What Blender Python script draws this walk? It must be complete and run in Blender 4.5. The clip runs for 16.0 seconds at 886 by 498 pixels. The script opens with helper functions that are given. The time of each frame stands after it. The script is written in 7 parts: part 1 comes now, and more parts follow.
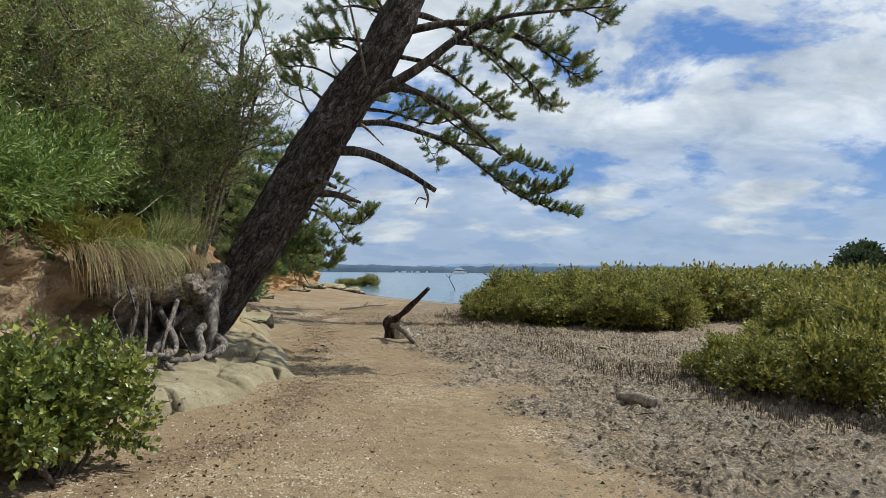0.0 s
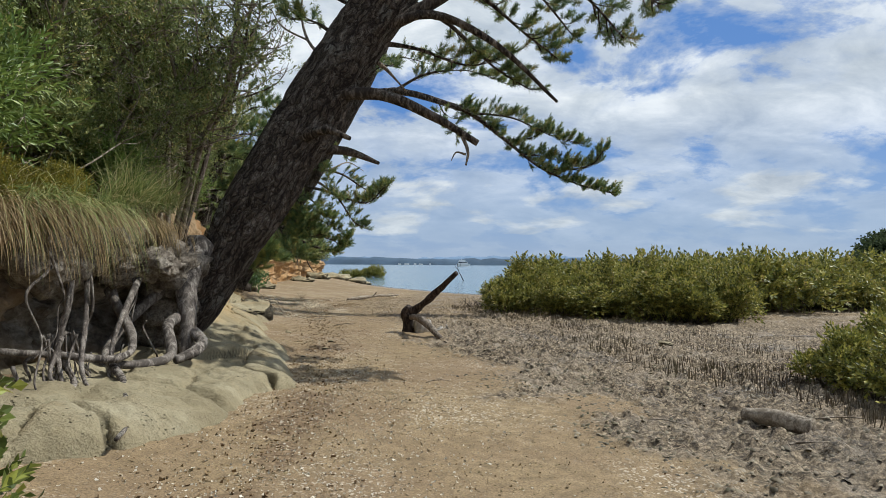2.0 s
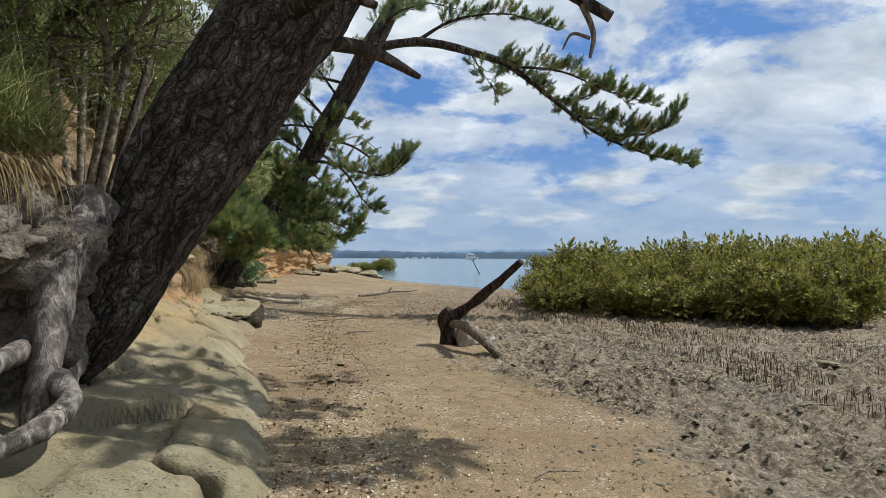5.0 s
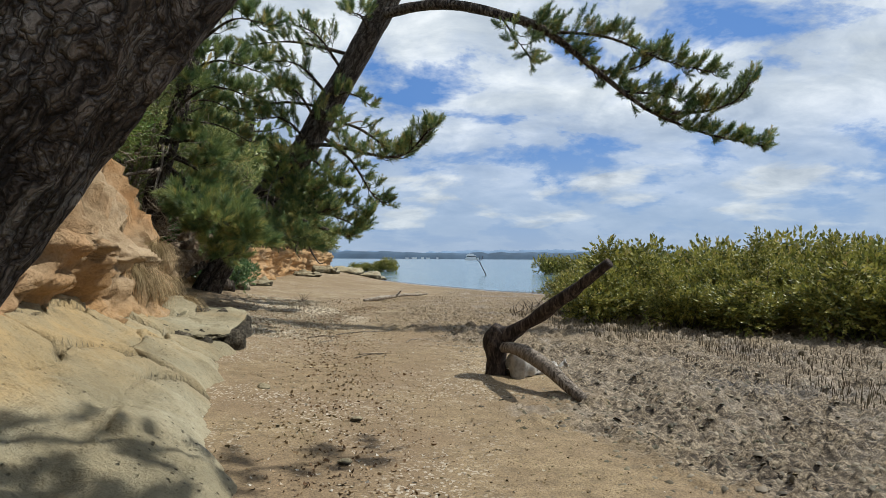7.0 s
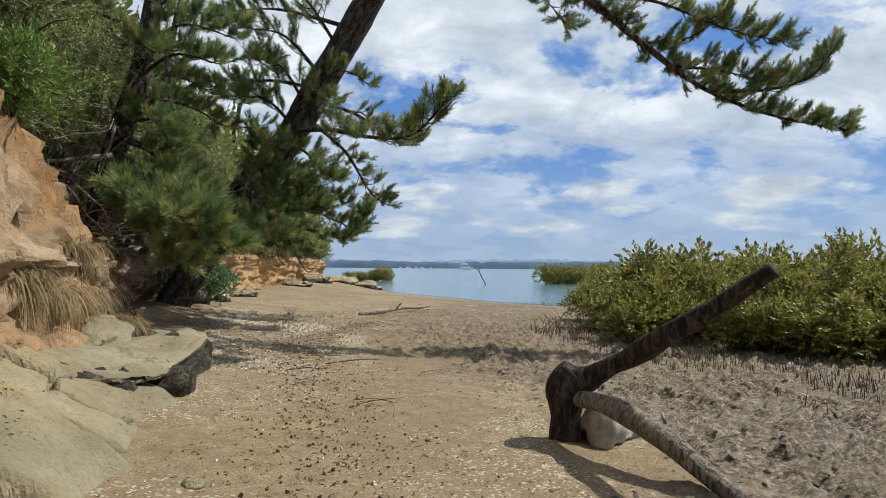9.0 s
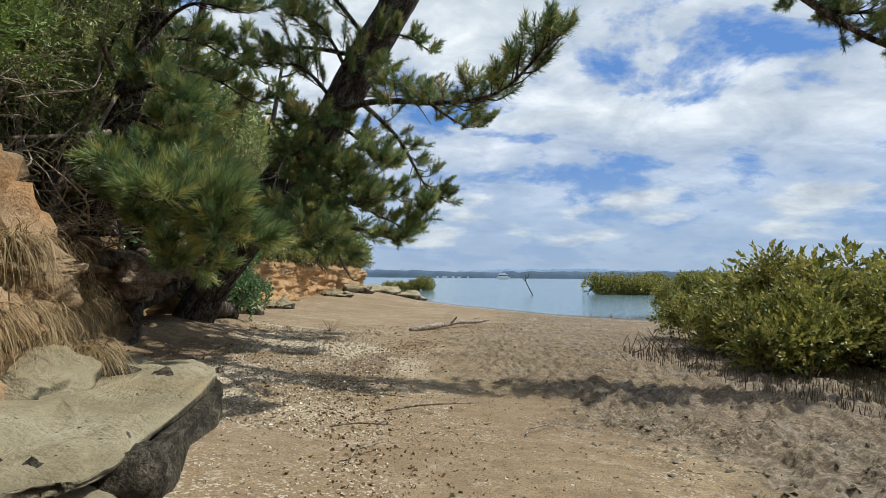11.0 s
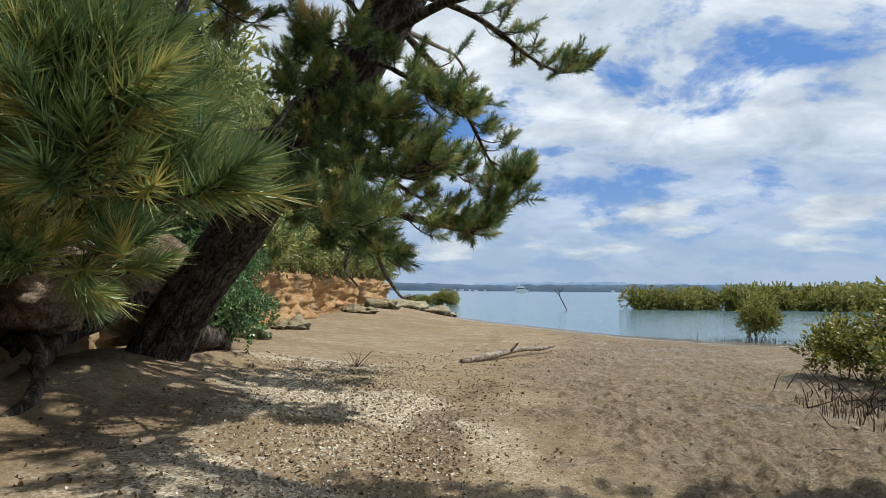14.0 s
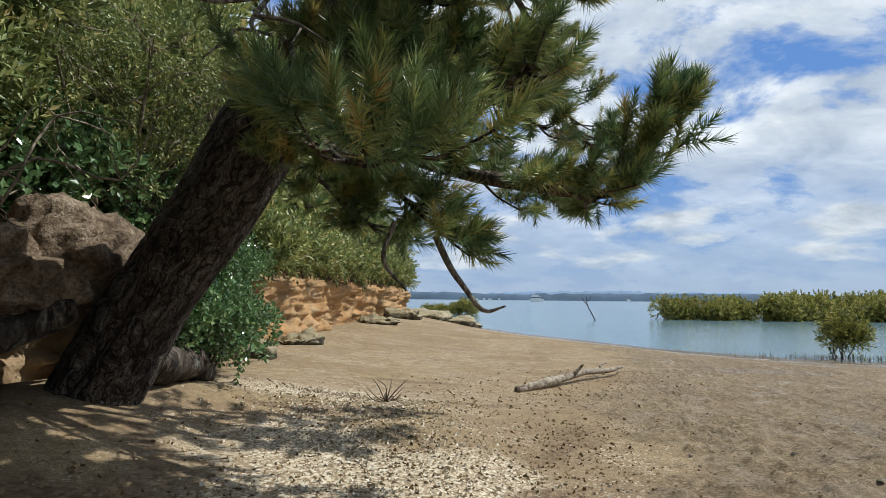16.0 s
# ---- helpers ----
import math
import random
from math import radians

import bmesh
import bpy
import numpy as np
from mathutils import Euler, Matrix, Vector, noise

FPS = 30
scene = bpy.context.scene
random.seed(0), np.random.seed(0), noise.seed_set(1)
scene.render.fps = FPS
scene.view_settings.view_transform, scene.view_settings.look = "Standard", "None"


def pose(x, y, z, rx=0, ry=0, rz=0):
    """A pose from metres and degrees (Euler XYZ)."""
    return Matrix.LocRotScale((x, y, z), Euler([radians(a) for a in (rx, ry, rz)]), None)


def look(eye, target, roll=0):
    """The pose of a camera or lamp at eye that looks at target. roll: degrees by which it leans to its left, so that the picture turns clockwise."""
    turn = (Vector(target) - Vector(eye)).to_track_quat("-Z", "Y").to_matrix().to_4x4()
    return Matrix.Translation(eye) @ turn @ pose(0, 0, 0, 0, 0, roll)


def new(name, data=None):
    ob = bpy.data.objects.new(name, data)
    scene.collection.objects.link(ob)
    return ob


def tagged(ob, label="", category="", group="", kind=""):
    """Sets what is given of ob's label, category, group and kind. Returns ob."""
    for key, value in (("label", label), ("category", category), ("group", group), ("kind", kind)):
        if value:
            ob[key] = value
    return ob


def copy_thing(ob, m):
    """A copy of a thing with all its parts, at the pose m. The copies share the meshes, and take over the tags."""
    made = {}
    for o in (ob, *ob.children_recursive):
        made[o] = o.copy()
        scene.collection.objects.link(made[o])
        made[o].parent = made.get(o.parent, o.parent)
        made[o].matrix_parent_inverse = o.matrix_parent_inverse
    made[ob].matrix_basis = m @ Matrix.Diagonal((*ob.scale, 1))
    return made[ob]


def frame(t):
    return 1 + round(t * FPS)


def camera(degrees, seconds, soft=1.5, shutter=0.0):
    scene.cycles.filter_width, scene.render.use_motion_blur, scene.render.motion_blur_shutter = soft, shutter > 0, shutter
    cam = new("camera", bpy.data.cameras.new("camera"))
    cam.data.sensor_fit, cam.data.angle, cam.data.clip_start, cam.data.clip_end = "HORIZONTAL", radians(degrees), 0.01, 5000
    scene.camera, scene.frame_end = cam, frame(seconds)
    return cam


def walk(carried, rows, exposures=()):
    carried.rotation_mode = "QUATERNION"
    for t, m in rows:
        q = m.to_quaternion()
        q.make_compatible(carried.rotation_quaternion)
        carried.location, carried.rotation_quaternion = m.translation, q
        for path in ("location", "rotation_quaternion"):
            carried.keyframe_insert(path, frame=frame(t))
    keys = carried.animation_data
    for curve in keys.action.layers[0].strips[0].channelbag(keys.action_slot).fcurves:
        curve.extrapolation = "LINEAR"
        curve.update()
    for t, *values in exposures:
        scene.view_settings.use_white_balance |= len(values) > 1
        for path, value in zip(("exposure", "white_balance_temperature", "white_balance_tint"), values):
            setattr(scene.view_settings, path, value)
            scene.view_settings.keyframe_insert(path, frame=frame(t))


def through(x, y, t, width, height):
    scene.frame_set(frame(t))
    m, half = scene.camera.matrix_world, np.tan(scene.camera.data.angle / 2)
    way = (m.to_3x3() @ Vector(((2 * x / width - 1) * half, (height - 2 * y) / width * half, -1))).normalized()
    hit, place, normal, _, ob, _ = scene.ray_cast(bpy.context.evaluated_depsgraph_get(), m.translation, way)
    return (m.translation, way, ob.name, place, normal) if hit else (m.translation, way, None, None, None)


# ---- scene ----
cam = camera(71.4, 16.0, soft=0.75)
METRES, EYE, TILT, LEAN, TURN = 23.4, 1.5, -0.7, 1.0, 0.0
ROWS = [
    (0.0, 0.0, 0.0, 0.0, -0.07, 2.85, -1.4),
    (0.5, -0.0074, 0.0279, -0.0021, -0.17, 3.02, -1.21),
    (1.0, -0.0132, 0.0593, -0.0052, -0.98, 2.17, -1.18),
    (1.5, -0.0199, 0.0859, -0.0071, 0.59, 2.74, -1.26),
    (2.0, -0.0271, 0.1182, -0.0101, 0.2, 2.14, -1.37),
    (2.5, -0.0326, 0.1462, -0.0127, 0.25, 2.01, -1.28),
    (3.0, -0.0382, 0.1785, -0.0139, 0.29, 1.79, -1.38),
    (3.5, -0.0463, 0.2087, -0.0134, 0.77, 2.09, -1.42),
    (4.0, -0.0544, 0.242, -0.0136, 0.89, 1.92, -1.49),
    (4.5, -0.0589, 0.2715, -0.0139, 1.46, 2.06, -1.27),
    (5.0, -0.0625, 0.3052, -0.0143, 0.91, 1.52, -1.22),
    (7.5, -0.0964, 0.459, -0.014, 0.81, 1.58, -1.37),
    (8.0, -0.0993, 0.4883, -0.0139, -0.03, 1.34, -1.44),
    (8.5, -0.105, 0.5175, -0.0144, -0.08, 1.85, -1.43),
    (11.0, -0.1454, 0.6697, -0.016, 3.68, 3.27, -1.48),
    (11.5, -0.1576, 0.699, -0.0159, 3.83, 3.19, -1.49),
    (12.0, -0.1665, 0.7291, -0.0158, 4.84, 3.54, -1.65),
    (12.5, -0.1755, 0.7595, -0.015, 4.28, 3.13, -1.48),
    (13.0, -0.1817, 0.7871, -0.0145, 4.96, 3.67, -1.38),
    (13.5, -0.1907, 0.8185, -0.0141, 4.71, 3.78, -1.71),
    (14.0, -0.1985, 0.8479, -0.0137, 5.22, 4.44, -1.55),
    (14.5, -0.2083, 0.883, -0.0144, 5.05, 4.68, -1.45),
    (15.0, -0.2174, 0.9101, -0.0138, 6.16, 4.74, -1.64),
    (15.5, -0.2271, 0.9413, -0.0141, 6.49, 5.4, -1.62),
    (16.0, -0.2359, 0.9687, -0.0136, 6.5, 5.22, -1.62),
]
walk(cam, [(t, pose(0, 0, EYE, TILT, LEAN, TURN) @ pose(METRES * x, METRES * y, METRES * z, 90 + pitch, roll, yaw)) for t, x, y, z, yaw, pitch, roll in ROWS],
     exposures=[(0.0, -0.15, 6220, 6), (16.0, -0.04, 6220, 6)])

# ---- light: high sun from the water side, broken cloud ----
SUN_TO = Vector((0.74, 0.227, 1.0)).normalized()
sun = new("sun", bpy.data.lights.new("sun", "SUN"))
sun.data.energy, sun.data.angle, sun.data.color = 5.0, radians(0.55), (1.0, 0.965, 0.91)
sun.matrix_world = look(SUN_TO * 60, (0, 0, 0))

world = bpy.data.worlds.new("sky")
scene.world = world
world.use_nodes = True
wn, wl = world.node_tree.nodes, world.node_tree.links
wn.clear()


def wnode(kind, **sets):
    n = wn.new(kind)
    for k, v in sets.items():
        if k in n.inputs:
            n.inputs[k].default_value = v
    return n


def wmath(op, a, b=0.0):
    n = wn.new("ShaderNodeMath")
    n.operation = op
    for i, v in enumerate((a, b)):
        if isinstance(v, (int, float)):
            n.inputs[i].default_value = v
        else:
            wl.new(v, n.inputs[i])
    return n.outputs[0]


def wramp(fac, stops):
    n = wn.new("ShaderNodeValToRGB")
    els = n.color_ramp.elements
    while len(els) < len(stops):
        els.new(0.5)
    for e, (p, c) in zip(els, stops):
        e.position, e.color = p, (*c, 1) if not isinstance(c, (int, float)) else (c, c, c, 1)
    wl.new(fac, n.inputs[0])
    return n.outputs[0]


def wmix(fac, a, b):
    n = wn.new("ShaderNodeMix")
    n.data_type = "RGBA"
    for i, v in ((0, fac), (6, a), (7, b)):
        if isinstance(v, (int, float)):
            n.inputs[i].default_value = v
        elif isinstance(v, tuple):
            n.inputs[i].default_value = (*v, 1)
        else:
            wl.new(v, n.inputs[i])
    return n.outputs[2]


sky = wn.new("ShaderNodeTexSky")
sky.sky_type, sky.sun_disc = "NISHITA", False
sky.sun_elevation, sky.sun_rotation = math.asin(SUN_TO.z), math.atan2(SUN_TO.x, SUN_TO.y)
sky.air_density, sky.dust_density, sky.ozone_density = 1.0, 0.6, 2.0
coord = wn.new("ShaderNodeTexCoord")
sep = wn.new("ShaderNodeSeparateXYZ")
wl.new(coord.outputs["Generated"], sep.inputs[0])
up = wmath("MAXIMUM", sep.outputs[2], 0.0)
# cloud sheet seen in perspective: the way divided by its height
lift = wmath("ADD", up, 0.32)
comb = wn.new("ShaderNodeCombineXYZ")
wl.new(wmath("DIVIDE", sep.outputs[0], lift), comb.inputs[0])
wl.new(wmath("DIVIDE", sep.outputs[1], lift), comb.inputs[1])


def wnoise(vec, scale, detail, rough, offset, dist=0.0):
    m = wn.new("ShaderNodeMapping")
    m.inputs["Location"].default_value = offset
    m.inputs["Scale"].default_value = scale
    wl.new(vec, m.inputs[0])
    n = wnode("ShaderNodeTexNoise", Scale=1.0, Detail=detail, Roughness=rough, Distortion=dist)
    wl.new(m.outputs[0], n.inputs["Vector"])
    return n.outputs["Fac"]


sheet = wnoise(comb.outputs[0], (2.3, 2.6, 1), 12, 0.6, (3.4, 1.2, 0.0), 0.2)
tex = wnoise(comb.outputs[0], (4.0, 4.6, 1), 8, 0.6, (0.4, 5.2, 2.0), 0.3)
veil = wramp(sheet, [(0.395, 0.02), (0.44, 0.35), (0.48, 0.85), (0.57, 1.0)])
# small cumulus standing low over the far shore
low = wnoise(coord.outputs["Generated"], (6.5, 6.5, 21.0), 10, 0.55, (1.9, 0.6, 0.3), 0.2)
band = wramp(up, [(0.02, 0.0), (0.05, 1.0), (0.13, 0.98), (0.22, 0.0)])
cumulus = wramp(wmath("MULTIPLY", low, band), [(0.5, 0.0), (0.6, 0.85)])
cloud_grey = wramp(tex, [(0.3, (6.4, 7.2, 8.4)), (0.5, (9.6, 10.2, 11.0)), (0.66, (13.5, 13.7, 14.0))])
blue = wmix(0.6, sky.outputs[0], (1.5, 4.1, 10.8))
col = wmix(wmath("MULTIPLY", veil, wramp(up, [(0.03, 0.25), (0.12, 0.55), (0.26, 1.0)])), blue, cloud_grey)
col = wmix(cumulus, col, wramp(tex, [(0.35, (6.5, 7.0, 7.8)), (0.6, (13.0, 13.0, 13.0))]))
# pale haze at the horizon
col = wmix(wramp(up, [(0.0, 0.55), (0.06, 0.35), (0.2, 0.0)]), col, (7.0, 8.2, 9.4))
bg = wnode("ShaderNodeBackground", Strength=0.075)
wl.new(col, bg.inputs["Color"])
wl.new(bg.outputs[0], wn.new("ShaderNodeOutputWorld").inputs[0])


# ---- materials ----
class Mat:
    """A node material written in few lines."""

    def __init__(self, name, rough=0.8, spec=0.3):
        self.m = bpy.data.materials.new(name)
        self.m.use_nodes = True
        self.n, self.l = self.m.node_tree.nodes, self.m.node_tree.links
        self.b = self.n["Principled BSDF"]
        self.b.inputs["Roughness"].default_value = rough
        self.b.inputs["Specular IOR Level"].default_value = spec
        self.pos = self.n.new("ShaderNodeTexCoord").outputs["Object"]
        self.geo = self.n.new("ShaderNodeNewGeometry")

    def put(self, sock, v):
        if isinstance(v, tuple):
            sock.default_value = (*v, 1) if len(sock.default_value) == 4 and len(v) == 3 else v
        elif isinstance(v, (int, float)):
            sock.default_value = v
        else:
            self.l.new(v, sock)

    def noise(self, scale, detail=4, rough=0.55, stretch=(1, 1, 1), dist=0.0):
        mp = self.n.new("ShaderNodeMapping")
        mp.inputs["Scale"].default_value = stretch
        self.l.new(self.pos, mp.inputs[0])
        t = self.n.new("ShaderNodeTexNoise")
        self.l.new(mp.outputs[0], t.inputs["Vector"])
        for k, v in (("Scale", scale), ("Detail", detail), ("Roughness", rough), ("Distortion", dist)):
            t.inputs[k].default_value = v
        return t.outputs["Fac"]

    def cells(self, scale, feature="F1", out="Distance", stretch=(1, 1, 1)):
        mp = self.n.new("ShaderNodeMapping")
        mp.inputs["Scale"].default_value = stretch
        self.l.new(self.pos, mp.inputs[0])
        t = self.n.new("ShaderNodeTexVoronoi")
        t.feature = feature
        t.inputs["Scale"].default_value = scale
        self.l.new(mp.outputs[0], t.inputs["Vector"])
        return t.outputs[out]

    def ramp(self, fac, stops):
        r = self.n.new("ShaderNodeValToRGB")
        els = r.color_ramp.elements
        while len(els) < len(stops):
            els.new(0.5)
        for e, (p, c) in zip(els, stops):
            e.position, e.color = p, ((c, c, c, 1) if isinstance(c, (int, float)) else (*c, 1))
        self.put(r.inputs[0], fac)
        return r.outputs[0]

    def mix(self, fac, a, b, blend="MIX"):
        x = self.n.new("ShaderNodeMix")
        x.data_type, x.blend_type = "RGBA", blend
        self.put(x.inputs[0], fac), self.put(x.inputs[6], a), self.put(x.inputs[7], b)
        return x.outputs[2]

    def math(self, op, a, b=0.0):
        x = self.n.new("ShaderNodeMath")
        x.operation = op
        self.put(x.inputs[0], a), self.put(x.inputs[1], b)
        return x.outputs[0]

    def attr(self, name):
        a = self.n.new("ShaderNodeAttribute")
        a.attribute_name = name
        return a.outputs["Fac"]

    def island(self):
        return self.geo.outputs["Random Per Island"]

    def height(self):
        s = self.n.new("ShaderNodeSeparateXYZ")
        self.l.new(self.geo.outputs["Position"], s.inputs[0])
        return s.outputs[2]

    def facing_up(self):
        s = self.n.new("ShaderNodeSeparateXYZ")
        self.l.new(self.geo.outputs["Normal"], s.inputs[0])
        return s.outputs[2]

    def bump(self, h, strength=0.5, dist=0.02):
        x = self.n.new("ShaderNodeBump")
        x.inputs["Strength"].default_value, x.inputs["Distance"].default_value = strength, dist
        self.l.new(h, x.inputs["Height"])
        self.l.new(x.outputs[0], self.b.inputs["Normal"])

    def color(self, c):
        self.put(self.b.inputs["Base Color"], c)

    def leafy(self, c, through=0.35):
        """Thin leaf: some light comes through."""
        self.color(c)
        t = self.n.new("ShaderNodeBsdfTranslucent")
        self.put(t.inputs["Color"], c)
        x = self.n.new("ShaderNodeMixShader")
        x.inputs[0].default_value = through
        self.l.new(self.b.outputs[0], x.inputs[1])
        self.l.new(t.outputs[0], x.inputs[2])
        self.l.new(x.outputs[0], self.n["Material Output"].inputs["Surface"])
        return self


def leaf_mat(name, stops, rough=0.5, spec=0.35, through=0.35, clump=0.0, brown=0.0):
    """Leaves that differ one by one and, by clump, shoot by shoot."""
    m = Mat(name, rough, spec)
    pick = m.island()
    if clump:
        pick = m.math("ADD", m.math("MULTIPLY", pick, 1 - clump), m.math("MULTIPLY", m.attr("clump"), clump))
    c = m.ramp(pick, stops)
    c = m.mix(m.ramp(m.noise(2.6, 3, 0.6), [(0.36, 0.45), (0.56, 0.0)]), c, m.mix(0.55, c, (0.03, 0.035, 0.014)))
    if brown:
        c = m.mix(m.ramp(m.noise(1.3, 4, 0.6), [(0.6, 0.0), (0.68, brown)]), c, (0.34, 0.19, 0.07))
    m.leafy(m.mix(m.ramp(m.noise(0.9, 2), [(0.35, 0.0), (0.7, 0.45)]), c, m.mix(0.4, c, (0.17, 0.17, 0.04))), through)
    return m.m


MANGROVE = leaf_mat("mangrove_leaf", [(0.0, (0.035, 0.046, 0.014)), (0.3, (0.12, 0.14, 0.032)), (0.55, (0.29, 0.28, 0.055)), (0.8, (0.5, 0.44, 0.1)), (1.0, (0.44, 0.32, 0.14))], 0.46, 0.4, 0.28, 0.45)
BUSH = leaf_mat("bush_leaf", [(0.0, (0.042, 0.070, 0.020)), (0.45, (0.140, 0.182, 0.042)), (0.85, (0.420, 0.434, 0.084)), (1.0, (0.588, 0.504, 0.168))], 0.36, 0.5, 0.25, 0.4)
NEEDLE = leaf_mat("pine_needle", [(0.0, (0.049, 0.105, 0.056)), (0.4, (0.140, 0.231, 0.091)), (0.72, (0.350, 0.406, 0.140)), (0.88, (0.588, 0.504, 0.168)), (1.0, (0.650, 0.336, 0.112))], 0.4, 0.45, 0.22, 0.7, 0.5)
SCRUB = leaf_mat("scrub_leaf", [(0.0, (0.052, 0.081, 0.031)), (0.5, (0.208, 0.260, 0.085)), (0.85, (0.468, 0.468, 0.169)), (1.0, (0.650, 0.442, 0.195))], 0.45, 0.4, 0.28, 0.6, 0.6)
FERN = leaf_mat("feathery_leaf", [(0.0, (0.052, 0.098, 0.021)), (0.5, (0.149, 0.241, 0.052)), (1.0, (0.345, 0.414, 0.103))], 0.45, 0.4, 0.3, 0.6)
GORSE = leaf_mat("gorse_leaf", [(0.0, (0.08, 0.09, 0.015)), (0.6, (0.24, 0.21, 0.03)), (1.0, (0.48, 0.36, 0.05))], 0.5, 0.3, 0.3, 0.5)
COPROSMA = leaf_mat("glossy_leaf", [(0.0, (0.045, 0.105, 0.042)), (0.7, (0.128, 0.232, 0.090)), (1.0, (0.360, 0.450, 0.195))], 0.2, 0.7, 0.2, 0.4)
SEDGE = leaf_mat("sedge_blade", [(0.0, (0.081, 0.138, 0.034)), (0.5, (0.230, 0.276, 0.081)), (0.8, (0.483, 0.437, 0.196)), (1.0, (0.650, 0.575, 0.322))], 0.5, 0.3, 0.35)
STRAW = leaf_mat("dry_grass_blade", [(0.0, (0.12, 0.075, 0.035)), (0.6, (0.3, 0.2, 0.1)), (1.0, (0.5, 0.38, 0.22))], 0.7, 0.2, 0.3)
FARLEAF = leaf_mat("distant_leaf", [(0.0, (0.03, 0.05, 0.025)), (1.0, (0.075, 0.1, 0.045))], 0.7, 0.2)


def bark_mat(name, dark, mid, pale, scale, stretch, lichen=0.0, deep=0.02):
    m = Mat(name, 0.9, 0.2)
    ridge_ = m.noise(scale, 5, 0.62, stretch, 0.6)
    fine = m.noise(scale * 5, 6, 0.65, (1, 1, 0.5))
    c = m.ramp(ridge_, [(0.42, dark), (0.52, mid), (0.64, pale)])
    c = m.mix(m.ramp(fine, [(0.35, 0.7), (0.6, 0.0)]), c, dark)
    c = m.mix(m.ramp(m.noise(1.3, 4), [(0.4, 0.0), (0.7, 0.5)]), c, mid)
    if lichen:
        c = m.mix(m.ramp(m.noise(3.4, 8, 0.75), [(0.57, 0.0), (0.66, lichen)]), c, (0.36, 0.36, 0.31))
    m.color(c)
    m.bump(m.math("ADD", ridge_, m.math("MULTIPLY", fine, 0.3)), 0.9, deep)
    return m.m


BARK = bark_mat("pine_bark", (0.014, 0.011, 0.009), (0.1, 0.077, 0.06), (0.3, 0.25, 0.205), 12.0, (1, 1, 0.28), 0.55, 0.1)


def trunk_mat():
    """Thick plates split by deep furrows that run along the trunk."""
    m = Mat("furrowed_pine_bark", 0.92, 0.2)
    g = m.n.new("ShaderNodeAttribute")
    g.attribute_name = "grain"
    warp = m.n.new("ShaderNodeTexNoise")
    warp.inputs["Scale"].default_value, warp.inputs["Detail"].default_value = 5.0, 4
    m.l.new(g.outputs["Vector"], warp.inputs["Vector"])
    bend = m.n.new("ShaderNodeVectorMath")
    bend.operation = "MULTIPLY_ADD"
    m.l.new(warp.outputs["Color"], bend.inputs[0])
    bend.inputs[1].default_value = (0.22, 0.22, 0.6)
    m.l.new(g.outputs["Vector"], bend.inputs[2])
    m.pos = bend.outputs[0]
    plate = m.cells(13.0, "DISTANCE_TO_EDGE", "Distance", (1, 1, 0.27))
    chip = m.cells(26, "DISTANCE_TO_EDGE", "Distance", (1, 1, 0.5))
    tone = m.noise(9, 6, 0.7, (1, 1, 0.35))
    fine = m.noise(60, 5, 0.65, (1, 1, 0.45))
    c = m.ramp(tone, [(0.36, (0.06, 0.046, 0.036)), (0.5, (0.14, 0.11, 0.088)), (0.64, (0.29, 0.25, 0.21))])
    c = m.mix(m.ramp(fine, [(0.38, 0.65), (0.58, 0.0)]), c, (0.045, 0.034, 0.027))
    c = m.mix(m.ramp(chip, [(0.02, 0.7), (0.11, 0.0)]), c, (0.04, 0.03, 0.024))
    c = m.mix(m.ramp(m.noise(2.2, 7, 0.72), [(0.56, 0.0), (0.68, 0.5)]), c, (0.36, 0.35, 0.31))
    c = m.mix(m.ramp(m.math("ADD", plate, m.math("MULTIPLY", m.math("SUBTRACT", tone, 0.5), 0.5)), [(0.0, 0.9), (0.13, 0.0)]), c, (0.022, 0.017, 0.014))
    m.color(c)
    h = m.math("ADD", m.ramp(plate, [(0.0, 0.0), (0.2, 1.0)]), m.math("ADD", m.math("MULTIPLY", m.ramp(chip, [(0.0, 0.0), (0.15, 1.0)]), 0.3), m.math("MULTIPLY", fine, 0.35)))
    m.bump(h, 1.0, 0.045)
    return m.m


TRUNKBARK = trunk_mat()
ROOTWOOD = bark_mat("weathered_root_wood", (0.04, 0.033, 0.028), (0.2, 0.17, 0.145), (0.42, 0.38, 0.33), 16.0, (1, 1, 0.5), 0.3)
DEADWOOD = bark_mat("grey_dead_wood", (0.05, 0.04, 0.032), (0.25, 0.2, 0.155), (0.42, 0.36, 0.29), 30.0, (1, 1, 0.25))
PALEWOOD = bark_mat("pale_drift_wood", (0.1, 0.078, 0.056), (0.33, 0.275, 0.21), (0.5, 0.44, 0.36), 14.0, (1, 1, 1))
STUMPWOOD = bark_mat("wet_dark_wood", (0.014, 0.01, 0.008), (0.06, 0.043, 0.034), (0.13, 0.095, 0.07), 22.0, (1, 1, 0.3))
STEMWOOD = bark_mat("shrub_stem", (0.04, 0.03, 0.024), (0.14, 0.11, 0.085), (0.27, 0.23, 0.19), 40.0, (1, 1, 0.4))


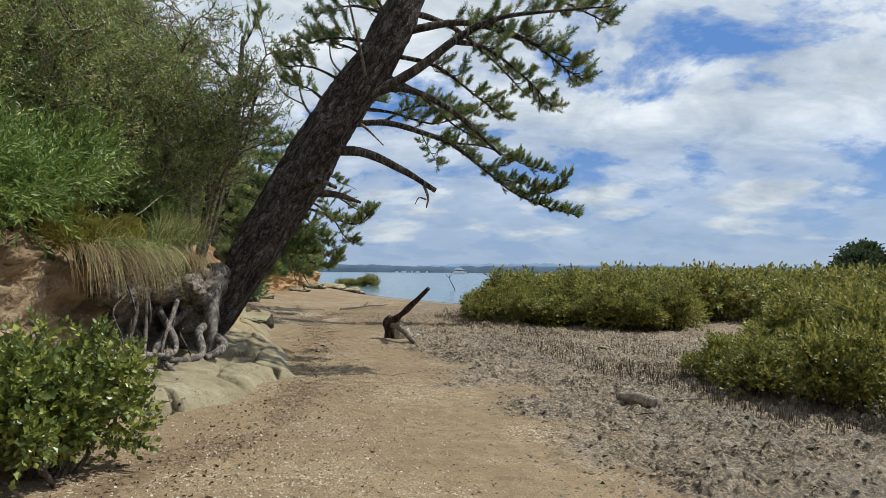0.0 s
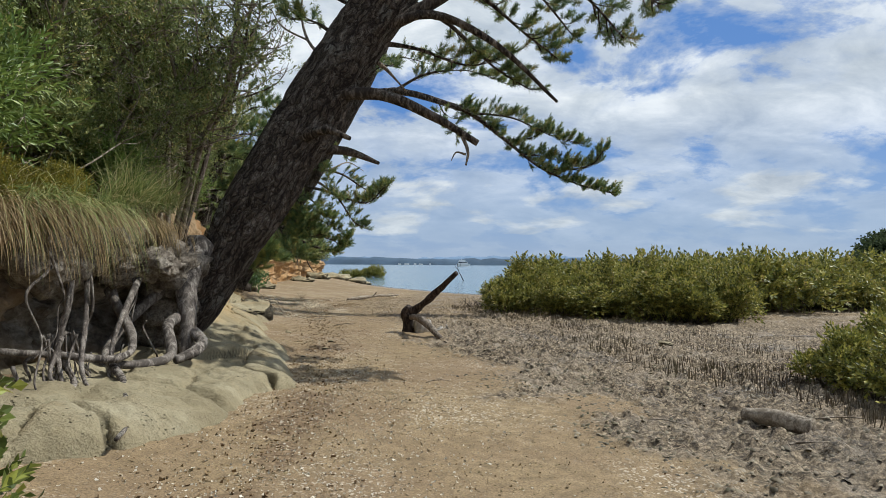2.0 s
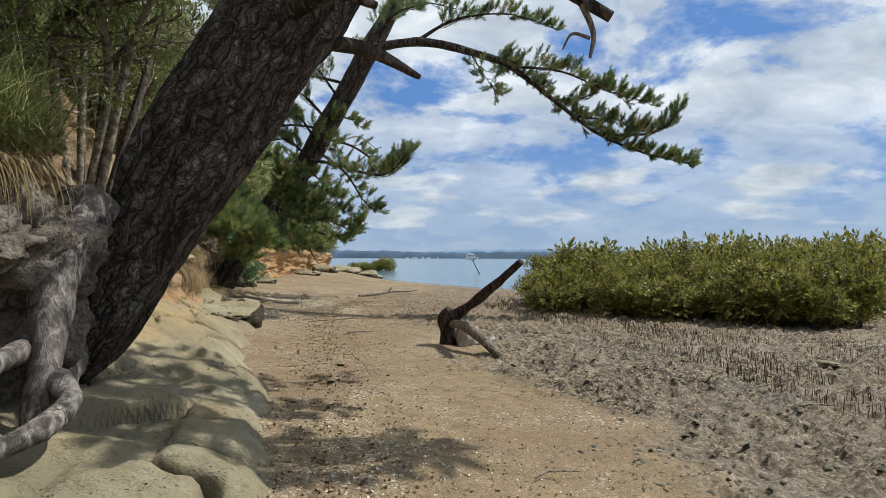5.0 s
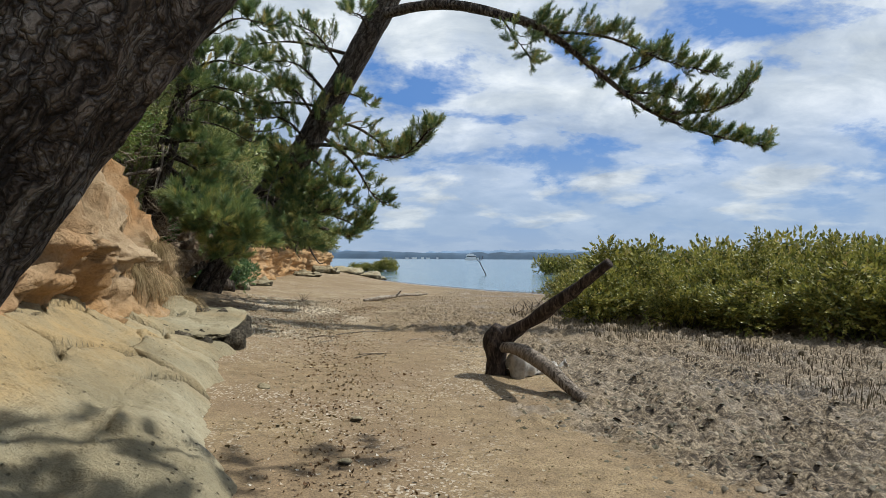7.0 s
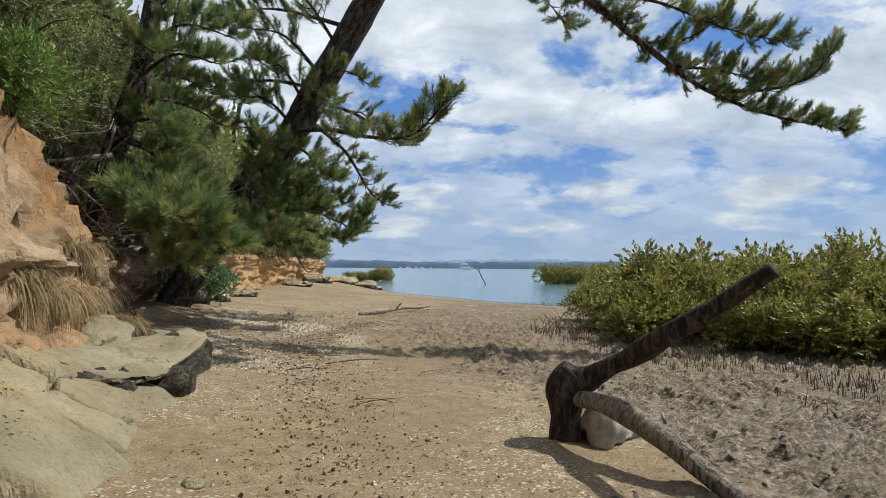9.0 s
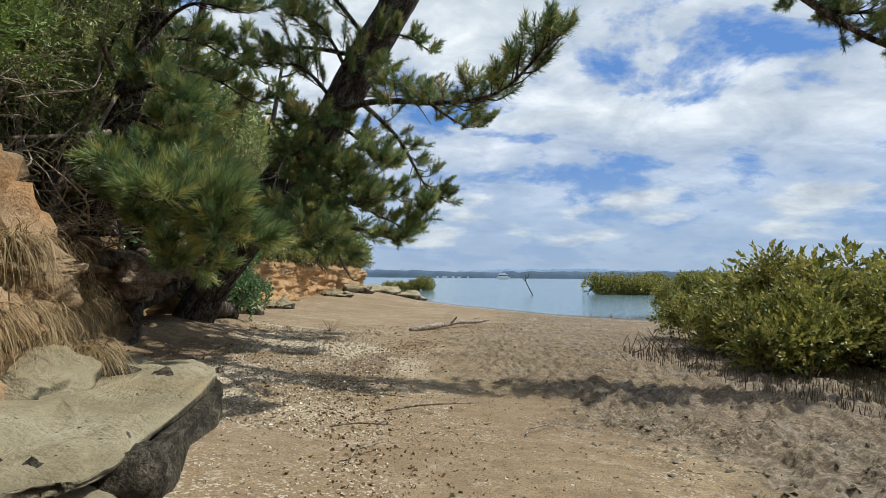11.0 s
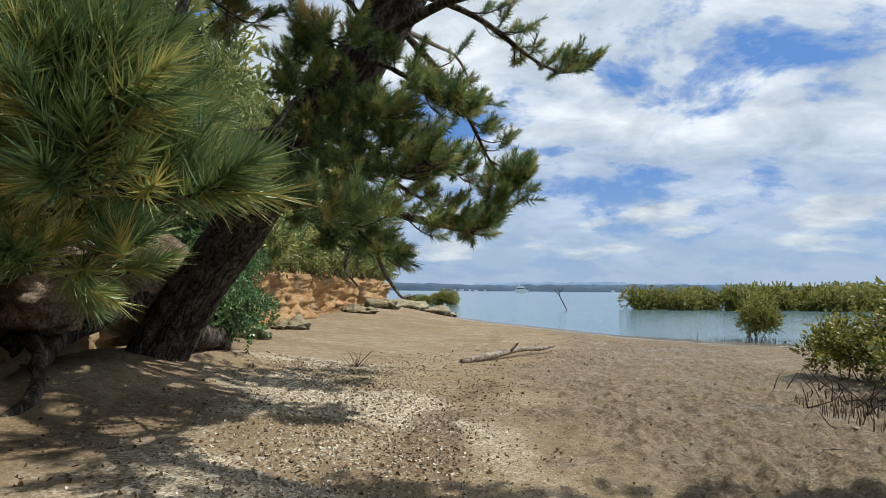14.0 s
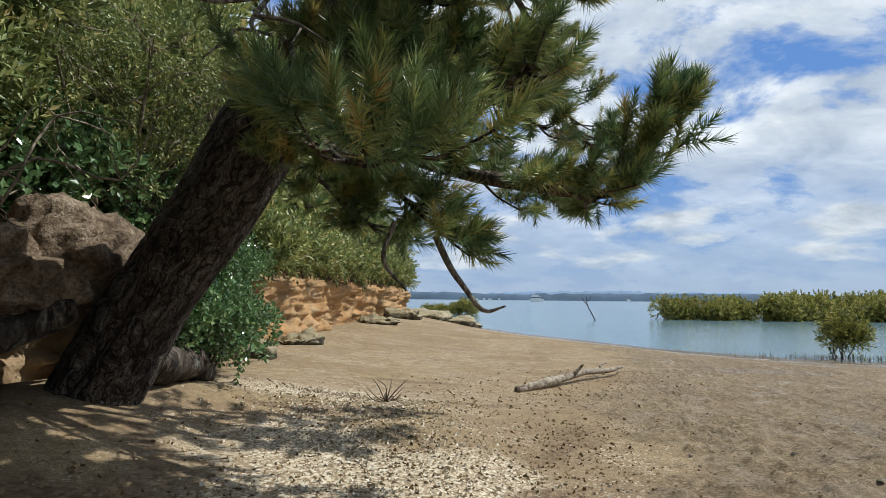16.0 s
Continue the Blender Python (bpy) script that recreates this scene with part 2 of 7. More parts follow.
def ground_mat():
    m = Mat("beach_ground", 0.85, 0.25)
    mud, shell, wet, litter = m.attr("mud"), m.attr("shell"), m.attr("wet"), m.attr("litter")
    big, mid, fine = m.noise(0.55, 5), m.noise(6, 6, 0.62), m.noise(60, 5, 0.65)
    sand = m.ramp(mid, [(0.3, (0.19, 0.14, 0.078)), (0.5, (0.3, 0.217, 0.118)), (0.72, (0.4, 0.3, 0.172))])
    sand = m.mix(m.ramp(big, [(0.4, 0.0), (0.6, 0.75)]), sand, (0.25, 0.172, 0.098))
    sand = m.mix(m.ramp(fine, [(0.36, 0.75), (0.56, 0.0)]), sand, (0.1, 0.07, 0.045))
    # broken shell: pale and dark chips
    chip = m.cells(48, "F1", "Color")
    chipv = m.math("ADD", m.math("MULTIPLY", chip, 1.0), 0.0)
    chips = m.ramp(chipv, [(0.0, (0.13, 0.09, 0.055)), (0.35, (0.3, 0.225, 0.14)), (0.6, (0.52, 0.43, 0.3)), (0.85, (0.7, 0.63, 0.51))])
    cover = m.ramp(m.math("ADD", m.math("MULTIPLY", shell, 0.62), m.math("MULTIPLY", m.noise(3.5, 5, 0.65), 0.55)), [(0.46, 0.0), (0.74, 0.9)])
    few = m.ramp(m.math("ADD", chipv, m.math("MULTIPLY", m.noise(1.3, 3), 0.25)), [(0.86, 0.0), (0.9, 0.8)])
    c = m.mix(m.math("MAXIMUM", cover, m.math("MULTIPLY", m.math("MULTIPLY", few, 0.7), m.ramp(m.noise(0.7, 5, 0.65), [(0.48, 0.0), (0.62, 1.0)]))), sand, chips)
    brown = m.ramp(m.cells(30, "F1", "Color"), [(0.0, (0.075, 0.05, 0.03)), (0.6, (0.18, 0.12, 0.068)), (1.0, (0.32, 0.23, 0.14))])
    c = m.mix(m.ramp(m.math("ADD", m.math("MULTIPLY", litter, 0.7), m.math("MULTIPLY", m.noise(4.5, 6, 0.7), 0.5)), [(0.5, 0.0), (0.72, 0.9)]), c, brown)
    # grey tidal mud
    mc = m.ramp(m.noise(13, 8, 0.7, (1, 1.6, 1)), [(0.41, (0.035, 0.026, 0.018)), (0.5, (0.22, 0.166, 0.108)), (0.6, (0.47, 0.375, 0.255))])
    mc = m.mix(m.ramp(m.noise(35, 5, 0.6), [(0.38, 0.7), (0.56, 0.0)]), mc, (0.045, 0.036, 0.03))
    mc = m.mix(m.ramp(m.noise(0.8, 4), [(0.4, 0.0), (0.65, 0.5)]), mc, (0.34, 0.27, 0.19))
    mc = m.mix(m.attr("dry"), mc, m.mix(0.3, sand, mc))
    edge = m.math("ADD", mud, m.math("MULTIPLY", m.math("SUBTRACT", m.noise(1.7, 7, 0.72), 0.5), 1.9))
    c = m.mix(m.ramp(edge, [(0.3, 0.0), (0.75, 1.0)]), c, mc)
    c = m.mix(m.math("MULTIPLY", wet, 0.55), c, m.mix(0.6, c, (0.06, 0.05, 0.042)))
    m.color(c)
    damp = m.math("MAXIMUM", m.math("MULTIPLY", wet, 0.65), m.math("MULTIPLY", mud, m.ramp(m.noise(1.6, 5), [(0.5, 0.0), (0.7, 0.45)])))
    m.put(m.b.inputs["Roughness"], m.math("SUBTRACT", 0.92, m.math("MULTIPLY", damp, 1.2)))
    lumps = m.math("MULTIPLY", m.math("MULTIPLY", m.noise(13, 8, 0.72, (1, 1.6, 1)), 2.0), mud)
    m.bump(m.math("ADD", m.math("ADD", lumps, m.math("MULTIPLY", mid, 0.5)), m.math("ADD", m.math("MULTIPLY", fine, 0.35), m.math("MULTIPLY", chipv, 0.25))), 0.9, 0.03)
    return m.m


GROUND = ground_mat()


def rock_mat():
    m = Mat("pale_sandstone", 0.88, 0.2)
    c = m.ramp(m.noise(0.9, 7, 0.65), [(0.32, (0.23, 0.19, 0.113)), (0.5, (0.335, 0.282, 0.175)), (0.68, (0.44, 0.385, 0.26))])
    c = m.mix(m.ramp(m.noise(2.6, 7, 0.7), [(0.48, 0.0), (0.66, 0.6)]), c, (0.27, 0.24, 0.155))
    c = m.mix(m.ramp(m.noise(0.55, 5, 0.6), [(0.54, 0.0), (0.68, 0.4)]), c, (0.46, 0.31, 0.145))
    c = m.mix(m.math("MULTIPLY", m.attr("ochre"), m.ramp(m.noise(1.6, 6, 0.65), [(0.36, 0.1), (0.62, 0.9)])), c, (0.46, 0.32, 0.15))
    c = m.mix(m.ramp(m.noise(30, 7, 0.75), [(0.36, 0.45), (0.5, 0.0)]), c, (0.15, 0.122, 0.08))
    # worn pits, coloured darker
    pit = m.math("MULTIPLY", m.ramp(m.cells(17), [(0.1, 1.0), (0.24, 0.0)]), m.ramp(m.noise(1.9, 4, 0.6), [(0.5, 0.0), (0.6, 1.0)]))
    c = m.mix(m.math("MULTIPLY", pit, 0.8), c, (0.06, 0.05, 0.035))
    # algae on steep faces, plus overhang shade put into the colour
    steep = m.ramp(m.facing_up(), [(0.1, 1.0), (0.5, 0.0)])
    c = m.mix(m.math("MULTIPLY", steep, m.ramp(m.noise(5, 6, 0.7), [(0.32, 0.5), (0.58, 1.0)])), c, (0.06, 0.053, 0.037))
    m.color(c)
    m.bump(m.math("SUBTRACT", m.math("ADD", m.noise(7, 8, 0.68), m.math("MULTIPLY", m.noise(50, 5, 0.65), 0.35)), m.math("MULTIPLY", pit, 0.5)), 1.0, 0.06)
    return m.m


def clay_mat():
    m = Mat("clay_bank", 0.95, 0.1)
    c = m.ramp(m.noise(1.1, 7, 0.62), [(0.3, (0.2, 0.135, 0.075)), (0.48, (0.36, 0.255, 0.15)), (0.62, (0.47, 0.35, 0.22)), (0.75, (0.52, 0.41, 0.28))])
    c = m.mix(m.ramp(m.noise(0.45, 4), [(0.5, 0.0), (0.66, 0.6)]), c, (0.48, 0.23, 0.08))
    c = m.mix(m.ramp(m.noise(3.2, 6, 0.7), [(0.52, 0.0), (0.66, 0.6)]), c, (0.15, 0.09, 0.045))
    c = m.mix(m.math("MULTIPLY", m.attr("iron"), m.ramp(m.noise(1.9, 6, 0.65), [(0.38, 0.15), (0.64, 0.8)])), c, (0.52, 0.3, 0.13))
    c = m.mix(m.ramp(m.noise(24, 6, 0.7), [(0.34, 0.6), (0.52, 0.0)]), c, m.mix(0.5, c, (0.12, 0.075, 0.035)))
    # the slope above the lip is covered with needles and dry grass
    duff = m.ramp(m.noise(14, 6, 0.7, (1, 1, 0.4)), [(0.3, (0.06, 0.038, 0.02)), (0.5, (0.16, 0.1, 0.05)), (0.7, (0.3, 0.2, 0.11))])
    c = m.mix(m.attr("duff"), c, duff)
    grey = m.ramp(m.noise(5, 7, 0.7), [(0.35, (0.06, 0.048, 0.038)), (0.52, (0.22, 0.19, 0.155)), (0.68, (0.4, 0.36, 0.3))])
    c = m.mix(m.attr("rooty"), c, grey)
    m.color(c)
    m.bump(m.math("ADD", m.noise(6, 8, 0.68), m.math("MULTIPLY", m.noise(40, 4, 0.6), 0.3)), 1.0, 0.08)
    return m.m


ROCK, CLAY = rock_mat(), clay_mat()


def water_mat():
    m = Mat("harbour_water", 0.12, 0.5)
    m.color(m.ramp(m.noise(0.02, 3), [(0.3, (0.1, 0.17, 0.19)), (0.7, (0.15, 0.23, 0.25))]))
    h = m.math("ADD", m.noise(1.4, 4, 0.5, (1, 2.2, 1)), m.math("MULTIPLY", m.noise(6, 3, 0.5, (1, 2.5, 1)), 0.3))
    m.bump(h, 0.35, 0.06)
    return m.m


def plain_mat(name, c, rough=0.7, vary=0.15, scale=4.0):
    m = Mat(name, rough, 0.3)
    dark = tuple(v * (1 - vary * 2) for v in c)
    m.color(m.ramp(m.noise(scale, 5, 0.6), [(0.3, dark), (0.65, c)]))
    return m.m


def soil_mat(name, dark, mid, pale):
    m = Mat(name, 0.95, 0.1)
    m.color(m.mix(m.ramp(m.noise(28, 5, 0.65), [(0.36, 0.75), (0.55, 0.0)]), m.ramp(m.noise(4.5, 7, 0.68), [(0.32, dark), (0.5, mid), (0.66, pale)]), dark))
    m.bump(m.math("ADD", m.noise(8, 7, 0.7), m.math("MULTIPLY", m.noise(40, 4, 0.6), 0.3)), 1.0, 0.1)
    return m.m


GREYSOIL = soil_mat("grey_root_soil", (0.07, 0.056, 0.043), (0.26, 0.22, 0.175), (0.46, 0.41, 0.34))
BROWNSOIL = soil_mat("brown_root_soil", (0.08, 0.058, 0.04), (0.3, 0.22, 0.15), (0.5, 0.4, 0.29))
# dark pitted rock, with overhang shade mixed into its tones
DARKROCK = soil_mat("pitted_rock_with_shade", (0.02, 0.017, 0.013), (0.085, 0.072, 0.052), (0.2, 0.17, 0.125))
WATER = water_mat()
SHELL = leaf_mat("shell_chip", [(0.0, (0.35, 0.27, 0.18)), (0.4, (0.52, 0.43, 0.31)), (1.0, (0.74, 0.68, 0.57))], 0.6, 0.3, 0.05)
LITTER = leaf_mat("dead_leaf", [(0.0, (0.06, 0.035, 0.02)), (0.5, (0.18, 0.1, 0.05)), (1.0, (0.36, 0.25, 0.14))], 0.7, 0.2, 0.1)
CLOD = leaf_mat("mud_clod", [(0.0, (0.045, 0.034, 0.024)), (0.6, (0.14, 0.108, 0.075)), (1.0, (0.3, 0.24, 0.17))], 0.7, 0.35, 0.0)
SANDCLOD = leaf_mat("sand_lump", [(0.0, (0.08, 0.055, 0.033)), (0.5, (0.2, 0.145, 0.083)), (1.0, (0.34, 0.25, 0.145))], 0.85, 0.2, 0.0)
PEG = leaf_mat("aerial_root", [(0.0, (0.05, 0.037, 0.026)), (0.7, (0.13, 0.095, 0.065)), (1.0, (0.22, 0.17, 0.12))], 0.8, 0.2, 0.0)
# distance haze is put into these two blue base colours
FARHILL = plain_mat("haze_blue_shore_bush", (0.07, 0.11, 0.16), 0.9, 0.2, 0.01)
FARRIDGE = plain_mat("haze_blue_ridge", (0.17, 0.25, 0.36), 0.9, 0.1, 0.004)
WHITE = plain_mat("white_paint", (0.8, 0.8, 0.8), 0.4, 0.03)
DARKGLASS = plain_mat("dark_window", (0.03, 0.04, 0.05), 0.2, 0.1)


# ---- mesh tools ----
RNG = np.random.default_rng(7)
LAT = np.random.default_rng(3).random((64, 64, 64)).astype(np.float32)


def vnoise(p):
    """Smooth value noise, -1 to 1, for an array of points."""
    p = np.asarray(p, dtype=np.float64)
    i = np.floor(p).astype(int)
    f = p - i
    f = f * f * (3 - 2 * f)
    i0, i1 = i % 64, (i + 1) % 64
    x0, y0, z0, x1, y1, z1 = i0[:, 0], i0[:, 1], i0[:, 2], i1[:, 0], i1[:, 1], i1[:, 2]
    fx, fy, fz = f[:, 0], f[:, 1], f[:, 2]
    a = LAT[x0, y0, z0] * (1 - fx) + LAT[x1, y0, z0] * fx
    b = LAT[x0, y1, z0] * (1 - fx) + LAT[x1, y1, z0] * fx
    c = LAT[x0, y0, z1] * (1 - fx) + LAT[x1, y0, z1] * fx
    d = LAT[x0, y1, z1] * (1 - fx) + LAT[x1, y1, z1] * fx
    return 2 * ((a * (1 - fy) + b * fy) * (1 - fz) + (c * (1 - fy) + d * fy) * fz) - 1


def fbm(p, scale=1.0, octaves=4, gain=0.5):
    p = np.asarray(p, dtype=np.float64) * scale
    s, amp = np.zeros(len(p)), 1.0
    for k in range(octaves):
        s += amp * vnoise(p + 17.3 * k)
        p, amp = p * 2.03, amp * gain
    return s


def mesh_np(name, v, f, material, smooth=True):
    """A mesh from arrays; f is one array, or a list of arrays, of faces with equal corner counts."""
    fs = f if isinstance(f, list) else [f]
    fs = [np.asarray(a) for a in fs if len(a)]
    me = bpy.data.meshes.new(name)
    me.vertices.add(len(v))
    me.vertices.foreach_set("co", np.asarray(v, dtype=np.float32).ravel())
    loops = np.concatenate([a.ravel() for a in fs]).astype(np.int32)
    counts = np.concatenate([np.full(len(a), a.shape[1]) for a in fs])
    me.loops.add(len(loops))
    me.loops.foreach_set("vertex_index", loops)
    me.polygons.add(len(counts))
    me.polygons.foreach_set("loop_start", (np.cumsum(counts) - counts).astype(np.int32))
    me.polygons.foreach_set("use_smooth", np.full(len(counts), smooth))
    me.materials.append(material)
    me.update(calc_edges=True)
    me.validate()
    return me


def part(name, v, f, material, parent=None, label="", smooth=True):
    ob = new(name, mesh_np(name, v, f, material, smooth))
    if parent:
        ob.parent = parent
    if label:
        ob["label"] = label
    return ob


def thing(name, label, category, group="", kind="", at=(0, 0, 0)):
    ob = new(name)
    ob.location = at
    ob.empty_display_size = 0.2
    return tagged(ob, label, category, group, kind)


def join(pieces):
    """Several (v, f) with the same corner count as one."""
    vs, fs, n = [], [], 0
    for v, f in pieces:
        vs.append(v)
        fs.append(np.asarray(f) + n)
        n += len(v)
    return np.concatenate(vs), np.concatenate(fs)


def curve(pts, n):
    """Catmull-Rom through the points, n samples."""
    p = np.asarray(pts, dtype=float)
    p = np.vstack([2 * p[0] - p[1], p, 2 * p[-1] - p[-2]])
    t = np.linspace(0, len(p) - 3 - 1e-6, n)
    i = t.astype(int)
    u = (t - i)[:, None]
    a, b, c, d = p[i], p[i + 1], p[i + 2], p[i + 3]
    return 0.5 * (2 * b + (c - a) * u + (2 * a - 5 * b + 4 * c - d) * u ** 2 + (3 * b - a - 3 * c + d) * u ** 3)


def tube(pts, radii, sides=8, n=None, rough=0.0, freq=6.0, cap=True):
    """A tapering limb along the points, with uneven sides."""
    n = n or max(3, 3 * len(pts))
    p = curve(pts, n) if len(pts) > 1 else np.asarray(pts)
    r = np.interp(np.linspace(0, 1, n), np.linspace(0, 1, len(radii)), radii)
    tan = np.gradient(p, axis=0)
    tan /= np.linalg.norm(tan, axis=1)[:, None] + 1e-9
    ref = np.array([0.0, 0.0, 1.0]) if abs(tan[0][2]) < 0.9 else np.array([1.0, 0.0, 0.0])
    us = []
    u = np.cross(tan[0], ref)
    for k in range(n):
        u = u - tan[k] * np.dot(u, tan[k])
        u /= np.linalg.norm(u) + 1e-9
        us.append(u)
    us = np.array(us)
    ws = np.cross(tan, us)
    a = np.linspace(0, 2 * math.pi, sides, endpoint=False)
    ring = us[:, None, :] * np.cos(a)[None, :, None] + ws[:, None, :] * np.sin(a)[None, :, None]
    rr = np.repeat(r[:, None], sides, 1)
    if rough:
        run = np.append(0, np.cumsum(np.linalg.norm(np.diff(p, axis=0), axis=1)))
        q = np.stack([rr * np.cos(a)[None], rr * np.sin(a)[None], np.repeat(run[:, None] * 0.3, sides, 1) + p[0][0]], -1).reshape(-1, 3)
        rr = rr * (1 + rough * fbm(q, freq, 3).reshape(n, sides) + 0.6 * rough * fbm(q * np.array([0.4, 0.4, 2.0]), freq * 0.4, 2).reshape(n, sides) - (0.75 * rough * np.abs(fbm(q, freq * 3.2, 2)).reshape(n, sides) if sides > 40 else 0))
    v = (p[:, None, :] + ring * rr[:, :, None]).reshape(-1, 3)
    k, s = np.meshgrid(np.arange(n - 1), np.arange(sides), indexing="ij")
    s2 = (s + 1) % sides
    f = np.stack([k * sides + s, k * sides + s2, (k + 1) * sides + s2, (k + 1) * sides + s], -1).reshape(-1, 4)
    if cap:
        m = len(v)
        v = np.vstack([v, p[0], p[-1]])
        s = np.arange(sides)
        s2 = (s + 1) % sides
        e = (n - 1) * sides
        f = np.vstack([f, np.stack([s2, s, np.full(sides, m), np.full(sides, m)], -1)[:, [0, 1, 2, 2]], np.stack([e + s, e + s2, np.full(sides, m + 1), np.full(sides, m + 1)], -1)])
    return v, f


def quads(v, f):
    """Splits capped tubes into quads and triangles."""
    f = np.asarray(f)
    tri = f[:, 2] == f[:, 3]
    return v, [f[~tri], f[tri][:, :3]]


def limb(name, tubes, material, parent, label="", smooth=True):
    v, f = join(tubes)
    v, f = quads(v, f)
    return part(name, v, f, material, parent, label, smooth)


def unit(v):
    return v / (np.linalg.norm(v, axis=-1, keepdims=True) + 1e-9)


def frames_from(dirs):
    """Rotation matrices whose z axis is dirs, spun by chance."""
    z = unit(np.asarray(dirs, dtype=float))
    h = unit(RNG.normal(size=z.shape))
    x = unit(np.cross(h, z))
    return np.stack([x, np.cross(z, x), z], axis=-1)


def scatter(tv, tf, at, dirs, scale):
    """Copies of a small template, joined."""
    R = frames_from(dirs)
    s = np.broadcast_to(np.asarray(scale, dtype=float), (len(at),))
    v = np.einsum("nij,kj->nki", R, tv) * s[:, None, None] + np.asarray(at)[:, None, :]
    f = tf[None] + (np.arange(len(at)) * len(tv))[:, None, None]
    return v.reshape(-1, 3), f.reshape(-1, tf.shape[1])


def foliage(name, tmpl, at, way, scale, material, parent, label=""):
    """Leaves or needles as one part, with a value for each shoot."""
    v, f = scatter(*tmpl, at, way, scale)
    ob = part(name, v, f, material, parent, label, False)
    ob["kind"] = "stuff"
    vals = np.repeat(RNG.random(len(at)), len(tmpl[0])).astype(np.float32)
    ob.data.attributes.new("clump", "FLOAT", "POINT").data.foreach_set("value", vals)
    return ob


def needle_tuft(n, length, shoot, width, spread=(25, 70)):
    """A shoot set round with needles, along z."""
    t = RNG.random(n)
    a = RNG.random(n) * 2 * math.pi
    lean = np.radians(spread[0] + (spread[1] - spread[0]) * (1 - t) * RNG.uniform(0.7, 1.2, n))
    d = np.stack([np.sin(lean) * np.cos(a), np.sin(lean) * np.sin(a), np.cos(lean)], -1)
    base = np.stack([np.zeros(n), np.zeros(n), t * shoot], -1)
    side = unit(np.cross(d, RNG.normal(size=(n, 3)))) * width
    ln = (length * RNG.uniform(0.7, 1.1, n))[:, None]
    v = np.stack([base - side, base + side, base + d * ln + np.array([0, 0, -0.01])], 1).reshape(-1, 3)
    return v, np.arange(3 * n).reshape(-1, 3)


def sprig(n, leaf, wide, length, fold=0.25):
    """A sprig along z with n folded leaves, two triangles each."""
    vs, fs = [], []
    for k in range(n):
        t = (k + 0.6) / n
        a = k * 2.4 + RNG.uniform(-0.3, 0.3)
        lean = radians(RNG.uniform(35, 75) * (1 - 0.5 * t))
        d = np.array([math.sin(lean) * math.cos(a), math.sin(lean) * math.sin(a), math.cos(lean)])
        s = unit(np.cross(d, [0.1, 0.05, 1]))
        up = np.cross(s, d)
        b = np.array([0, 0, t * length])
        ln, w = leaf * RNG.uniform(0.75, 1.15), wide * RNG.uniform(0.8, 1.15)
        m = b + d * ln * 0.48
        vs += [b, m - s * w + up * w * fold, b + d * ln, m + s * w + up * w * fold]
        fs += [(4 * k, 4 * k + 1, 4 * k + 2), (4 * k, 4 * k + 2, 4 * k + 3)]
    return np.array(vs), np.array(fs)


def blades(at, dirs, length, width, droop, seg=4):
    """Arching grass blades."""
    n = len(at)
    length = np.broadcast_to(length, (n,))[:, None]
    d, p = unit(np.asarray(dirs, dtype=float)), np.asarray(at, dtype=float).copy()
    side = unit(np.cross(d, np.array([0, 0, 1.0]) + 0.2 * RNG.normal(size=(n, 3)))) * width
    rows = []
    drop = np.broadcast_to(droop, (n,))[:, None]
    for k in range(seg + 1):
        w = 1 - (k / seg) ** 1.5 * 0.92
        rows.append(np.stack([p - side * w, p + side * w], 1))
        d = unit(d + np.array([0, 0, -1.0]) * drop / seg)
        p = p + d * length / seg
    v = np.concatenate(rows, 1).reshape(-1, 3)
    f = np.array([(2 * k, 2 * k + 1, 2 * k + 3, 2 * k + 2) for k in range(seg)])
    return v, (f[None] + (np.arange(n) * 2 * (seg + 1))[:, None, None]).reshape(-1, 4)


def smooth01(x, a, b):
    t = np.clip((np.asarray(x, dtype=float) - a) / (b - a), 0, 1)
    return t * t * (3 - 2 * t)


# ---- lie of the land ----
def bank_foot(y):
    """x of the foot of the bank along the beach."""
    return np.interp(y, (-14, 0, 5, 9, 12, 14, 17, 19, 20.5, 22, 25, 28, 32, 37, 45, 55, 59, 62, 70, 90), (-6, -5.4, -4.9, -5.0, -5.1, -5.4, -5.95, -6.5, -6.9, -7.8, -9.4, -10.3, -11.2, -11.5, -12.2, -11.9, -11.6, -15, -26, -60))


def shore(x):
    """y of the water's edge."""
    return np.interp(x, (-30, -12, -9, -6.5, -2.5, 0, 3, 6, 9, 14, 40), (70, 63, 60, 56, 50, 45.5, 43, 42, 41, 40, 40))


def mud_edge(y):
    """x at which sand gives way to mud."""
    return np.interp(y, (0, 5.5, 8, 11, 14, 16, 19, 24, 28, 33, 40), (3.4, 2.5, 1.5, 0.8, 0.1, -0.6, -1.4, -3.2, -4.3, -4.0, -2.5))


WATER_Z = -0.72


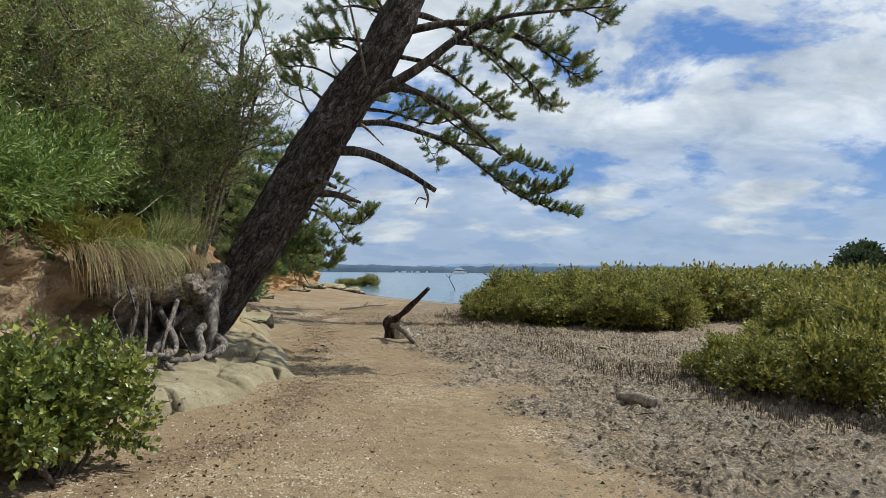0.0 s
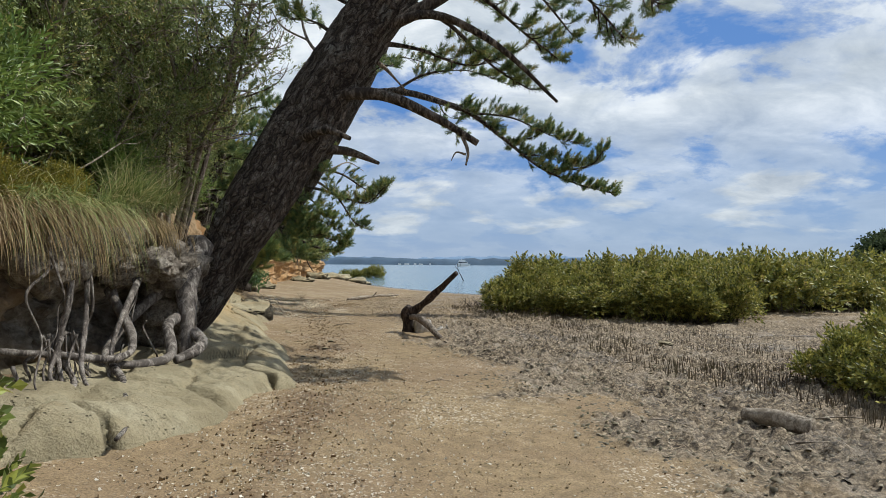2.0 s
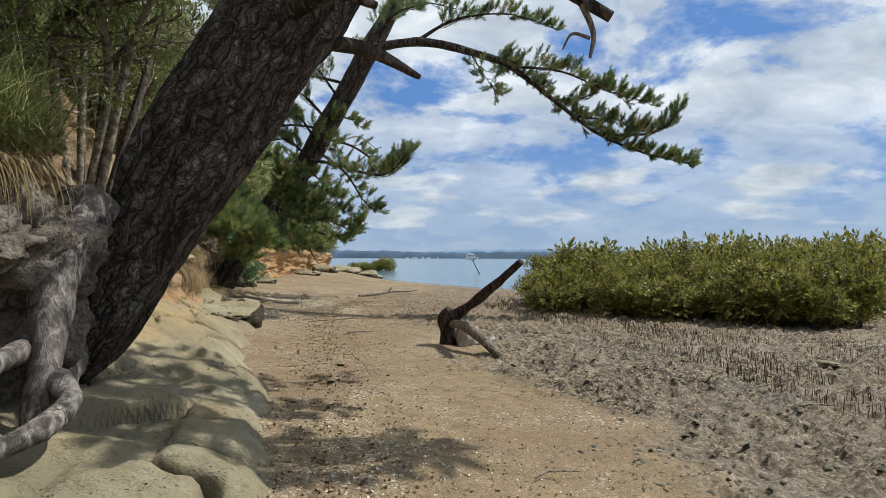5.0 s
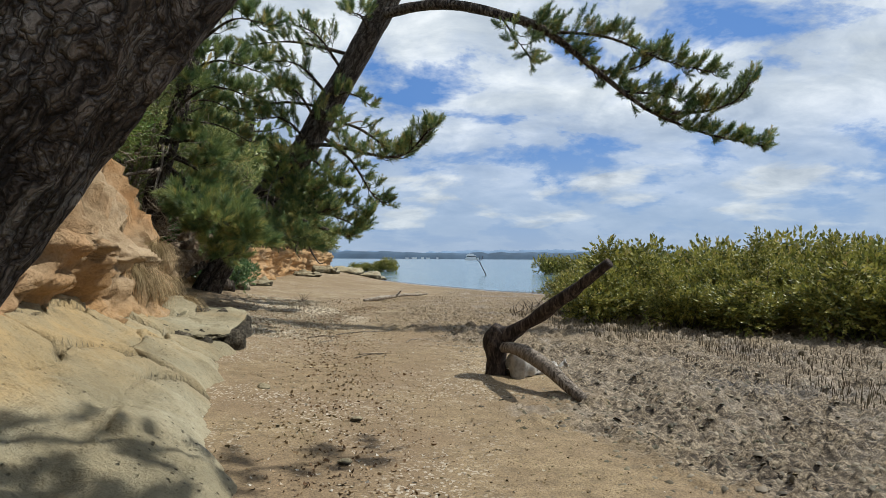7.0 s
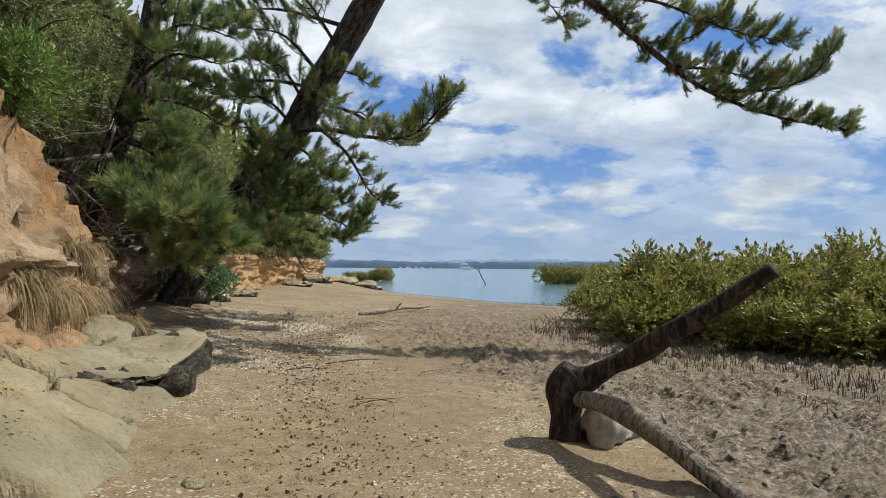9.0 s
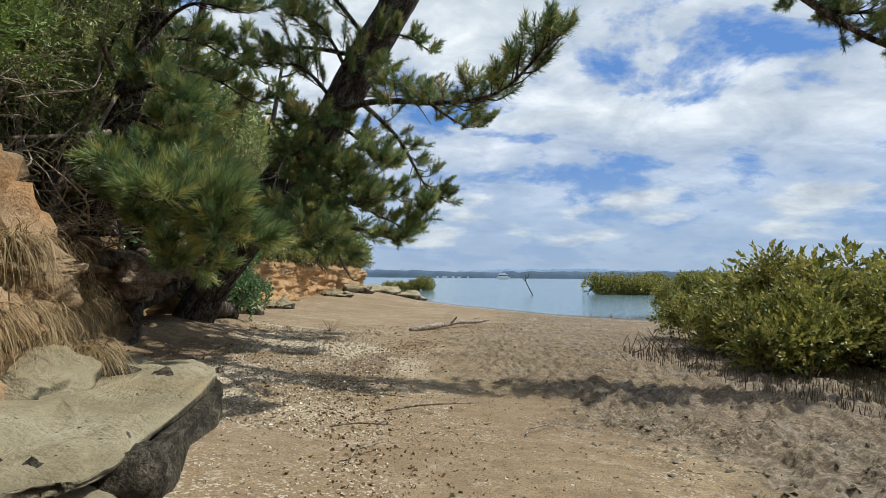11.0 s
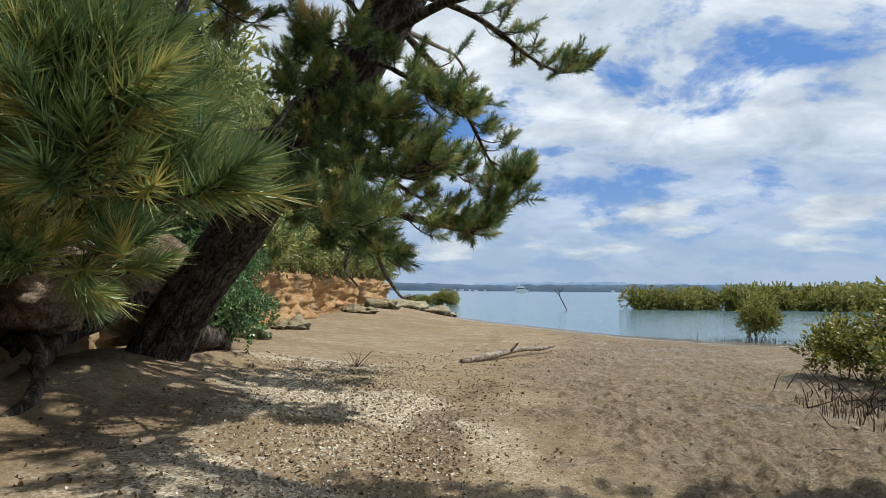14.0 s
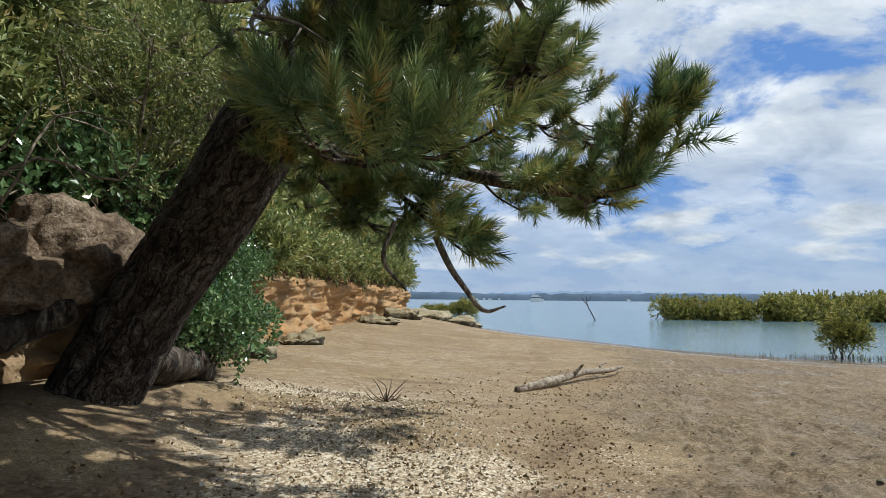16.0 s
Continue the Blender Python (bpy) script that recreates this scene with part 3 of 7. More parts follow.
def ground_z(x, y):
    """Height of the beach without its small relief."""
    x, y = np.asarray(x, dtype=float), np.asarray(y, dtype=float)
    t = np.maximum(x - bank_foot(y), 0)
    z = -0.6 + 0.42 * np.exp(-(t / 3.4) ** 1.4)
    z = z + 0.52 * np.exp(-(np.maximum(y + 1.5, 0) / 6.0) ** 2) * (1 - 0.7 * smooth01(x, 1.0, 4.0))
    z = z + 0.07 * smooth01(x, -4, -1) * (1 - smooth01(x, 0.3, 2.6)) * smooth01(y, 8, 10) * (1 - smooth01(y, 19, 24))
    # shell ridge with a steep seaward edge
    ridge = np.exp(-((y - 28.0) / 4.2) ** 2) * (1 - smooth01(x, -6.3, -5.2))
    z = z + 0.14 * ridge
    z = z + 0.26 * np.exp(-((x + 9.7) / 1.2) ** 2 - ((y - 28.0) / 3.0) ** 2)
    out = y - shore(x)
    z = z - 0.12 * smooth01(out, -7, 0) - np.clip(out, 0, 40) * 0.03 * (out > 0)
    z = z + 0.32 * np.exp(-((x + 11) / 4.0) ** 2) * smooth01(y, 38, 56) * (1 - smooth01(out, -6, 2))
    return z


def axis(parts):
    a = np.concatenate([np.arange(lo, hi, st) for lo, hi, st in parts])
    return np.unique(np.round(a, 4))


def relief(q, m):
    """Small ups and downs of sand, and of mud where m is 1."""
    sand = 0.014 * fbm(q, 1.2, 3) + 0.009 * fbm(q, 6.5, 3) - 0.012 * np.maximum(0, fbm(q + 4.4, 9.0, 2) - 0.35)
    lumps = 0.085 * np.maximum(fbm(q, 7.4, 4, 0.66), -0.3) + 0.04 * (0.4 - np.abs(fbm(q, 3.4, 3))) + 0.015 * fbm(q, 0.7, 2)
    return sand + m * lumps * (1 - 0.6 * smooth01(q[:, 1], 24, 36))


gx = np.concatenate([[-4000, -1500, -600, -250, -110, -60], axis([(-40, -14, 2.0), (-14, -9, 0.3), (-9, -3.5, 0.07), (-3.5, 6.5, 0.045), (6.5, 12, 0.2), (12, 40, 2.0)]), [60, 110, 250, 600, 1500, 4000]])
gy = np.concatenate([[-4000, -1500, -600, -250, -110, -50], axis([(-25, -3, 1.5), (-3, 2, 0.2), (2, 22, 0.05), (22, 31, 0.065), (31, 46, 0.12), (46, 64, 0.35), (64, 100, 3.0)]), [130, 250, 600, 1500, 4200]])
X, Y = np.meshgrid(gx, gy, indexing="ij")
xf, yf = X.ravel(), Y.ravel()
zf = ground_z(xf, yf)
p2 = np.stack([xf, yf, np.zeros_like(xf)], -1)
wander = 0.75 * fbm(p2, 0.75, 4, 0.6)
mud = smooth01(xf - mud_edge(yf) + wander, -0.8, 0.8)
near = (np.abs(xf) < 40) & (yf > -26) & (yf < 100)
lump = np.zeros_like(xf)
pn = p2[near]
lump[near] = relief(pn, mud[near])
puddle = np.zeros_like(xf)
for cx, cy, ra, rb in ((3.75, 11.7, 0.55, 0.35), (3.5, 10.4, 0.5, 0.22), (4.3, 12.6, 0.5, 0.3), (8.4, 19.2, 1.2, 0.5), (5.6, 19.6, 0.7, 0.25), (2.6, 12.9, 0.35, 0.15), (6.8, 17.5, 0.6, 0.3)):
    puddle = np.maximum(puddle, 1 - smooth01(((xf - cx) / ra) ** 2 + ((yf - cy) / rb) ** 2 + 0.6 * fbm(p2, 3.0, 2), 0.5, 1.0))
lump = lump * (1 - puddle) - 0.03 * puddle
out = yf - shore(xf)
lump *= 1 - smooth01(out, -5, 1)
zf = zf + lump
zf = np.where(np.abs(xf) + np.abs(yf) > 300, -4.0, zf)
k, s = np.meshgrid(np.arange(len(gx) - 1), np.arange(len(gy) - 1), indexing="ij")
ny = len(gy)
gf = np.stack([k * ny + s, (k + 1) * ny + s, (k + 1) * ny + s + 1, k * ny + s + 1], -1).reshape(-1, 4)
ground = part("ground", np.stack([xf, yf, zf], -1), gf, GROUND)
tagged(ground, "tan sand and grey tidal mud with shell litter", "ground", kind="structure")
t_bank = xf - bank_foot(yf)
shell = np.clip(1.0 * np.exp(-((xf - np.interp(yf, (20, 24, 27, 29, 31), (-5.6, -5.9, -6.2, -7.0, -7.7))) / 1.2) ** 2) * smooth01(yf, 20.5, 25) * (1 - smooth01(yf, 30.0, 32.5))
                + 0.35 * (1 - mud) * smooth01(yf, 17, 21) + 0.22 * (1 - mud) * (1 - smooth01(yf, 5, 12)), 0, 1)
litter = np.clip(np.interp(yf, (3, 6, 11.5, 13.5, 20, 23, 28.5, 30.5), (0.6, 1.0, 1.0, 0.4, 0.4, 1.0, 1.0, 0.5)) * np.exp(-((xf - np.interp(yf, (5, 8, 11, 14, 18, 24, 27, 30), (-2.4, -2.2, -2.2, -2.9, -3.6, -5.3, -5.3, -4.8))) / 0.42) ** 2), 0, 1) * smooth01(fbm(p2, 1.1, 3), -0.45, 0.35)
wet = np.clip(smooth01(out, -4.5, -0.5) + 0.9 * smooth01(fbm(p2, 0.9, 3), 0.35, 0.7) * smooth01(xf - mud_edge(yf), 1.0, 2.2) * near * 0.6 + puddle, 0, 1)
for y0, x0, x1 in ((31.6, -9.5, -4.5), (29.9, -9.5, -5.5), (36.2, -6.0, -0.5), (33.6, -9.0, -5.5)):
    line = np.exp(-((yf - y0 - 0.22 * (xf + 6) - 0.5 * fbm(p2, 0.6, 2)) / 0.3) ** 2) * smooth01(xf, x0, x0 + 1.5) * (1 - smooth01(xf, x1 - 1.5, x1))
    litter = np.maximum(litter, 0.8 * line * near)
litter = np.maximum(litter, 0.75 * smooth01(yf, 20.5, 22.5) * (1 - smooth01(yf, 26.5, 29)) * (1 - smooth01(xf, -8.2, -6.6)) * smooth01(fbm(p2, 0.9, 3), -0.3, 0.4) * near)
shell = shell * smooth01(fbm(p2, 0.55, 3), -0.75, 0.1)
dry = smooth01(yf, 18, 27) * 0.85
for key, val in (("dry", dry), ("mud", mud), ("shell", shell), ("litter", litter), ("wet", wet)):
    ground.data.attributes.new(key, "FLOAT", "POINT").data.foreach_set("value", val.astype(np.float32))


def ground_at(x, y):
    return float(ground_z(np.array([x]), np.array([y]))[0])


# water: one wide sheet
wx = np.array([-4000, -800, -200, -60, 0, 60, 200, 800, 4000], dtype=float)
wy = np.array([36, 60, 100, 200, 500, 1200, 2600, 4200], dtype=float)
WX, WY = np.meshgrid(wx, wy, indexing="ij")
k, s = np.meshgrid(np.arange(len(wx) - 1), np.arange(len(wy) - 1), indexing="ij")
wf = np.stack([k * 8 + s, (k + 1) * 8 + s, (k + 1) * 8 + s + 1, k * 8 + s + 1], -1).reshape(-1, 4)
water = part("water", np.stack([WX.ravel(), WY.ravel(), np.full(WX.size, WATER_Z)], -1), wf, WATER)
tagged(water, "calm grey-blue harbour water", "water", kind="structure")


# ---- the bank: undercut clay foot, lip, slope of needles and scrub ----
def bank_profile(y):
    """Offsets from the foot and heights up the bank at y."""
    lip = np.exp(-((y - 10.4) / 1.9) ** 2)
    low = smooth01(y, 33, 38)
    spur = float(smooth01(y, 12.5, 14.5) * (1 - smooth01(y, 20.3, 23.5)))
    h = 1.75 - 0.45 * smooth01(y, 14, 18) + 0.25 * low
    xs = [0.9, 0.25, 0.0, -0.12 - 0.35 * lip, -0.1 + 0.1 * lip, 0.0 + 0.48 * lip, -0.25 + 0.5 * lip, -0.9, -2.2, -4.0, -7.0, -12.0, -24.0]
    zs = [-1.1, -0.6, -0.1, 0.45, 0.95, h - 0.25, h, h + 0.45 + 0.75 * spur, h + 1.5 + 0.9 * spur, h + 2.9 + 0.5 * spur, h + 4.6, h + 6.6, h + 9.0]
    return xs, zs


by = axis([(-25, 4, 0.6), (4, 24, 0.085), (24, 34, 0.15), (34, 64, 0.3), (64, 95, 2.0)])
nu = 110
bv = []
for y in by:
    xs, zs = bank_profile(y)
    c = curve(np.stack([xs, zs], -1), 400)
    # close steps at the foot, wide ones up the slope
    pick = (np.linspace(0, 1, nu) ** 1.7 * 399).astype(int)
    c = c[pick]
    end = smooth01(y, 60, 74)
    bv.append(np.stack([bank_foot(y) + c[:, 0], np.full(nu, y), c[:, 1] * (1 - 0.75 * end)], -1))
bv = np.array(bv).reshape(-1, 3)
foot = smooth01(bv[:, 2], -0.8, -0.1)
n1, n2, n3 = fbm(bv, 0.55, 3), fbm(bv * np.array([1, 1, 1.8]), 1.9, 4), fbm(bv, 7.0, 3)
strata = np.sin(bv[:, 2] * 9 + 2 * n1)
bv[:, 0] += foot * (0.3 * n1 + 0.2 * n2 + 0.075 * n3 + 0.035 * fbm(bv + 5.5, 15.0, 2) + 0.02 * strata)
bv[:, 0] -= foot * 0.16 * np.abs(fbm(bv * np.array([1, 1, 1.5]), 3.1, 4, 0.6))
bv[:, 2] += foot * (0.10 * n2 + 0.04 * n3) * smooth01(bv[:, 2], 0.8, 2.0)
k, s = np.meshgrid(np.arange(len(by) - 1), np.arange(nu - 1), indexing="ij")
bf = np.stack([k * nu + s, k * nu + s + 1, (k + 1) * nu + s + 1, (k + 1) * nu + s], -1).reshape(-1, 4)
bank = part("bank", bv, bf, CLAY)
tagged(bank, "undercut orange clay bank under a needle-strewn slope", "bank", kind="structure")
yy, zz = bv[:, 1], bv[:, 2]
duff = smooth01(zz + 0.3 * n2, 1.5, 2.1) * (1 - 0.85 * smooth01(yy, 12.8, 14.5) * (1 - smooth01(yy, 21, 22.6)) * (1 - smooth01(zz, 2.8, 3.8)))
duff = np.maximum(duff, smooth01(yy, 22.3, 23.5) * (1 - smooth01(yy, 29.6, 31)) * smooth01(zz + 0.4 * n2, 0.3, 0.8))
rooty = np.exp(-((yy - 10.6) / 2.2) ** 2) * (1 - smooth01(zz, 1.5, 1.9)) * smooth01(zz + 0.5 * n1, 0.1, 0.6)
iron = np.maximum(smooth01(yy, 31, 35), smooth01(yy, 13, 15) * (1 - smooth01(yy, 20, 22)) * (1 - smooth01(zz + 0.4 * n1, 0.5, 1.1)))
for key, val in (("duff", duff), ("rooty", rooty), ("iron", iron)):
    bank.data.attributes.new(key, "FLOAT", "POINT").data.foreach_set("value", val.astype(np.float32))


def slope_z(x, y):
    """Height of the bank's upper slope at x, y."""
    xs, zs = bank_profile(y)
    o = np.array(xs[6:])[::-1]
    return float(np.interp(x - float(bank_foot(y)), o, np.array(zs[6:])[::-1])) * (1 - 0.75 * float(smooth01(y, 60, 74)))


# ---- sandstone shelf ----
def slab(at, size, turn, tilt=(0, 0), power=3.0, rough=0.05, seed=0.0, under=0.0):
    """A water-worn slab: a rounded block with uneven top and edges."""
    nu_, nv_ = 84, 40
    a = np.linspace(0, 2 * math.pi, nu_, endpoint=False)
    b = np.linspace(-0.5 * math.pi, 0.5 * math.pi, nv_)
    A, Bv = np.meshgrid(a, b, indexing="ij")

    def se(c, e):
        return np.sign(c) * np.abs(c) ** e
    e1, e2 = 2.0 / power, 2.0 / (power + 0.4)
    v = np.stack([se(np.cos(Bv), e1) * se(np.cos(A), e2), se(np.cos(Bv), e1) * se(np.sin(A), e2), se(np.sin(Bv), e1)], -1).reshape(-1, 3)
    if under:
        v[:, :2] *= (1 - under * smooth01(-v[:, 2], -0.55, 0.4))[:, None]
    v = v * np.array(size)
    R = np.array((Matrix.Rotation(radians(turn), 3, "Z") @ Euler((radians(tilt[0]), radians(tilt[1]), 0)).to_matrix()))
    v[:, :2] *= (1 + 0.16 * fbm(np.stack([np.cos(A.ravel()), np.sin(A.ravel()), np.full(A.size, seed)], -1), 1.3, 3))[:, None]
    w = v @ R.T + np.array(at)
    d = unit(v / np.array(size) ** 2)
    q = w + seed
    disp = 2.2 * rough * fbm(q, 1.1, 3) + 0.7 * rough * fbm(q * np.array([1, 1, 2.5]), 4.0, 3) - 0.9 * rough * np.maximum(0, 1 - 7 * np.abs(fbm(q, 0.9, 2)))
    disp = disp + 0.45 * rough * fbm(q * np.array([1, 1, 1.6]), 9.0, 3, 0.6)
    if under:
        disp = disp + under * 0.5 * np.abs(fbm(q, 6.5, 3, 0.6)) * smooth01(-v[:, 2] / size[2], -0.5, 0.1)
    w = w + (d @ R.T) * disp[:, None]
    k_, s_ = np.meshgrid(np.arange(nu_), np.arange(nv_ - 1), indexing="ij")
    k2 = (k_ + 1) % nu_
    f = np.stack([k_ * nv_ + s_, k2 * nv_ + s_, k2 * nv_ + s_ + 1, k_ * nv_ + s_ + 1], -1).reshape(-1, 4)
    return w, f


def shelf_edge(y):
    """x of the seaward edge of the sandstone shelf."""
    return np.interp(y, (6.8, 7.6, 8.6, 9.6, 11.0, 11.9, 13.2, 13.9, 15.4, 17.6, 19.2, 19.8), (-3.9, -3.3, -2.78, -2.75, -2.64, -2.9, -3.2, -3.4, -4.2, -4.83, -5.4, -5.8))


sy, st = np.arange(6.8, 19.8, 0.028), np.concatenate([[-0.12, -0.06], np.linspace(0, 1, 62) ** 1.15 * 2.3])
SY, ST = np.meshgrid(sy, st, indexing="ij")
q = np.stack([SY.ravel(), np.zeros(SY.size), np.zeros(SY.size)], -1)
sx = shelf_edge(SY.ravel()) + 0.13 * fbm(q, 1.6, 3) - ST.ravel()
q = np.stack([sx, SY.ravel(), np.zeros(SY.size)], -1)
d = np.maximum(ST.ravel(), 0)
rim = np.interp(q[:, 1], (6.8, 8, 12, 14, 17.5, 19), (0.13, 0.17, 0.17, 0.13, 0.12, 0.2)) * (1 + 0.35 * fbm(q, 1.1, 2))
climb = np.interp(q[:, 1], (6.8, 11.5, 13.0, 14.5, 17.6, 18.6, 19.8), (0.13, 0.14, 0.27, 0.52, 0.52, 0.25, 0.12))
sz = ground_z(shelf_edge(q[:, 1]), q[:, 1]) - 0.06 + rim * (1 - np.exp(-(d / 0.14) ** 1.3)) + climb * d
sz = sz - 0.25 * (ST.ravel() < 0) + 0.05 * fbm(q, 0.8, 3) + 0.03 * fbm(q, 2.6, 3)
# beds split along joints: each block a little higher or lower than the next
rs = np.random.default_rng(21)
seeds = np.array([(shelf_edge(y) - u, y) for y in np.arange(6.9, 19.8, 0.95) for u in (0.32, 1.15, 2.0)]) + rs.normal(size=(42, 2)) * np.array([0.16, 0.28])
w2 = q[:, :2] + 0.2 * np.stack([fbm(q, 1.3, 3), fbm(q + 7.7, 1.3, 3)], -1)
dist = np.sqrt((((w2[:, None, :] - seeds[None]) * np.array([1.25, 0.85])) ** 2).sum(-1))
order = np.argsort(dist, axis=1)[:, :2]
near2 = np.take_along_axis(dist, order, 1)
gap = (near2[:, 1] - near2[:, 0]) * 0.5
block = order[:, 0]
step = rs.uniform(-0.06, 0.06, len(seeds))
open_ = 0.15 + 0.85 * smooth01(fbm(q + 3.1, 0.8, 2), -0.3, 0.15)
blend = smooth01(gap, 0.0, 0.09)
sz = sz + step[block] * blend * smooth01(d, 0.0, 0.2) - (0.22 * np.exp(-(gap / 0.024) ** 2) + 0.025 * np.exp(-gap / 0.05)) * open_
sz = sz + 0.012 * fbm(q, 8.0, 3, 0.6) - 0.03 * np.maximum(0, fbm(q + 1.7, 5.0, 2) - 0.55) * 3 - 0.02 * np.maximum(0, 1 - 9 * np.abs(fbm(q * np.array([1.6, 0.7, 1]), 1.6, 2)))
ns = len(st)
k, j = np.meshgrid(np.arange(len(sy) - 1), np.arange(ns - 1), indexing="ij")
sf = np.stack([k * ns + j, k * ns + j + 1, (k + 1) * ns + j + 1, (k + 1) * ns + j], -1).reshape(-1, 4)
sv = np.stack([sx, SY.ravel(), sz], -1)
ochre = smooth01(sz + 0.25 * fbm(q, 1.3, 3), -0.05, 0.45) * smooth01(q[:, 1], 12.2, 13.8)
shelf = thing("rock_shelf", "smooth pale olive sandstone shelf split by dark joints", "rock")
for b_ in range(len(seeds)):
    mine = sf[block[sf[:, 0]] == b_]
    if len(mine) < 30:
        continue
    ids, inv = np.unique(mine, return_inverse=True)
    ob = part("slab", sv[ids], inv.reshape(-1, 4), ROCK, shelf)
    ob.data.attributes.new("ochre", "FLOAT", "POINT").data.foreach_set("value", ochre[ids].astype(np.float32))
for at, size, turn, tilt in (((-7.5, 20.6, -0.05), (0.8, 1.3, 0.45), 22, (0, 8)), ((-7.3, 22.1, -0.25), (0.6, 0.6, 0.24), 35, (0, 5)), ((-4.5, 7.6, -0.36), (0.8, 0.8, 0.36), 8, (0, 5))):
    v, f = slab(at, size, turn, tilt, 4.2, 0.06, at[1])
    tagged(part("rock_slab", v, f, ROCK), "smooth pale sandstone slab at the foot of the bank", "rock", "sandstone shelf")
v, f = slab((-6.42, 19.95, 0.04), (0.9, 2.0, 0.085), 14, (0, 3), 4.2, 0.035, 91.0)
tagged(part("rock_slab", v, f, ROCK), "flat pale sandstone ledge over a dark undercut", "rock", "sandstone shelf")
# pitted rock below the ledge; the ledge's shade is put into its colour
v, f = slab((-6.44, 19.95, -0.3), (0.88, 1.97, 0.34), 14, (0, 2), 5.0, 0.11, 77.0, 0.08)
tagged(part("rock", v, f, DARKROCK), "dark pitted wave-worn rock under a pale ledge, overhang shade painted in", "rock", "sandstone shelf")


# ---- pines ----
def bough(path, r0, length=1.0, every=0.11, bare=0.25, twig=(0.25, 0.7), rise=0.35, sides=6):
    """A bough with side twigs. Returns tubes, and the places and ways of its needle shoots."""
    n = max(8, int(length * 10))
    p = curve(path, n)
    L = np.linalg.norm(np.diff(p, axis=0), axis=1).sum()
    tubes = [tube(path, [r0, r0 * 0.7, r0 * 0.35, 0.012], sides, n, 0.12, 9.0)]
    at, way = [], []
    m = int(L * (1 - bare) / every)
    for t in np.linspace(bare, 1.0, max(m, 2)):
        i = min(int(t * (n - 1)), n - 2)
        o, d = p[i], unit(p[i + 1] - p[i])
        side = unit(np.cross(d, [0, 0, 1]) * RNG.choice([-1, 1]) + 0.35 * RNG.normal(size=3))
        ln = RNG.uniform(*twig) * (1.15 - 0.6 * t)
        mid = o + (side * 0.6 + d * 0.5) * ln * 0.6
        end = o + (side * 0.75 + d * 0.7 + np.array([0, 0, rise])) * ln
        tubes.append(tube([o, mid, end], [0.014, 0.009, 0.006], 4, 5))
        d2 = unit(end - mid)
        at.append(end), way.append(d2 + np.array([0, 0, 0.35]))
        for q in (0.1, 0.35, 0.55, 0.75, 0.9):
            at.append(mid + (end - mid) * q)
            way.append(d2 * 0.8 + side * RNG.choice([-1, 1]) * 0.55 + np.array([0, 0, RNG.uniform(0.1, 0.8)]) + RNG.normal(size=3) * 0.22)
    at.append(p[-1]), way.append(unit(p[-1] - p[-3]) + np.array([0, 0, 0.4]))
    return tubes, at, way


def pine(label, trunk, radii, boughs, deads, tuft, scale, roots=(), sides=28, steps=70, rough=0.09, rootwood=ROOTWOOD):
    """boughs: (path, radius, options). deads: broken limbs (path, radii)."""
    base = tuple(trunk[0])
    tree = thing("pine_tree", label, "tree", at=base)
    o = np.array(base)

    def loc(tubes):
        return [(v - o, f) for v, f in tubes]
    stem = limb("trunk", loc([tube(trunk, radii, sides, steps, rough, 3.5)]), TRUNKBARK, tree)
    line = curve(trunk, steps)
    run = np.append(0, np.cumsum(np.linalg.norm(np.diff(line, axis=0), axis=1)))
    rr = np.interp(np.linspace(0, 1, steps), np.linspace(0, 1, len(radii)), radii)
    a = np.linspace(0, 2 * math.pi, sides, endpoint=False)
    grain = np.stack([rr[:, None] * np.cos(a), rr[:, None] * np.sin(a), np.repeat(run[:, None], sides, 1)], -1).reshape(-1, 3)
    grain = np.vstack([grain, (0, 0, 0), (0, 0, run[-1])]).astype(np.float32)
    stem.data.attributes.new("grain", "FLOAT_VECTOR", "POINT").data.foreach_set("vector", grain.ravel())
    for path, rr in roots:
        limb("root", loc([tube(path, rr, 12, 36, 0.3, 8.0)]), rootwood, tree, "grey twisted exposed root")
    for path, rr in deads:
        limb("dead_branch", loc([tube(path, rr, 8, 16, 0.16, 9.0)]), DEADWOOD if rr[0] < 0.07 else BARK, tree, "broken bare branch")
    ats, ways = [], []
    for path, r, opts in boughs:
        tubes, at, way = bough(path, r, **opts)
        limb("branch", loc(tubes), BARK, tree)
        ats += at
        ways += way
    ats, ways = np.array(ats), np.array(ways)
    foliage("crown", tuft, ats - o, ways, scale * RNG.uniform(0.75, 1.2, len(ats)), NEEDLE, tree, "needle shoots, green with some brown")
    return tree


TUFT_FAR = needle_tuft(60, 0.095, 0.17, 0.0046, (20, 78))
TUFT_NEAR = needle_tuft(84, 0.15, 0.2, 0.0038, (14, 66))

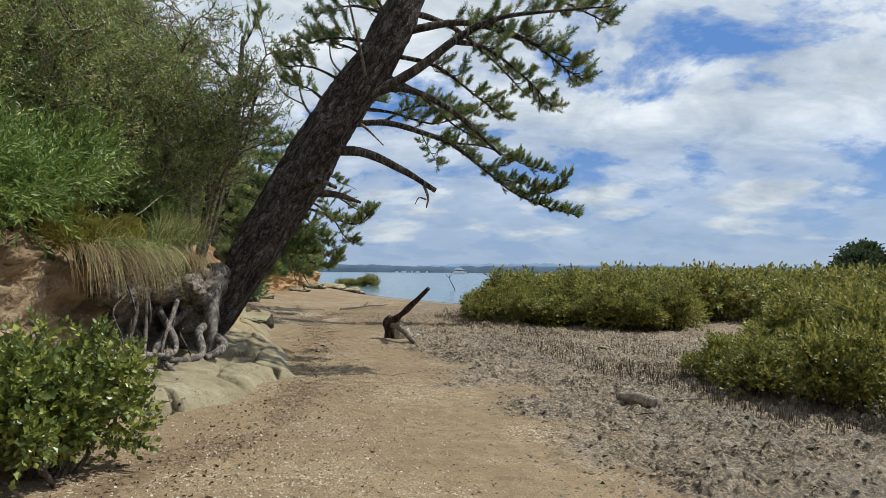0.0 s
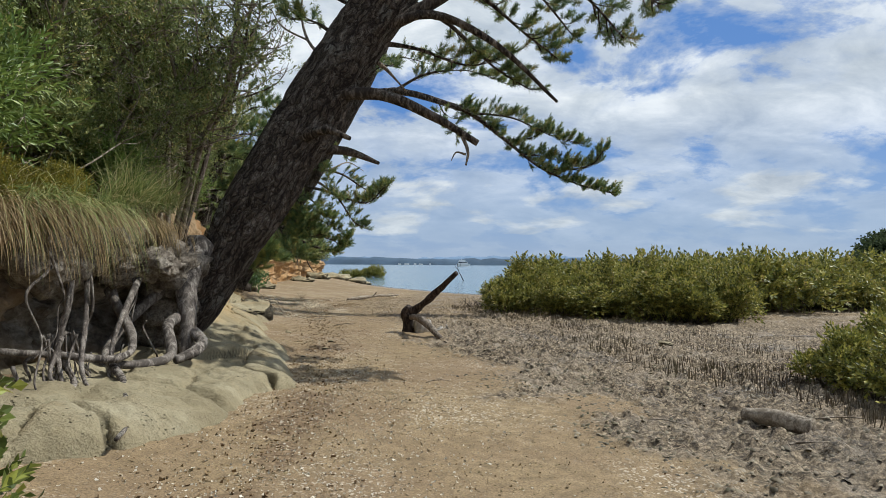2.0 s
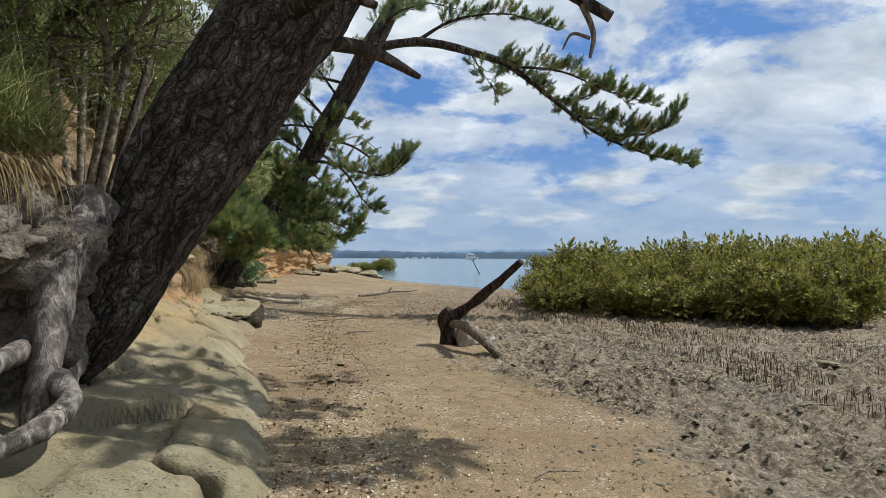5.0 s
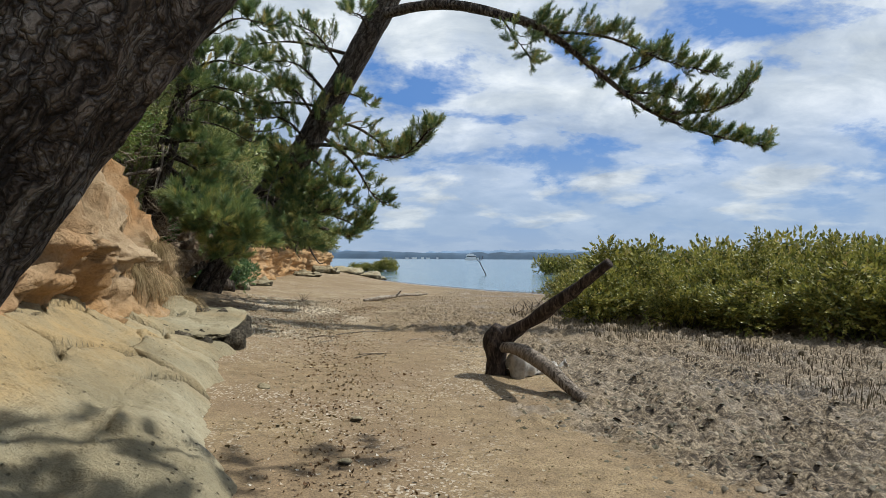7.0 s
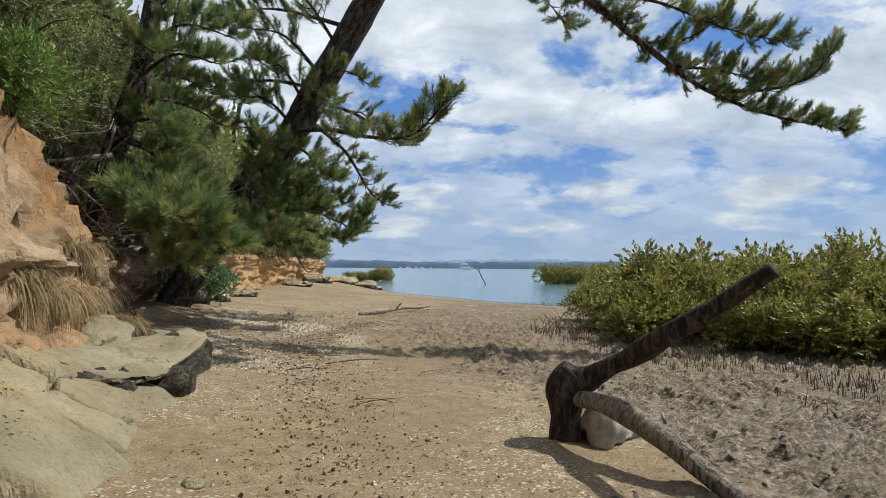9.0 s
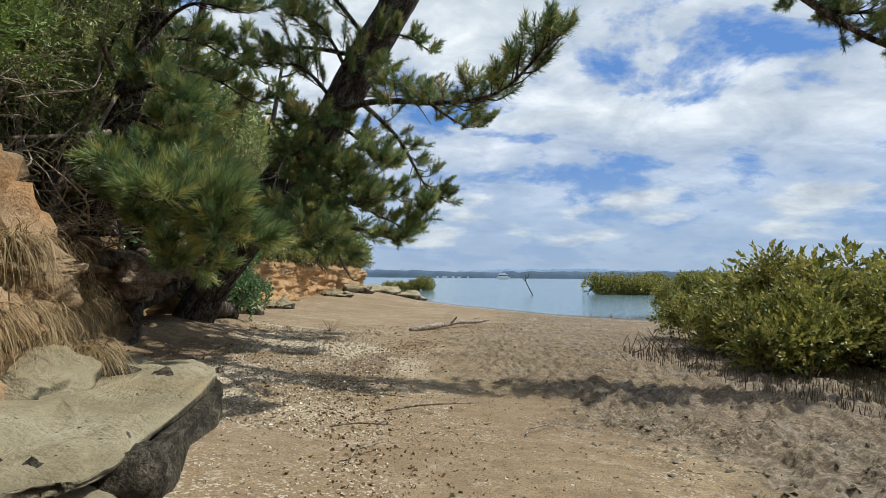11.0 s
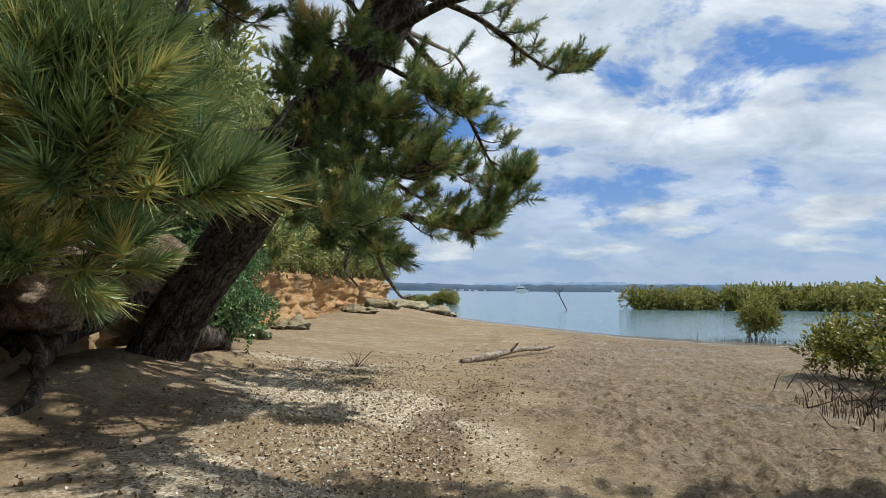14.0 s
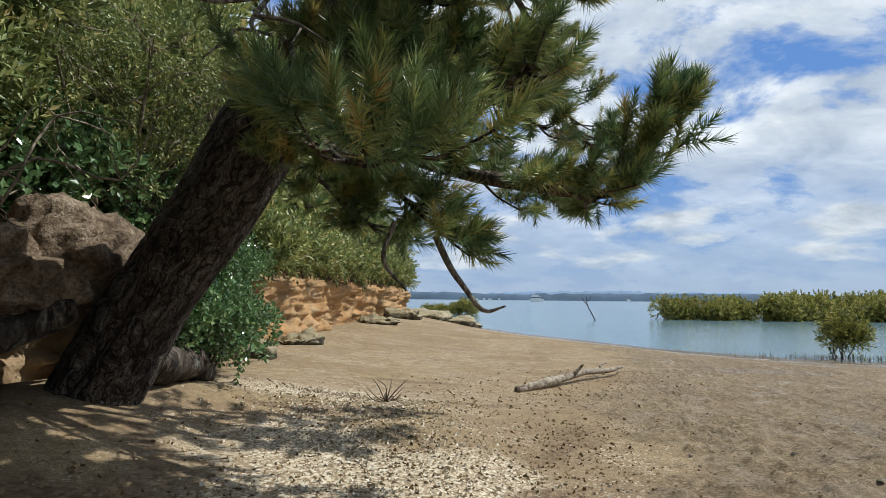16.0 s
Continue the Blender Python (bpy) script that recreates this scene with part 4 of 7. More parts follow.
# the great leaning pine on the undercut lip
A_TRUNK = [(-5.05, 12.2, 0.0), (-4.62, 12.28, 0.42), (-4.3, 12.3, 0.85), (-4.05, 12.35, 1.35), (-3.77, 12.42, 1.95), (-3.4, 12.6, 2.65), (-3.02, 12.8, 3.4), (-2.45, 12.95, 4.5), (-1.6, 13.05, 5.8), (-1.05, 13.15, 6.9), (-0.5, 13.3, 8.2), (-0.2, 13.4, 9.8)]
A_R = [0.3, 0.36, 0.38, 0.41, 0.46, 0.5, 0.52, 0.49, 0.46, 0.42, 0.26, 0.1]
A_BOUGHS = [
    ([(-1.95, 13.0, 5.05), (-0.7, 12.9, 5.7), (0.35, 12.9, 6.5), (1.2, 13.0, 6.95), (2.4, 13.1, 7.15), (3.6, 13.2, 7.3)], 0.13, dict(length=5, bare=0.45)),
    ([(0.2, 12.9, 6.4), (0.9, 12.8, 6.2), (1.7, 12.8, 5.6), (2.3, 12.9, 5.0)], 0.06, dict(length=4, bare=0.2, every=0.08)),
    ([(1.0, 13.0, 6.8), (1.9, 13.0, 6.4), (2.6, 13.1, 5.9), (3.0, 13.2, 5.7)], 0.05, dict(length=3, bare=0.2, every=0.08)),
    ([(-1.4, 13.1, 6.2), (-0.2, 13.6, 6.1), (0.8, 14.0, 5.5), (1.5, 14.3, 5.1)], 0.06, dict(length=4, bare=0.3, every=0.09)),
    ([(-1.6, 13.1, 5.9), (-0.6, 13.6, 5.5), (0.2, 14.0, 4.9), (0.9, 14.4, 4.6)], 0.055, dict(length=3, bare=0.35, every=0.09)),
    ([(-1.3, 13.1, 6.4), (-2.4, 13.3, 6.6), (-3.3, 13.6, 6.5)], 0.05, dict(length=3, bare=0.25, every=0.1)),
    ([(-1.0, 13.2, 7.0), (-2.0, 13.5, 7.4), (-2.9, 13.7, 7.3)], 0.05, dict(length=3, bare=0.25, every=0.1)),
    ([(-0.8, 13.2, 7.4), (-1.9, 13.4, 8.1), (-3.0, 13.5, 8.2)], 0.05, dict(length=3, bare=0.25, every=0.1)),
    ([(-1.9, 13.0, 5.4), (-2.8, 13.2, 5.9), (-3.5, 13.4, 6.0)], 0.045, dict(length=3, bare=0.35, every=0.1)),
    ([(-1.1, 13.1, 6.8), (-1.6, 12.6, 7.4), (-2.2, 12.3, 7.6)], 0.045, dict(length=3, bare=0.3, every=0.1)),
    ([(-1.2, 13.1, 6.6), (0.4, 13.4, 7.0), (1.8, 13.4, 6.6), (3.0, 13.4, 6.1)], 0.1, dict(length=4, bare=0.3)),
    ([(-0.6, 13.3, 8.0), (1.0, 13.7, 8.2), (2.6, 13.8, 7.7), (3.8, 13.9, 7.2)], 0.1, dict(length=4, bare=0.3)),
    ([(-0.9, 13.2, 7.2), (0.2, 14.4, 7.3), (1.3, 15.4, 6.8), (2.2, 16.2, 6.2)], 0.08, dict(length=4, bare=0.35)),
    ([(-0.2, 13.4, 9.6), (0.8, 14.0, 10.2), (1.9, 14.4, 10.3)], 0.07, dict(length=3)),
    ([(-1.1, 13.1, 6.7), (-1.5, 13.8, 7.5), (-2.0, 14.4, 8.1)], 0.05, dict(length=3)),
    ([(-1.5, 13.1, 6.0), (-2.2, 13.8, 6.6), (-2.9, 14.3, 6.9)], 0.045, dict(length=3, bare=0.4)),
    ([(-2.3, 13.0, 4.9), (-3.0, 13.8, 5.6), (-3.6, 14.4, 5.9)], 0.045, dict(length=3, bare=0.45)),
    ([(-0.8, 13.2, 7.4), (-1.4, 12.9, 8.2), (-1.7, 12.7, 9.0)], 0.045, dict(length=3, bare=0.3)),
    ([(-0.9, 13.2, 7.2), (-0.2, 13.0, 7.6), (0.6, 12.9, 7.5)], 0.05, dict(length=3)),
    ([(-2.0, 13.2, 5.2), (-2.0, 14.2, 6.0), (-1.8, 15.0, 6.4)], 0.06, dict(length=2)),
    ([(-2.2, 13.0, 5.0), (-1.2, 13.4, 5.0), (-0.2, 14.0, 4.9), (0.7, 14.4, 5.3)], 0.05, dict(length=3, bare=0.4)),
]
A_DEADS = [
    ([(-2.5, 12.75, 4.0), (-1.7, 12.55, 3.95), (-0.9, 12.4, 3.6), (-0.15, 12.3, 3.13)], [0.12, 0.095, 0.075, 0.05]),
    ([(-0.4, 12.33, 3.28), (-0.3, 12.3, 3.0), (-0.33, 12.28, 2.78)], [0.03, 0.022, 0.012]),
    ([(-0.33, 12.29, 2.95), (-0.48, 12.28, 2.98), (-0.56, 12.28, 2.85)], [0.016, 0.012, 0.006]),
    ([(-3.0, 12.5, 3.2), (-2.5, 12.2, 3.3), (-2.1, 12.1, 3.15)], [0.09, 0.07, 0.03]),
    ([(-2.85, 12.7, 3.1), (-2.3, 13.2, 3.15), (-1.84, 13.7, 3.04)], [0.09, 0.07, 0.03]),
    ([(-1.9, 12.9, 5.1), (-0.9, 12.8, 5.35), (0.2, 12.95, 4.9), (1.25, 13.2, 4.02)], [0.11, 0.08, 0.055, 0.025]),
    ([(-2.2, 12.9, 4.7), (-1.8, 13.3, 4.7), (-1.35, 13.8, 4.35)], [0.05, 0.035, 0.012]),
    ([(-2.6, 13.1, 4.6), (-3.1, 13.6, 5.2), (-3.3, 13.9, 5.9), (-3.2, 14.0, 6.5)], [0.03, 0.024, 0.016, 0.006]),
    ([(-3.1, 13.6, 5.2), (-3.6, 13.7, 5.5), (-3.9, 13.8, 6.0)], [0.018, 0.013, 0.005]),
    ([(-1.9, 13.1, 5.5), (-2.5, 13.6, 6.2), (-2.6, 13.9, 7.0)], [0.03, 0.022, 0.007]),
    ([(-1.6, 12.75, 5.4), (-1.75, 12.3, 6.2), (-1.9, 12.0, 6.9)], [0.05, 0.035, 0.015]),
]
A_ROOTS = [
    ([(-4.35, 11.95, 1.5), (-4.3, 11.5, 1.0), (-4.15, 11.2, 0.5), (-4.1, 11.0, -0.05)], [0.24, 0.14, 0.1, 0.08]),
    ([(-4.05, 11.15, 0.3), (-3.85, 10.95, 0.2), (-3.8, 10.6, 0.12), (-3.95, 10.35, 0.05)], [0.08, 0.075, 0.06, 0.05]),
    ([(-4.3, 11.2, 0.5), (-4.2, 10.7, 0.42), (-4.0, 10.35, 0.12), (-4.1, 9.95, 0.06), (-4.4, 9.7, 0.1)], [0.08, 0.07, 0.06, 0.05, 0.04]),
    ([(-4.6, 10.9, 1.2), (-4.4, 10.2, 0.9), (-4.35, 9.7, 0.4), (-4.3, 9.5, -0.02)], [0.05, 0.04, 0.03, 0.02]),
    ([(-4.75, 9.9, 1.5), (-4.55, 9.5, 1.1), (-4.45, 9.3, 0.6), (-4.3, 9.0, 0.15), (-3.9, 8.6, -0.1)], [0.045, 0.038, 0.03, 0.024, 0.016]),
    ([(-4.7, 9.4, 1.5), (-4.5, 9.1, 0.9), (-4.55, 9.0, 0.4), (-4.3, 8.7, 0.02)], [0.05, 0.04, 0.03, 0.02]),
    ([(-4.8, 10.4, 0.9), (-4.3, 10.0, 0.35), (-4.2, 9.5, 0.2), (-4.5, 9.0, 0.3), (-4.9, 8.6, 0.4)], [0.06, 0.05, 0.045, 0.04, 0.03]),
    ([(-4.4, 9.7, 0.12), (-4.05, 9.3, 0.02), (-3.7, 8.7, -0.05), (-3.35, 8.1, -0.12), (-3.2, 7.6, -0.14)], [0.045, 0.04, 0.03, 0.022, 0.014]),
    ([(-4.6, 9.2, 0.2), (-4.2, 8.7, 0.05), (-4.1, 8.2, -0.02), (-3.75, 7.7, -0.05)], [0.04, 0.032, 0.024, 0.015]),
    ([(-4.5, 11.6, 1.0), (-4.75, 11.0, 0.6), (-4.8, 10.4, 0.2), (-4.6, 9.9, -0.05)], [0.09, 0.07, 0.05, 0.035]),
    ([(-4.6, 12.0, 0.5), (-4.4, 11.7, 0.15), (-4.2, 11.5, -0.02)], [0.2, 0.13, 0.07]),
]
for q in range(26):
    x0, y0, z0 = RNG.uniform(-4.75, -4.35), RNG.choice([RNG.uniform(8.5, 9.7), RNG.uniform(8.9, 11.0)]), RNG.choice([0.25, 0.5, 1.35])
    pts_ = [(x0, y0, z0)]
    for w_ in range(5):
        x0, y0, z0 = x0 + RNG.uniform(-0.08, 0.16), y0 + RNG.uniform(-0.28, 0.14), max(z0 - RNG.uniform(0.05, 0.42), -0.02 + RNG.uniform(0, 0.06))
        pts_.append((x0, y0, z0))
    r_ = RNG.uniform(0.008, 0.022)
    A_ROOTS.append((pts_, [r_, r_ * 0.9, r_ * 0.75, r_ * 0.6, r_ * 0.45, r_ * 0.3]))
A_TREE = pine("great leaning pine with furrowed dark bark and bare broken limbs", A_TRUNK, A_R, A_BOUGHS, A_DEADS, TUFT_FAR, 1.15, A_ROOTS, 72, 260, 0.1)

# lumps of grey soil bound by its roots, hanging over the hollow
for at, size, turn, seed in (((-4.62, 10.85, 1.22), (0.5, 0.62, 0.3), 12, 1.0), ((-4.7, 11.6, 1.1), (0.42, 0.45, 0.5), -10, 7.0), ((-4.78, 9.85, 1.42), (0.48, 0.6, 0.22), 15, 15.0), ((-4.85, 11.9, 0.4), (0.35, 0.4, 0.4), 0, 21.0), ((-4.85, 9.0, 1.35), (0.4, 0.5, 0.25), 5, 27.0)):
    v, f = slab(at, size, turn, (0, 0), 2.3, 0.11, seed)
    part("root_plate", v - np.array(A_TRUNK[0]), f, GREYSOIL, A_TREE, "grey lumpy soil held by roots")

# the second leaning pine, farther on
D_TRUNK = [(-9.5, 28.0, -0.35), (-9.25, 28.0, 0.25), (-8.72, 28.0, 1.13), (-8.2, 28.0, 1.9), (-7.6, 28.0, 2.9), (-6.6, 28.0, 4.1), (-5.6, 28.0, 5.9), (-4.2, 28.0, 8.4), (-3.2, 28.0, 10.4), (-2.7, 28.0, 12.5)]
D_R = [0.46, 0.38, 0.36, 0.36, 0.37, 0.36, 0.36, 0.34, 0.22, 0.1]
D_BOUGHS = [
    ([(-4.3, 27.9, 8.2), (-2.5, 26.7, 8.0), (-0.6, 25.9, 7.3), (0.4, 26.0, 6.9), (1.7, 26.2, 5.95), (2.9, 26.0, 4.95), (4.2, 25.7, 4.3), (5.5, 25.2, 3.87)], 0.16, dict(length=9, bare=0.3, every=0.06)),
    ([(3.0, 26.0, 4.9), (4.0, 25.6, 4.8), (4.7, 25.2, 4.95), (5.05, 25.0, 5.4)], 0.05, dict(length=3, bare=0.1, every=0.07)),
    ([(1.6, 26.2, 6.0), (2.6, 26.2, 6.1), (3.3, 26.0, 6.5)], 0.04, dict(length=2, bare=0.2, every=0.08)),
    ([(-1.0, 26.0, 7.5), (-0.6, 25.4, 6.6), (-0.2, 25.0, 5.9)], 0.03, dict(length=2, bare=0.3)),
    ([(0.2, 26.0, 7.0), (1.8, 25.9, 6.8), (3.2, 25.6, 6.1), (4.3, 25.3, 5.7)], 0.05, dict(length=4, bare=0.15, every=0.06)),
    ([(2.2, 26.2, 5.5), (3.2, 25.9, 5.3), (4.2, 25.5, 4.9)], 0.04, dict(length=3, bare=0.1, every=0.06)),
    ([(-2.6, 26.8, 8.1), (-1.4, 26.4, 8.6), (0.2, 26.0, 8.6), (1.6, 25.6, 8.0)], 0.06, dict(length=4, bare=0.2, every=0.08)),
    ([(-6.4, 28.0, 4.4), (-5.2, 26.0, 4.0), (-4.0, 24.4, 3.5), (-3.2, 23.2, 3.3), (-2.6, 22.6, 3.75)], 0.07, dict(length=6, bare=0.3, every=0.12)),
    ([(-7.6, 27.9, 2.9), (-6.3, 27.4, 2.1), (-5.2, 26.9, 1.75), (-4.95, 26.95, 1.72), (-4.65, 26.95, 2.0), (-4.38, 26.95, 2.33)], 0.07, dict(length=4, bare=0.2, every=0.075, rise=0.15, twig=(0.25, 0.5))),
    ([(-7.6, 27.8, 2.9), (-6.9, 27.2, 2.3), (-6.35, 26.9, 1.75), (-5.95, 26.7, 1.4)], 0.05, dict(length=3, bare=0.2, every=0.075, rise=0.1, twig=(0.2, 0.5))),
    ([(-7.9, 27.8, 2.5), (-7.4, 27.5, 2.2), (-6.9, 27.3, 1.8), (-6.55, 27.2, 1.5)], 0.045, dict(length=3, bare=0.15, every=0.075, rise=0.1, twig=(0.2, 0.5))),
    ([(-7.4, 27.6, 3.1), (-6.9, 26.4, 2.3), (-6.4, 25.6, 1.7), (-6.0, 25.1, 1.6)], 0.05, dict(length=3, bare=0.25, every=0.085)),
    ([(-7.8, 27.7, 2.7), (-7.4, 27.2, 2.5), (-7.0, 26.8, 2.1), (-6.7, 26.6, 1.9)], 0.045, dict(length=3, bare=0.35, every=0.075, rise=0.1, twig=(0.2, 0.5))),
    ([(-7.0, 27.8, 3.6), (-6.5, 27.1, 3.3), (-6.1, 26.6, 3.0), (-5.8, 26.3, 2.9)], 0.045, dict(length=3, bare=0.2, every=0.07, twig=(0.2, 0.5))),
    ([(-6.6, 27.9, 4.2), (-5.9, 27.2, 3.7), (-5.4, 26.8, 3.2), (-5.1, 26.6, 3.0)], 0.045, dict(length=3, bare=0.2, every=0.07, twig=(0.2, 0.5))),
    ([(-7.2, 28.1, 3.3), (-6.2, 28.8, 2.6), (-5.4, 29.2, 2.2), (-4.9, 29.4, 2.0)], 0.05, dict(length=3, bare=0.2, every=0.07, twig=(0.25, 0.55))),
    ([(-7.0, 28.0, 3.5), (-6.3, 28.4, 3.3), (-5.6, 28.7, 2.9), (-5.2, 28.8, 2.7)], 0.05, dict(length=3, bare=0.2, every=0.07, twig=(0.25, 0.55))),
    ([(-6.7, 27.9, 4.0), (-6.9, 27.2, 3.9), (-6.9, 26.6, 3.4), (-6.8, 26.2, 3.1)], 0.045, dict(length=3, bare=0.25, every=0.08, twig=(0.2, 0.5))),
    ([(-7.4, 27.8, 3.1), (-6.9, 27.0, 2.9), (-6.5, 26.5, 2.5), (-6.2, 26.2, 2.2)], 0.05, dict(length=3, bare=0.2, every=0.075, rise=0.2, twig=(0.2, 0.5))),
    ([(-7.2, 27.8, 3.3), (-6.4, 27.2, 3.1), (-5.9, 26.9, 2.7), (-5.5, 26.8, 2.5)], 0.05, dict(length=3, bare=0.2, every=0.075, rise=0.2, twig=(0.2, 0.5))),
    ([(-7.3, 27.8, 3.2), (-6.2, 26.8, 2.7), (-5.8, 26.5, 2.3), (-5.4, 26.3, 2.4)], 0.06, dict(length=4, bare=0.2, every=0.085)),
    ([(-6.4, 27.9, 4.5), (-6.8, 26.9, 4.9), (-7.2, 26.0, 4.7)], 0.05, dict(length=3, bare=0.2, every=0.08)),
    ([(-6.1, 27.9, 5.0), (-6.4, 26.8, 5.6), (-6.7, 25.8, 5.5)], 0.05, dict(length=3, bare=0.2, every=0.08)),
    ([(-5.7, 27.9, 5.7), (-6.4, 27.0, 6.4), (-7.1, 26.2, 6.3)], 0.05, dict(length=3, bare=0.2, every=0.13)),
    ([(-5.3, 27.9, 6.4), (-5.8, 26.9, 7.1), (-6.2, 26.1, 7.2)], 0.05, dict(length=3, bare=0.2, every=0.13)),
    ([(-6.8, 27.9, 4.0), (-6.7, 27.0, 4.0), (-6.4, 26.2, 3.7)], 0.05, dict(length=3, bare=0.2, every=0.08)),
    ([(-6.0, 28.0, 5.2), (-5.0, 28.6, 5.0), (-4.0, 29.0, 4.4), (-3.4, 29.2, 4.4)], 0.06, dict(length=4, bare=0.3, every=0.09)),
    ([(-6.2, 28.0, 4.8), (-5.4, 29.4, 4.2), (-4.8, 30.3, 3.2), (-4.4, 30.8, 2.9)], 0.06, dict(length=4, bare=0.25, every=0.08)),
    ([(-5.0, 28.0, 7.0), (-6.6, 27.4, 7.2), (-7.8, 27.0, 7.0)], 0.06, dict(length=3, bare=0.2)),
    ([(-4.2, 28.0, 8.4), (-3.4, 26.8, 8.9), (-2.6, 25.6, 8.7)], 0.06, dict(length=3, bare=0.2)),
    ([(-6.2, 27.9, 4.8), (-5.8, 27.4, 5.1), (-5.4, 27.0, 4.9), (-5.1, 26.7, 4.5)], 0.045, dict(length=3, bare=0.15, every=0.1, twig=(0.25, 0.5))),
    ([(-5.9, 27.9, 5.3), (-5.4, 27.7, 5.8), (-4.9, 27.5, 5.7), (-4.5, 27.4, 5.4)], 0.045, dict(length=3, bare=0.15, every=0.1, twig=(0.25, 0.5))),
]
for q in range(3):
    t_ = 0.66 + 0.1 * q
    o_ = curve(D_TRUNK, 60)[int(t_ * 59)]
    az = radians(-150 + (q * 67) % 240)
    ln_ = 2.9 - 1.4 * (t_ - 0.4)
    d_ = np.array([math.cos(az), math.sin(az), 0.0])
    if d_[0] > 0.0 and t_ < 0.8:
        d_[0] *= -0.6
    D_BOUGHS.append(([tuple(o_), tuple(o_ + d_ * ln_ * 0.5), tuple(o_ + d_ * ln_ + np.array([0, 0, -0.35]))], 0.055, dict(length=3, bare=0.3, every=0.15)))
D_DEADS = [
    ([(-6.05, 26.75, 1.42), (-5.95, 26.7, 1.22), (-5.85, 26.65, 1.08), (-5.72, 26.6, 0.93), (-5.58, 26.6, 0.96)], [0.026, 0.022, 0.018, 0.014, 0.006]),
    ([(-6.3, 26.6, 1.5), (-6.35, 26.5, 1.25), (-6.2, 26.5, 1.05)], [0.02, 0.016, 0.008]),
    ([(-6.2, 28.0, 4.7), (-5.9, 31.0, 5.6), (-5.6, 34.0, 6.4), (-5.3, 37.5, 6.5)], [0.05, 0.04, 0.03, 0.015]),
    ([(-7.2, 27.6, 3.3), (-7.0, 26.6, 3.2), (-6.9, 25.7, 2.5), (-6.7, 25.3, 2.2)], [0.025, 0.02, 0.014, 0.006]),
    ([(-7.45, 27.6, 3.0), (-7.25, 27.0, 2.95), (-7.15, 26.6, 2.6), (-7.0, 26.3, 2.45)], [0.022, 0.018, 0.013, 0.005]),
    ([(-7.25, 27.0, 2.95), (-7.4, 26.6, 2.85), (-7.3, 26.2, 2.6), (-7.35, 26.0, 2.4)], [0.016, 0.013, 0.01, 0.004]),
    ([(-7.15, 26.7, 2.7), (-6.9, 26.4, 2.75), (-6.85, 26.1, 2.5)], [0.013, 0.01, 0.004]),
    ([(-7.6, 27.6, 2.8), (-7.35, 27.2, 2.4), (-7.2, 26.9, 2.0), (-7.25, 26.7, 1.8)], [0.02, 0.016, 0.012, 0.005]),
    ([(-6.9, 25.9, 2.7), (-7.2, 25.7, 2.6), (-7.4, 25.6, 2.75)], [0.012, 0.01, 0.004]),
    ([(-6.85, 25.6, 2.45), (-6.6, 25.5, 2.35), (-6.4, 25.4, 2.2)], [0.01, 0.008, 0.004]),
]
D_ROOTS = [
    ([(-9.2, 28.3, 0.45), (-9.2, 28.9, 0.3), (-9.3, 29.6, 0.25), (-9.3, 30.1, 0.05)], [0.22, 0.18, 0.2, 0.1]),
    ([(-9.75, 26.4, 0.75), (-9.6, 26.0, 0.45), (-9.2, 25.6, 0.38), (-8.9, 25.2, 0.05), (-8.85, 24.7, -0.15)], [0.07, 0.08, 0.075, 0.07, 0.05]),
    ([(-9.3, 27.5, 0.9), (-9.5, 26.9, 0.65), (-9.5, 26.3, 0.45), (-9.3, 25.7, 0.2)], [0.2, 0.13, 0.1, 0.08]),
    ([(-9.6, 27.8, 1.0), (-10.0, 27.0, 0.8), (-10.1, 26.2, 0.3)], [0.2, 0.16, 0.1]),
]
D_TREE = pine("leaning pine over the beach with drooping green boughs", D_TRUNK, D_R, D_BOUGHS, D_DEADS, needle_tuft(84, 0.11, 0.19, 0.0036, (18, 72)), 1.15, D_ROOTS, 56, 200, 0.1, BARK)

for at, size, turn, seed in (((-9.75, 27.1, 1.15), (0.55, 0.75, 0.5), 10, 31.0), ((-9.7, 26.2, 1.0), (0.5, 0.6, 0.42), -15, 37.0), ((-9.75, 27.9, 1.2), (0.5, 0.55, 0.6), 0, 43.0)):
    v, f = slab(at, size, turn, (0, 0), 2.3, 0.1, seed)
    part("root_plate", v - np.array(D_TRUNK[0]), f, BROWNSOIL, D_TREE, "brown soil and roots over the hollow")

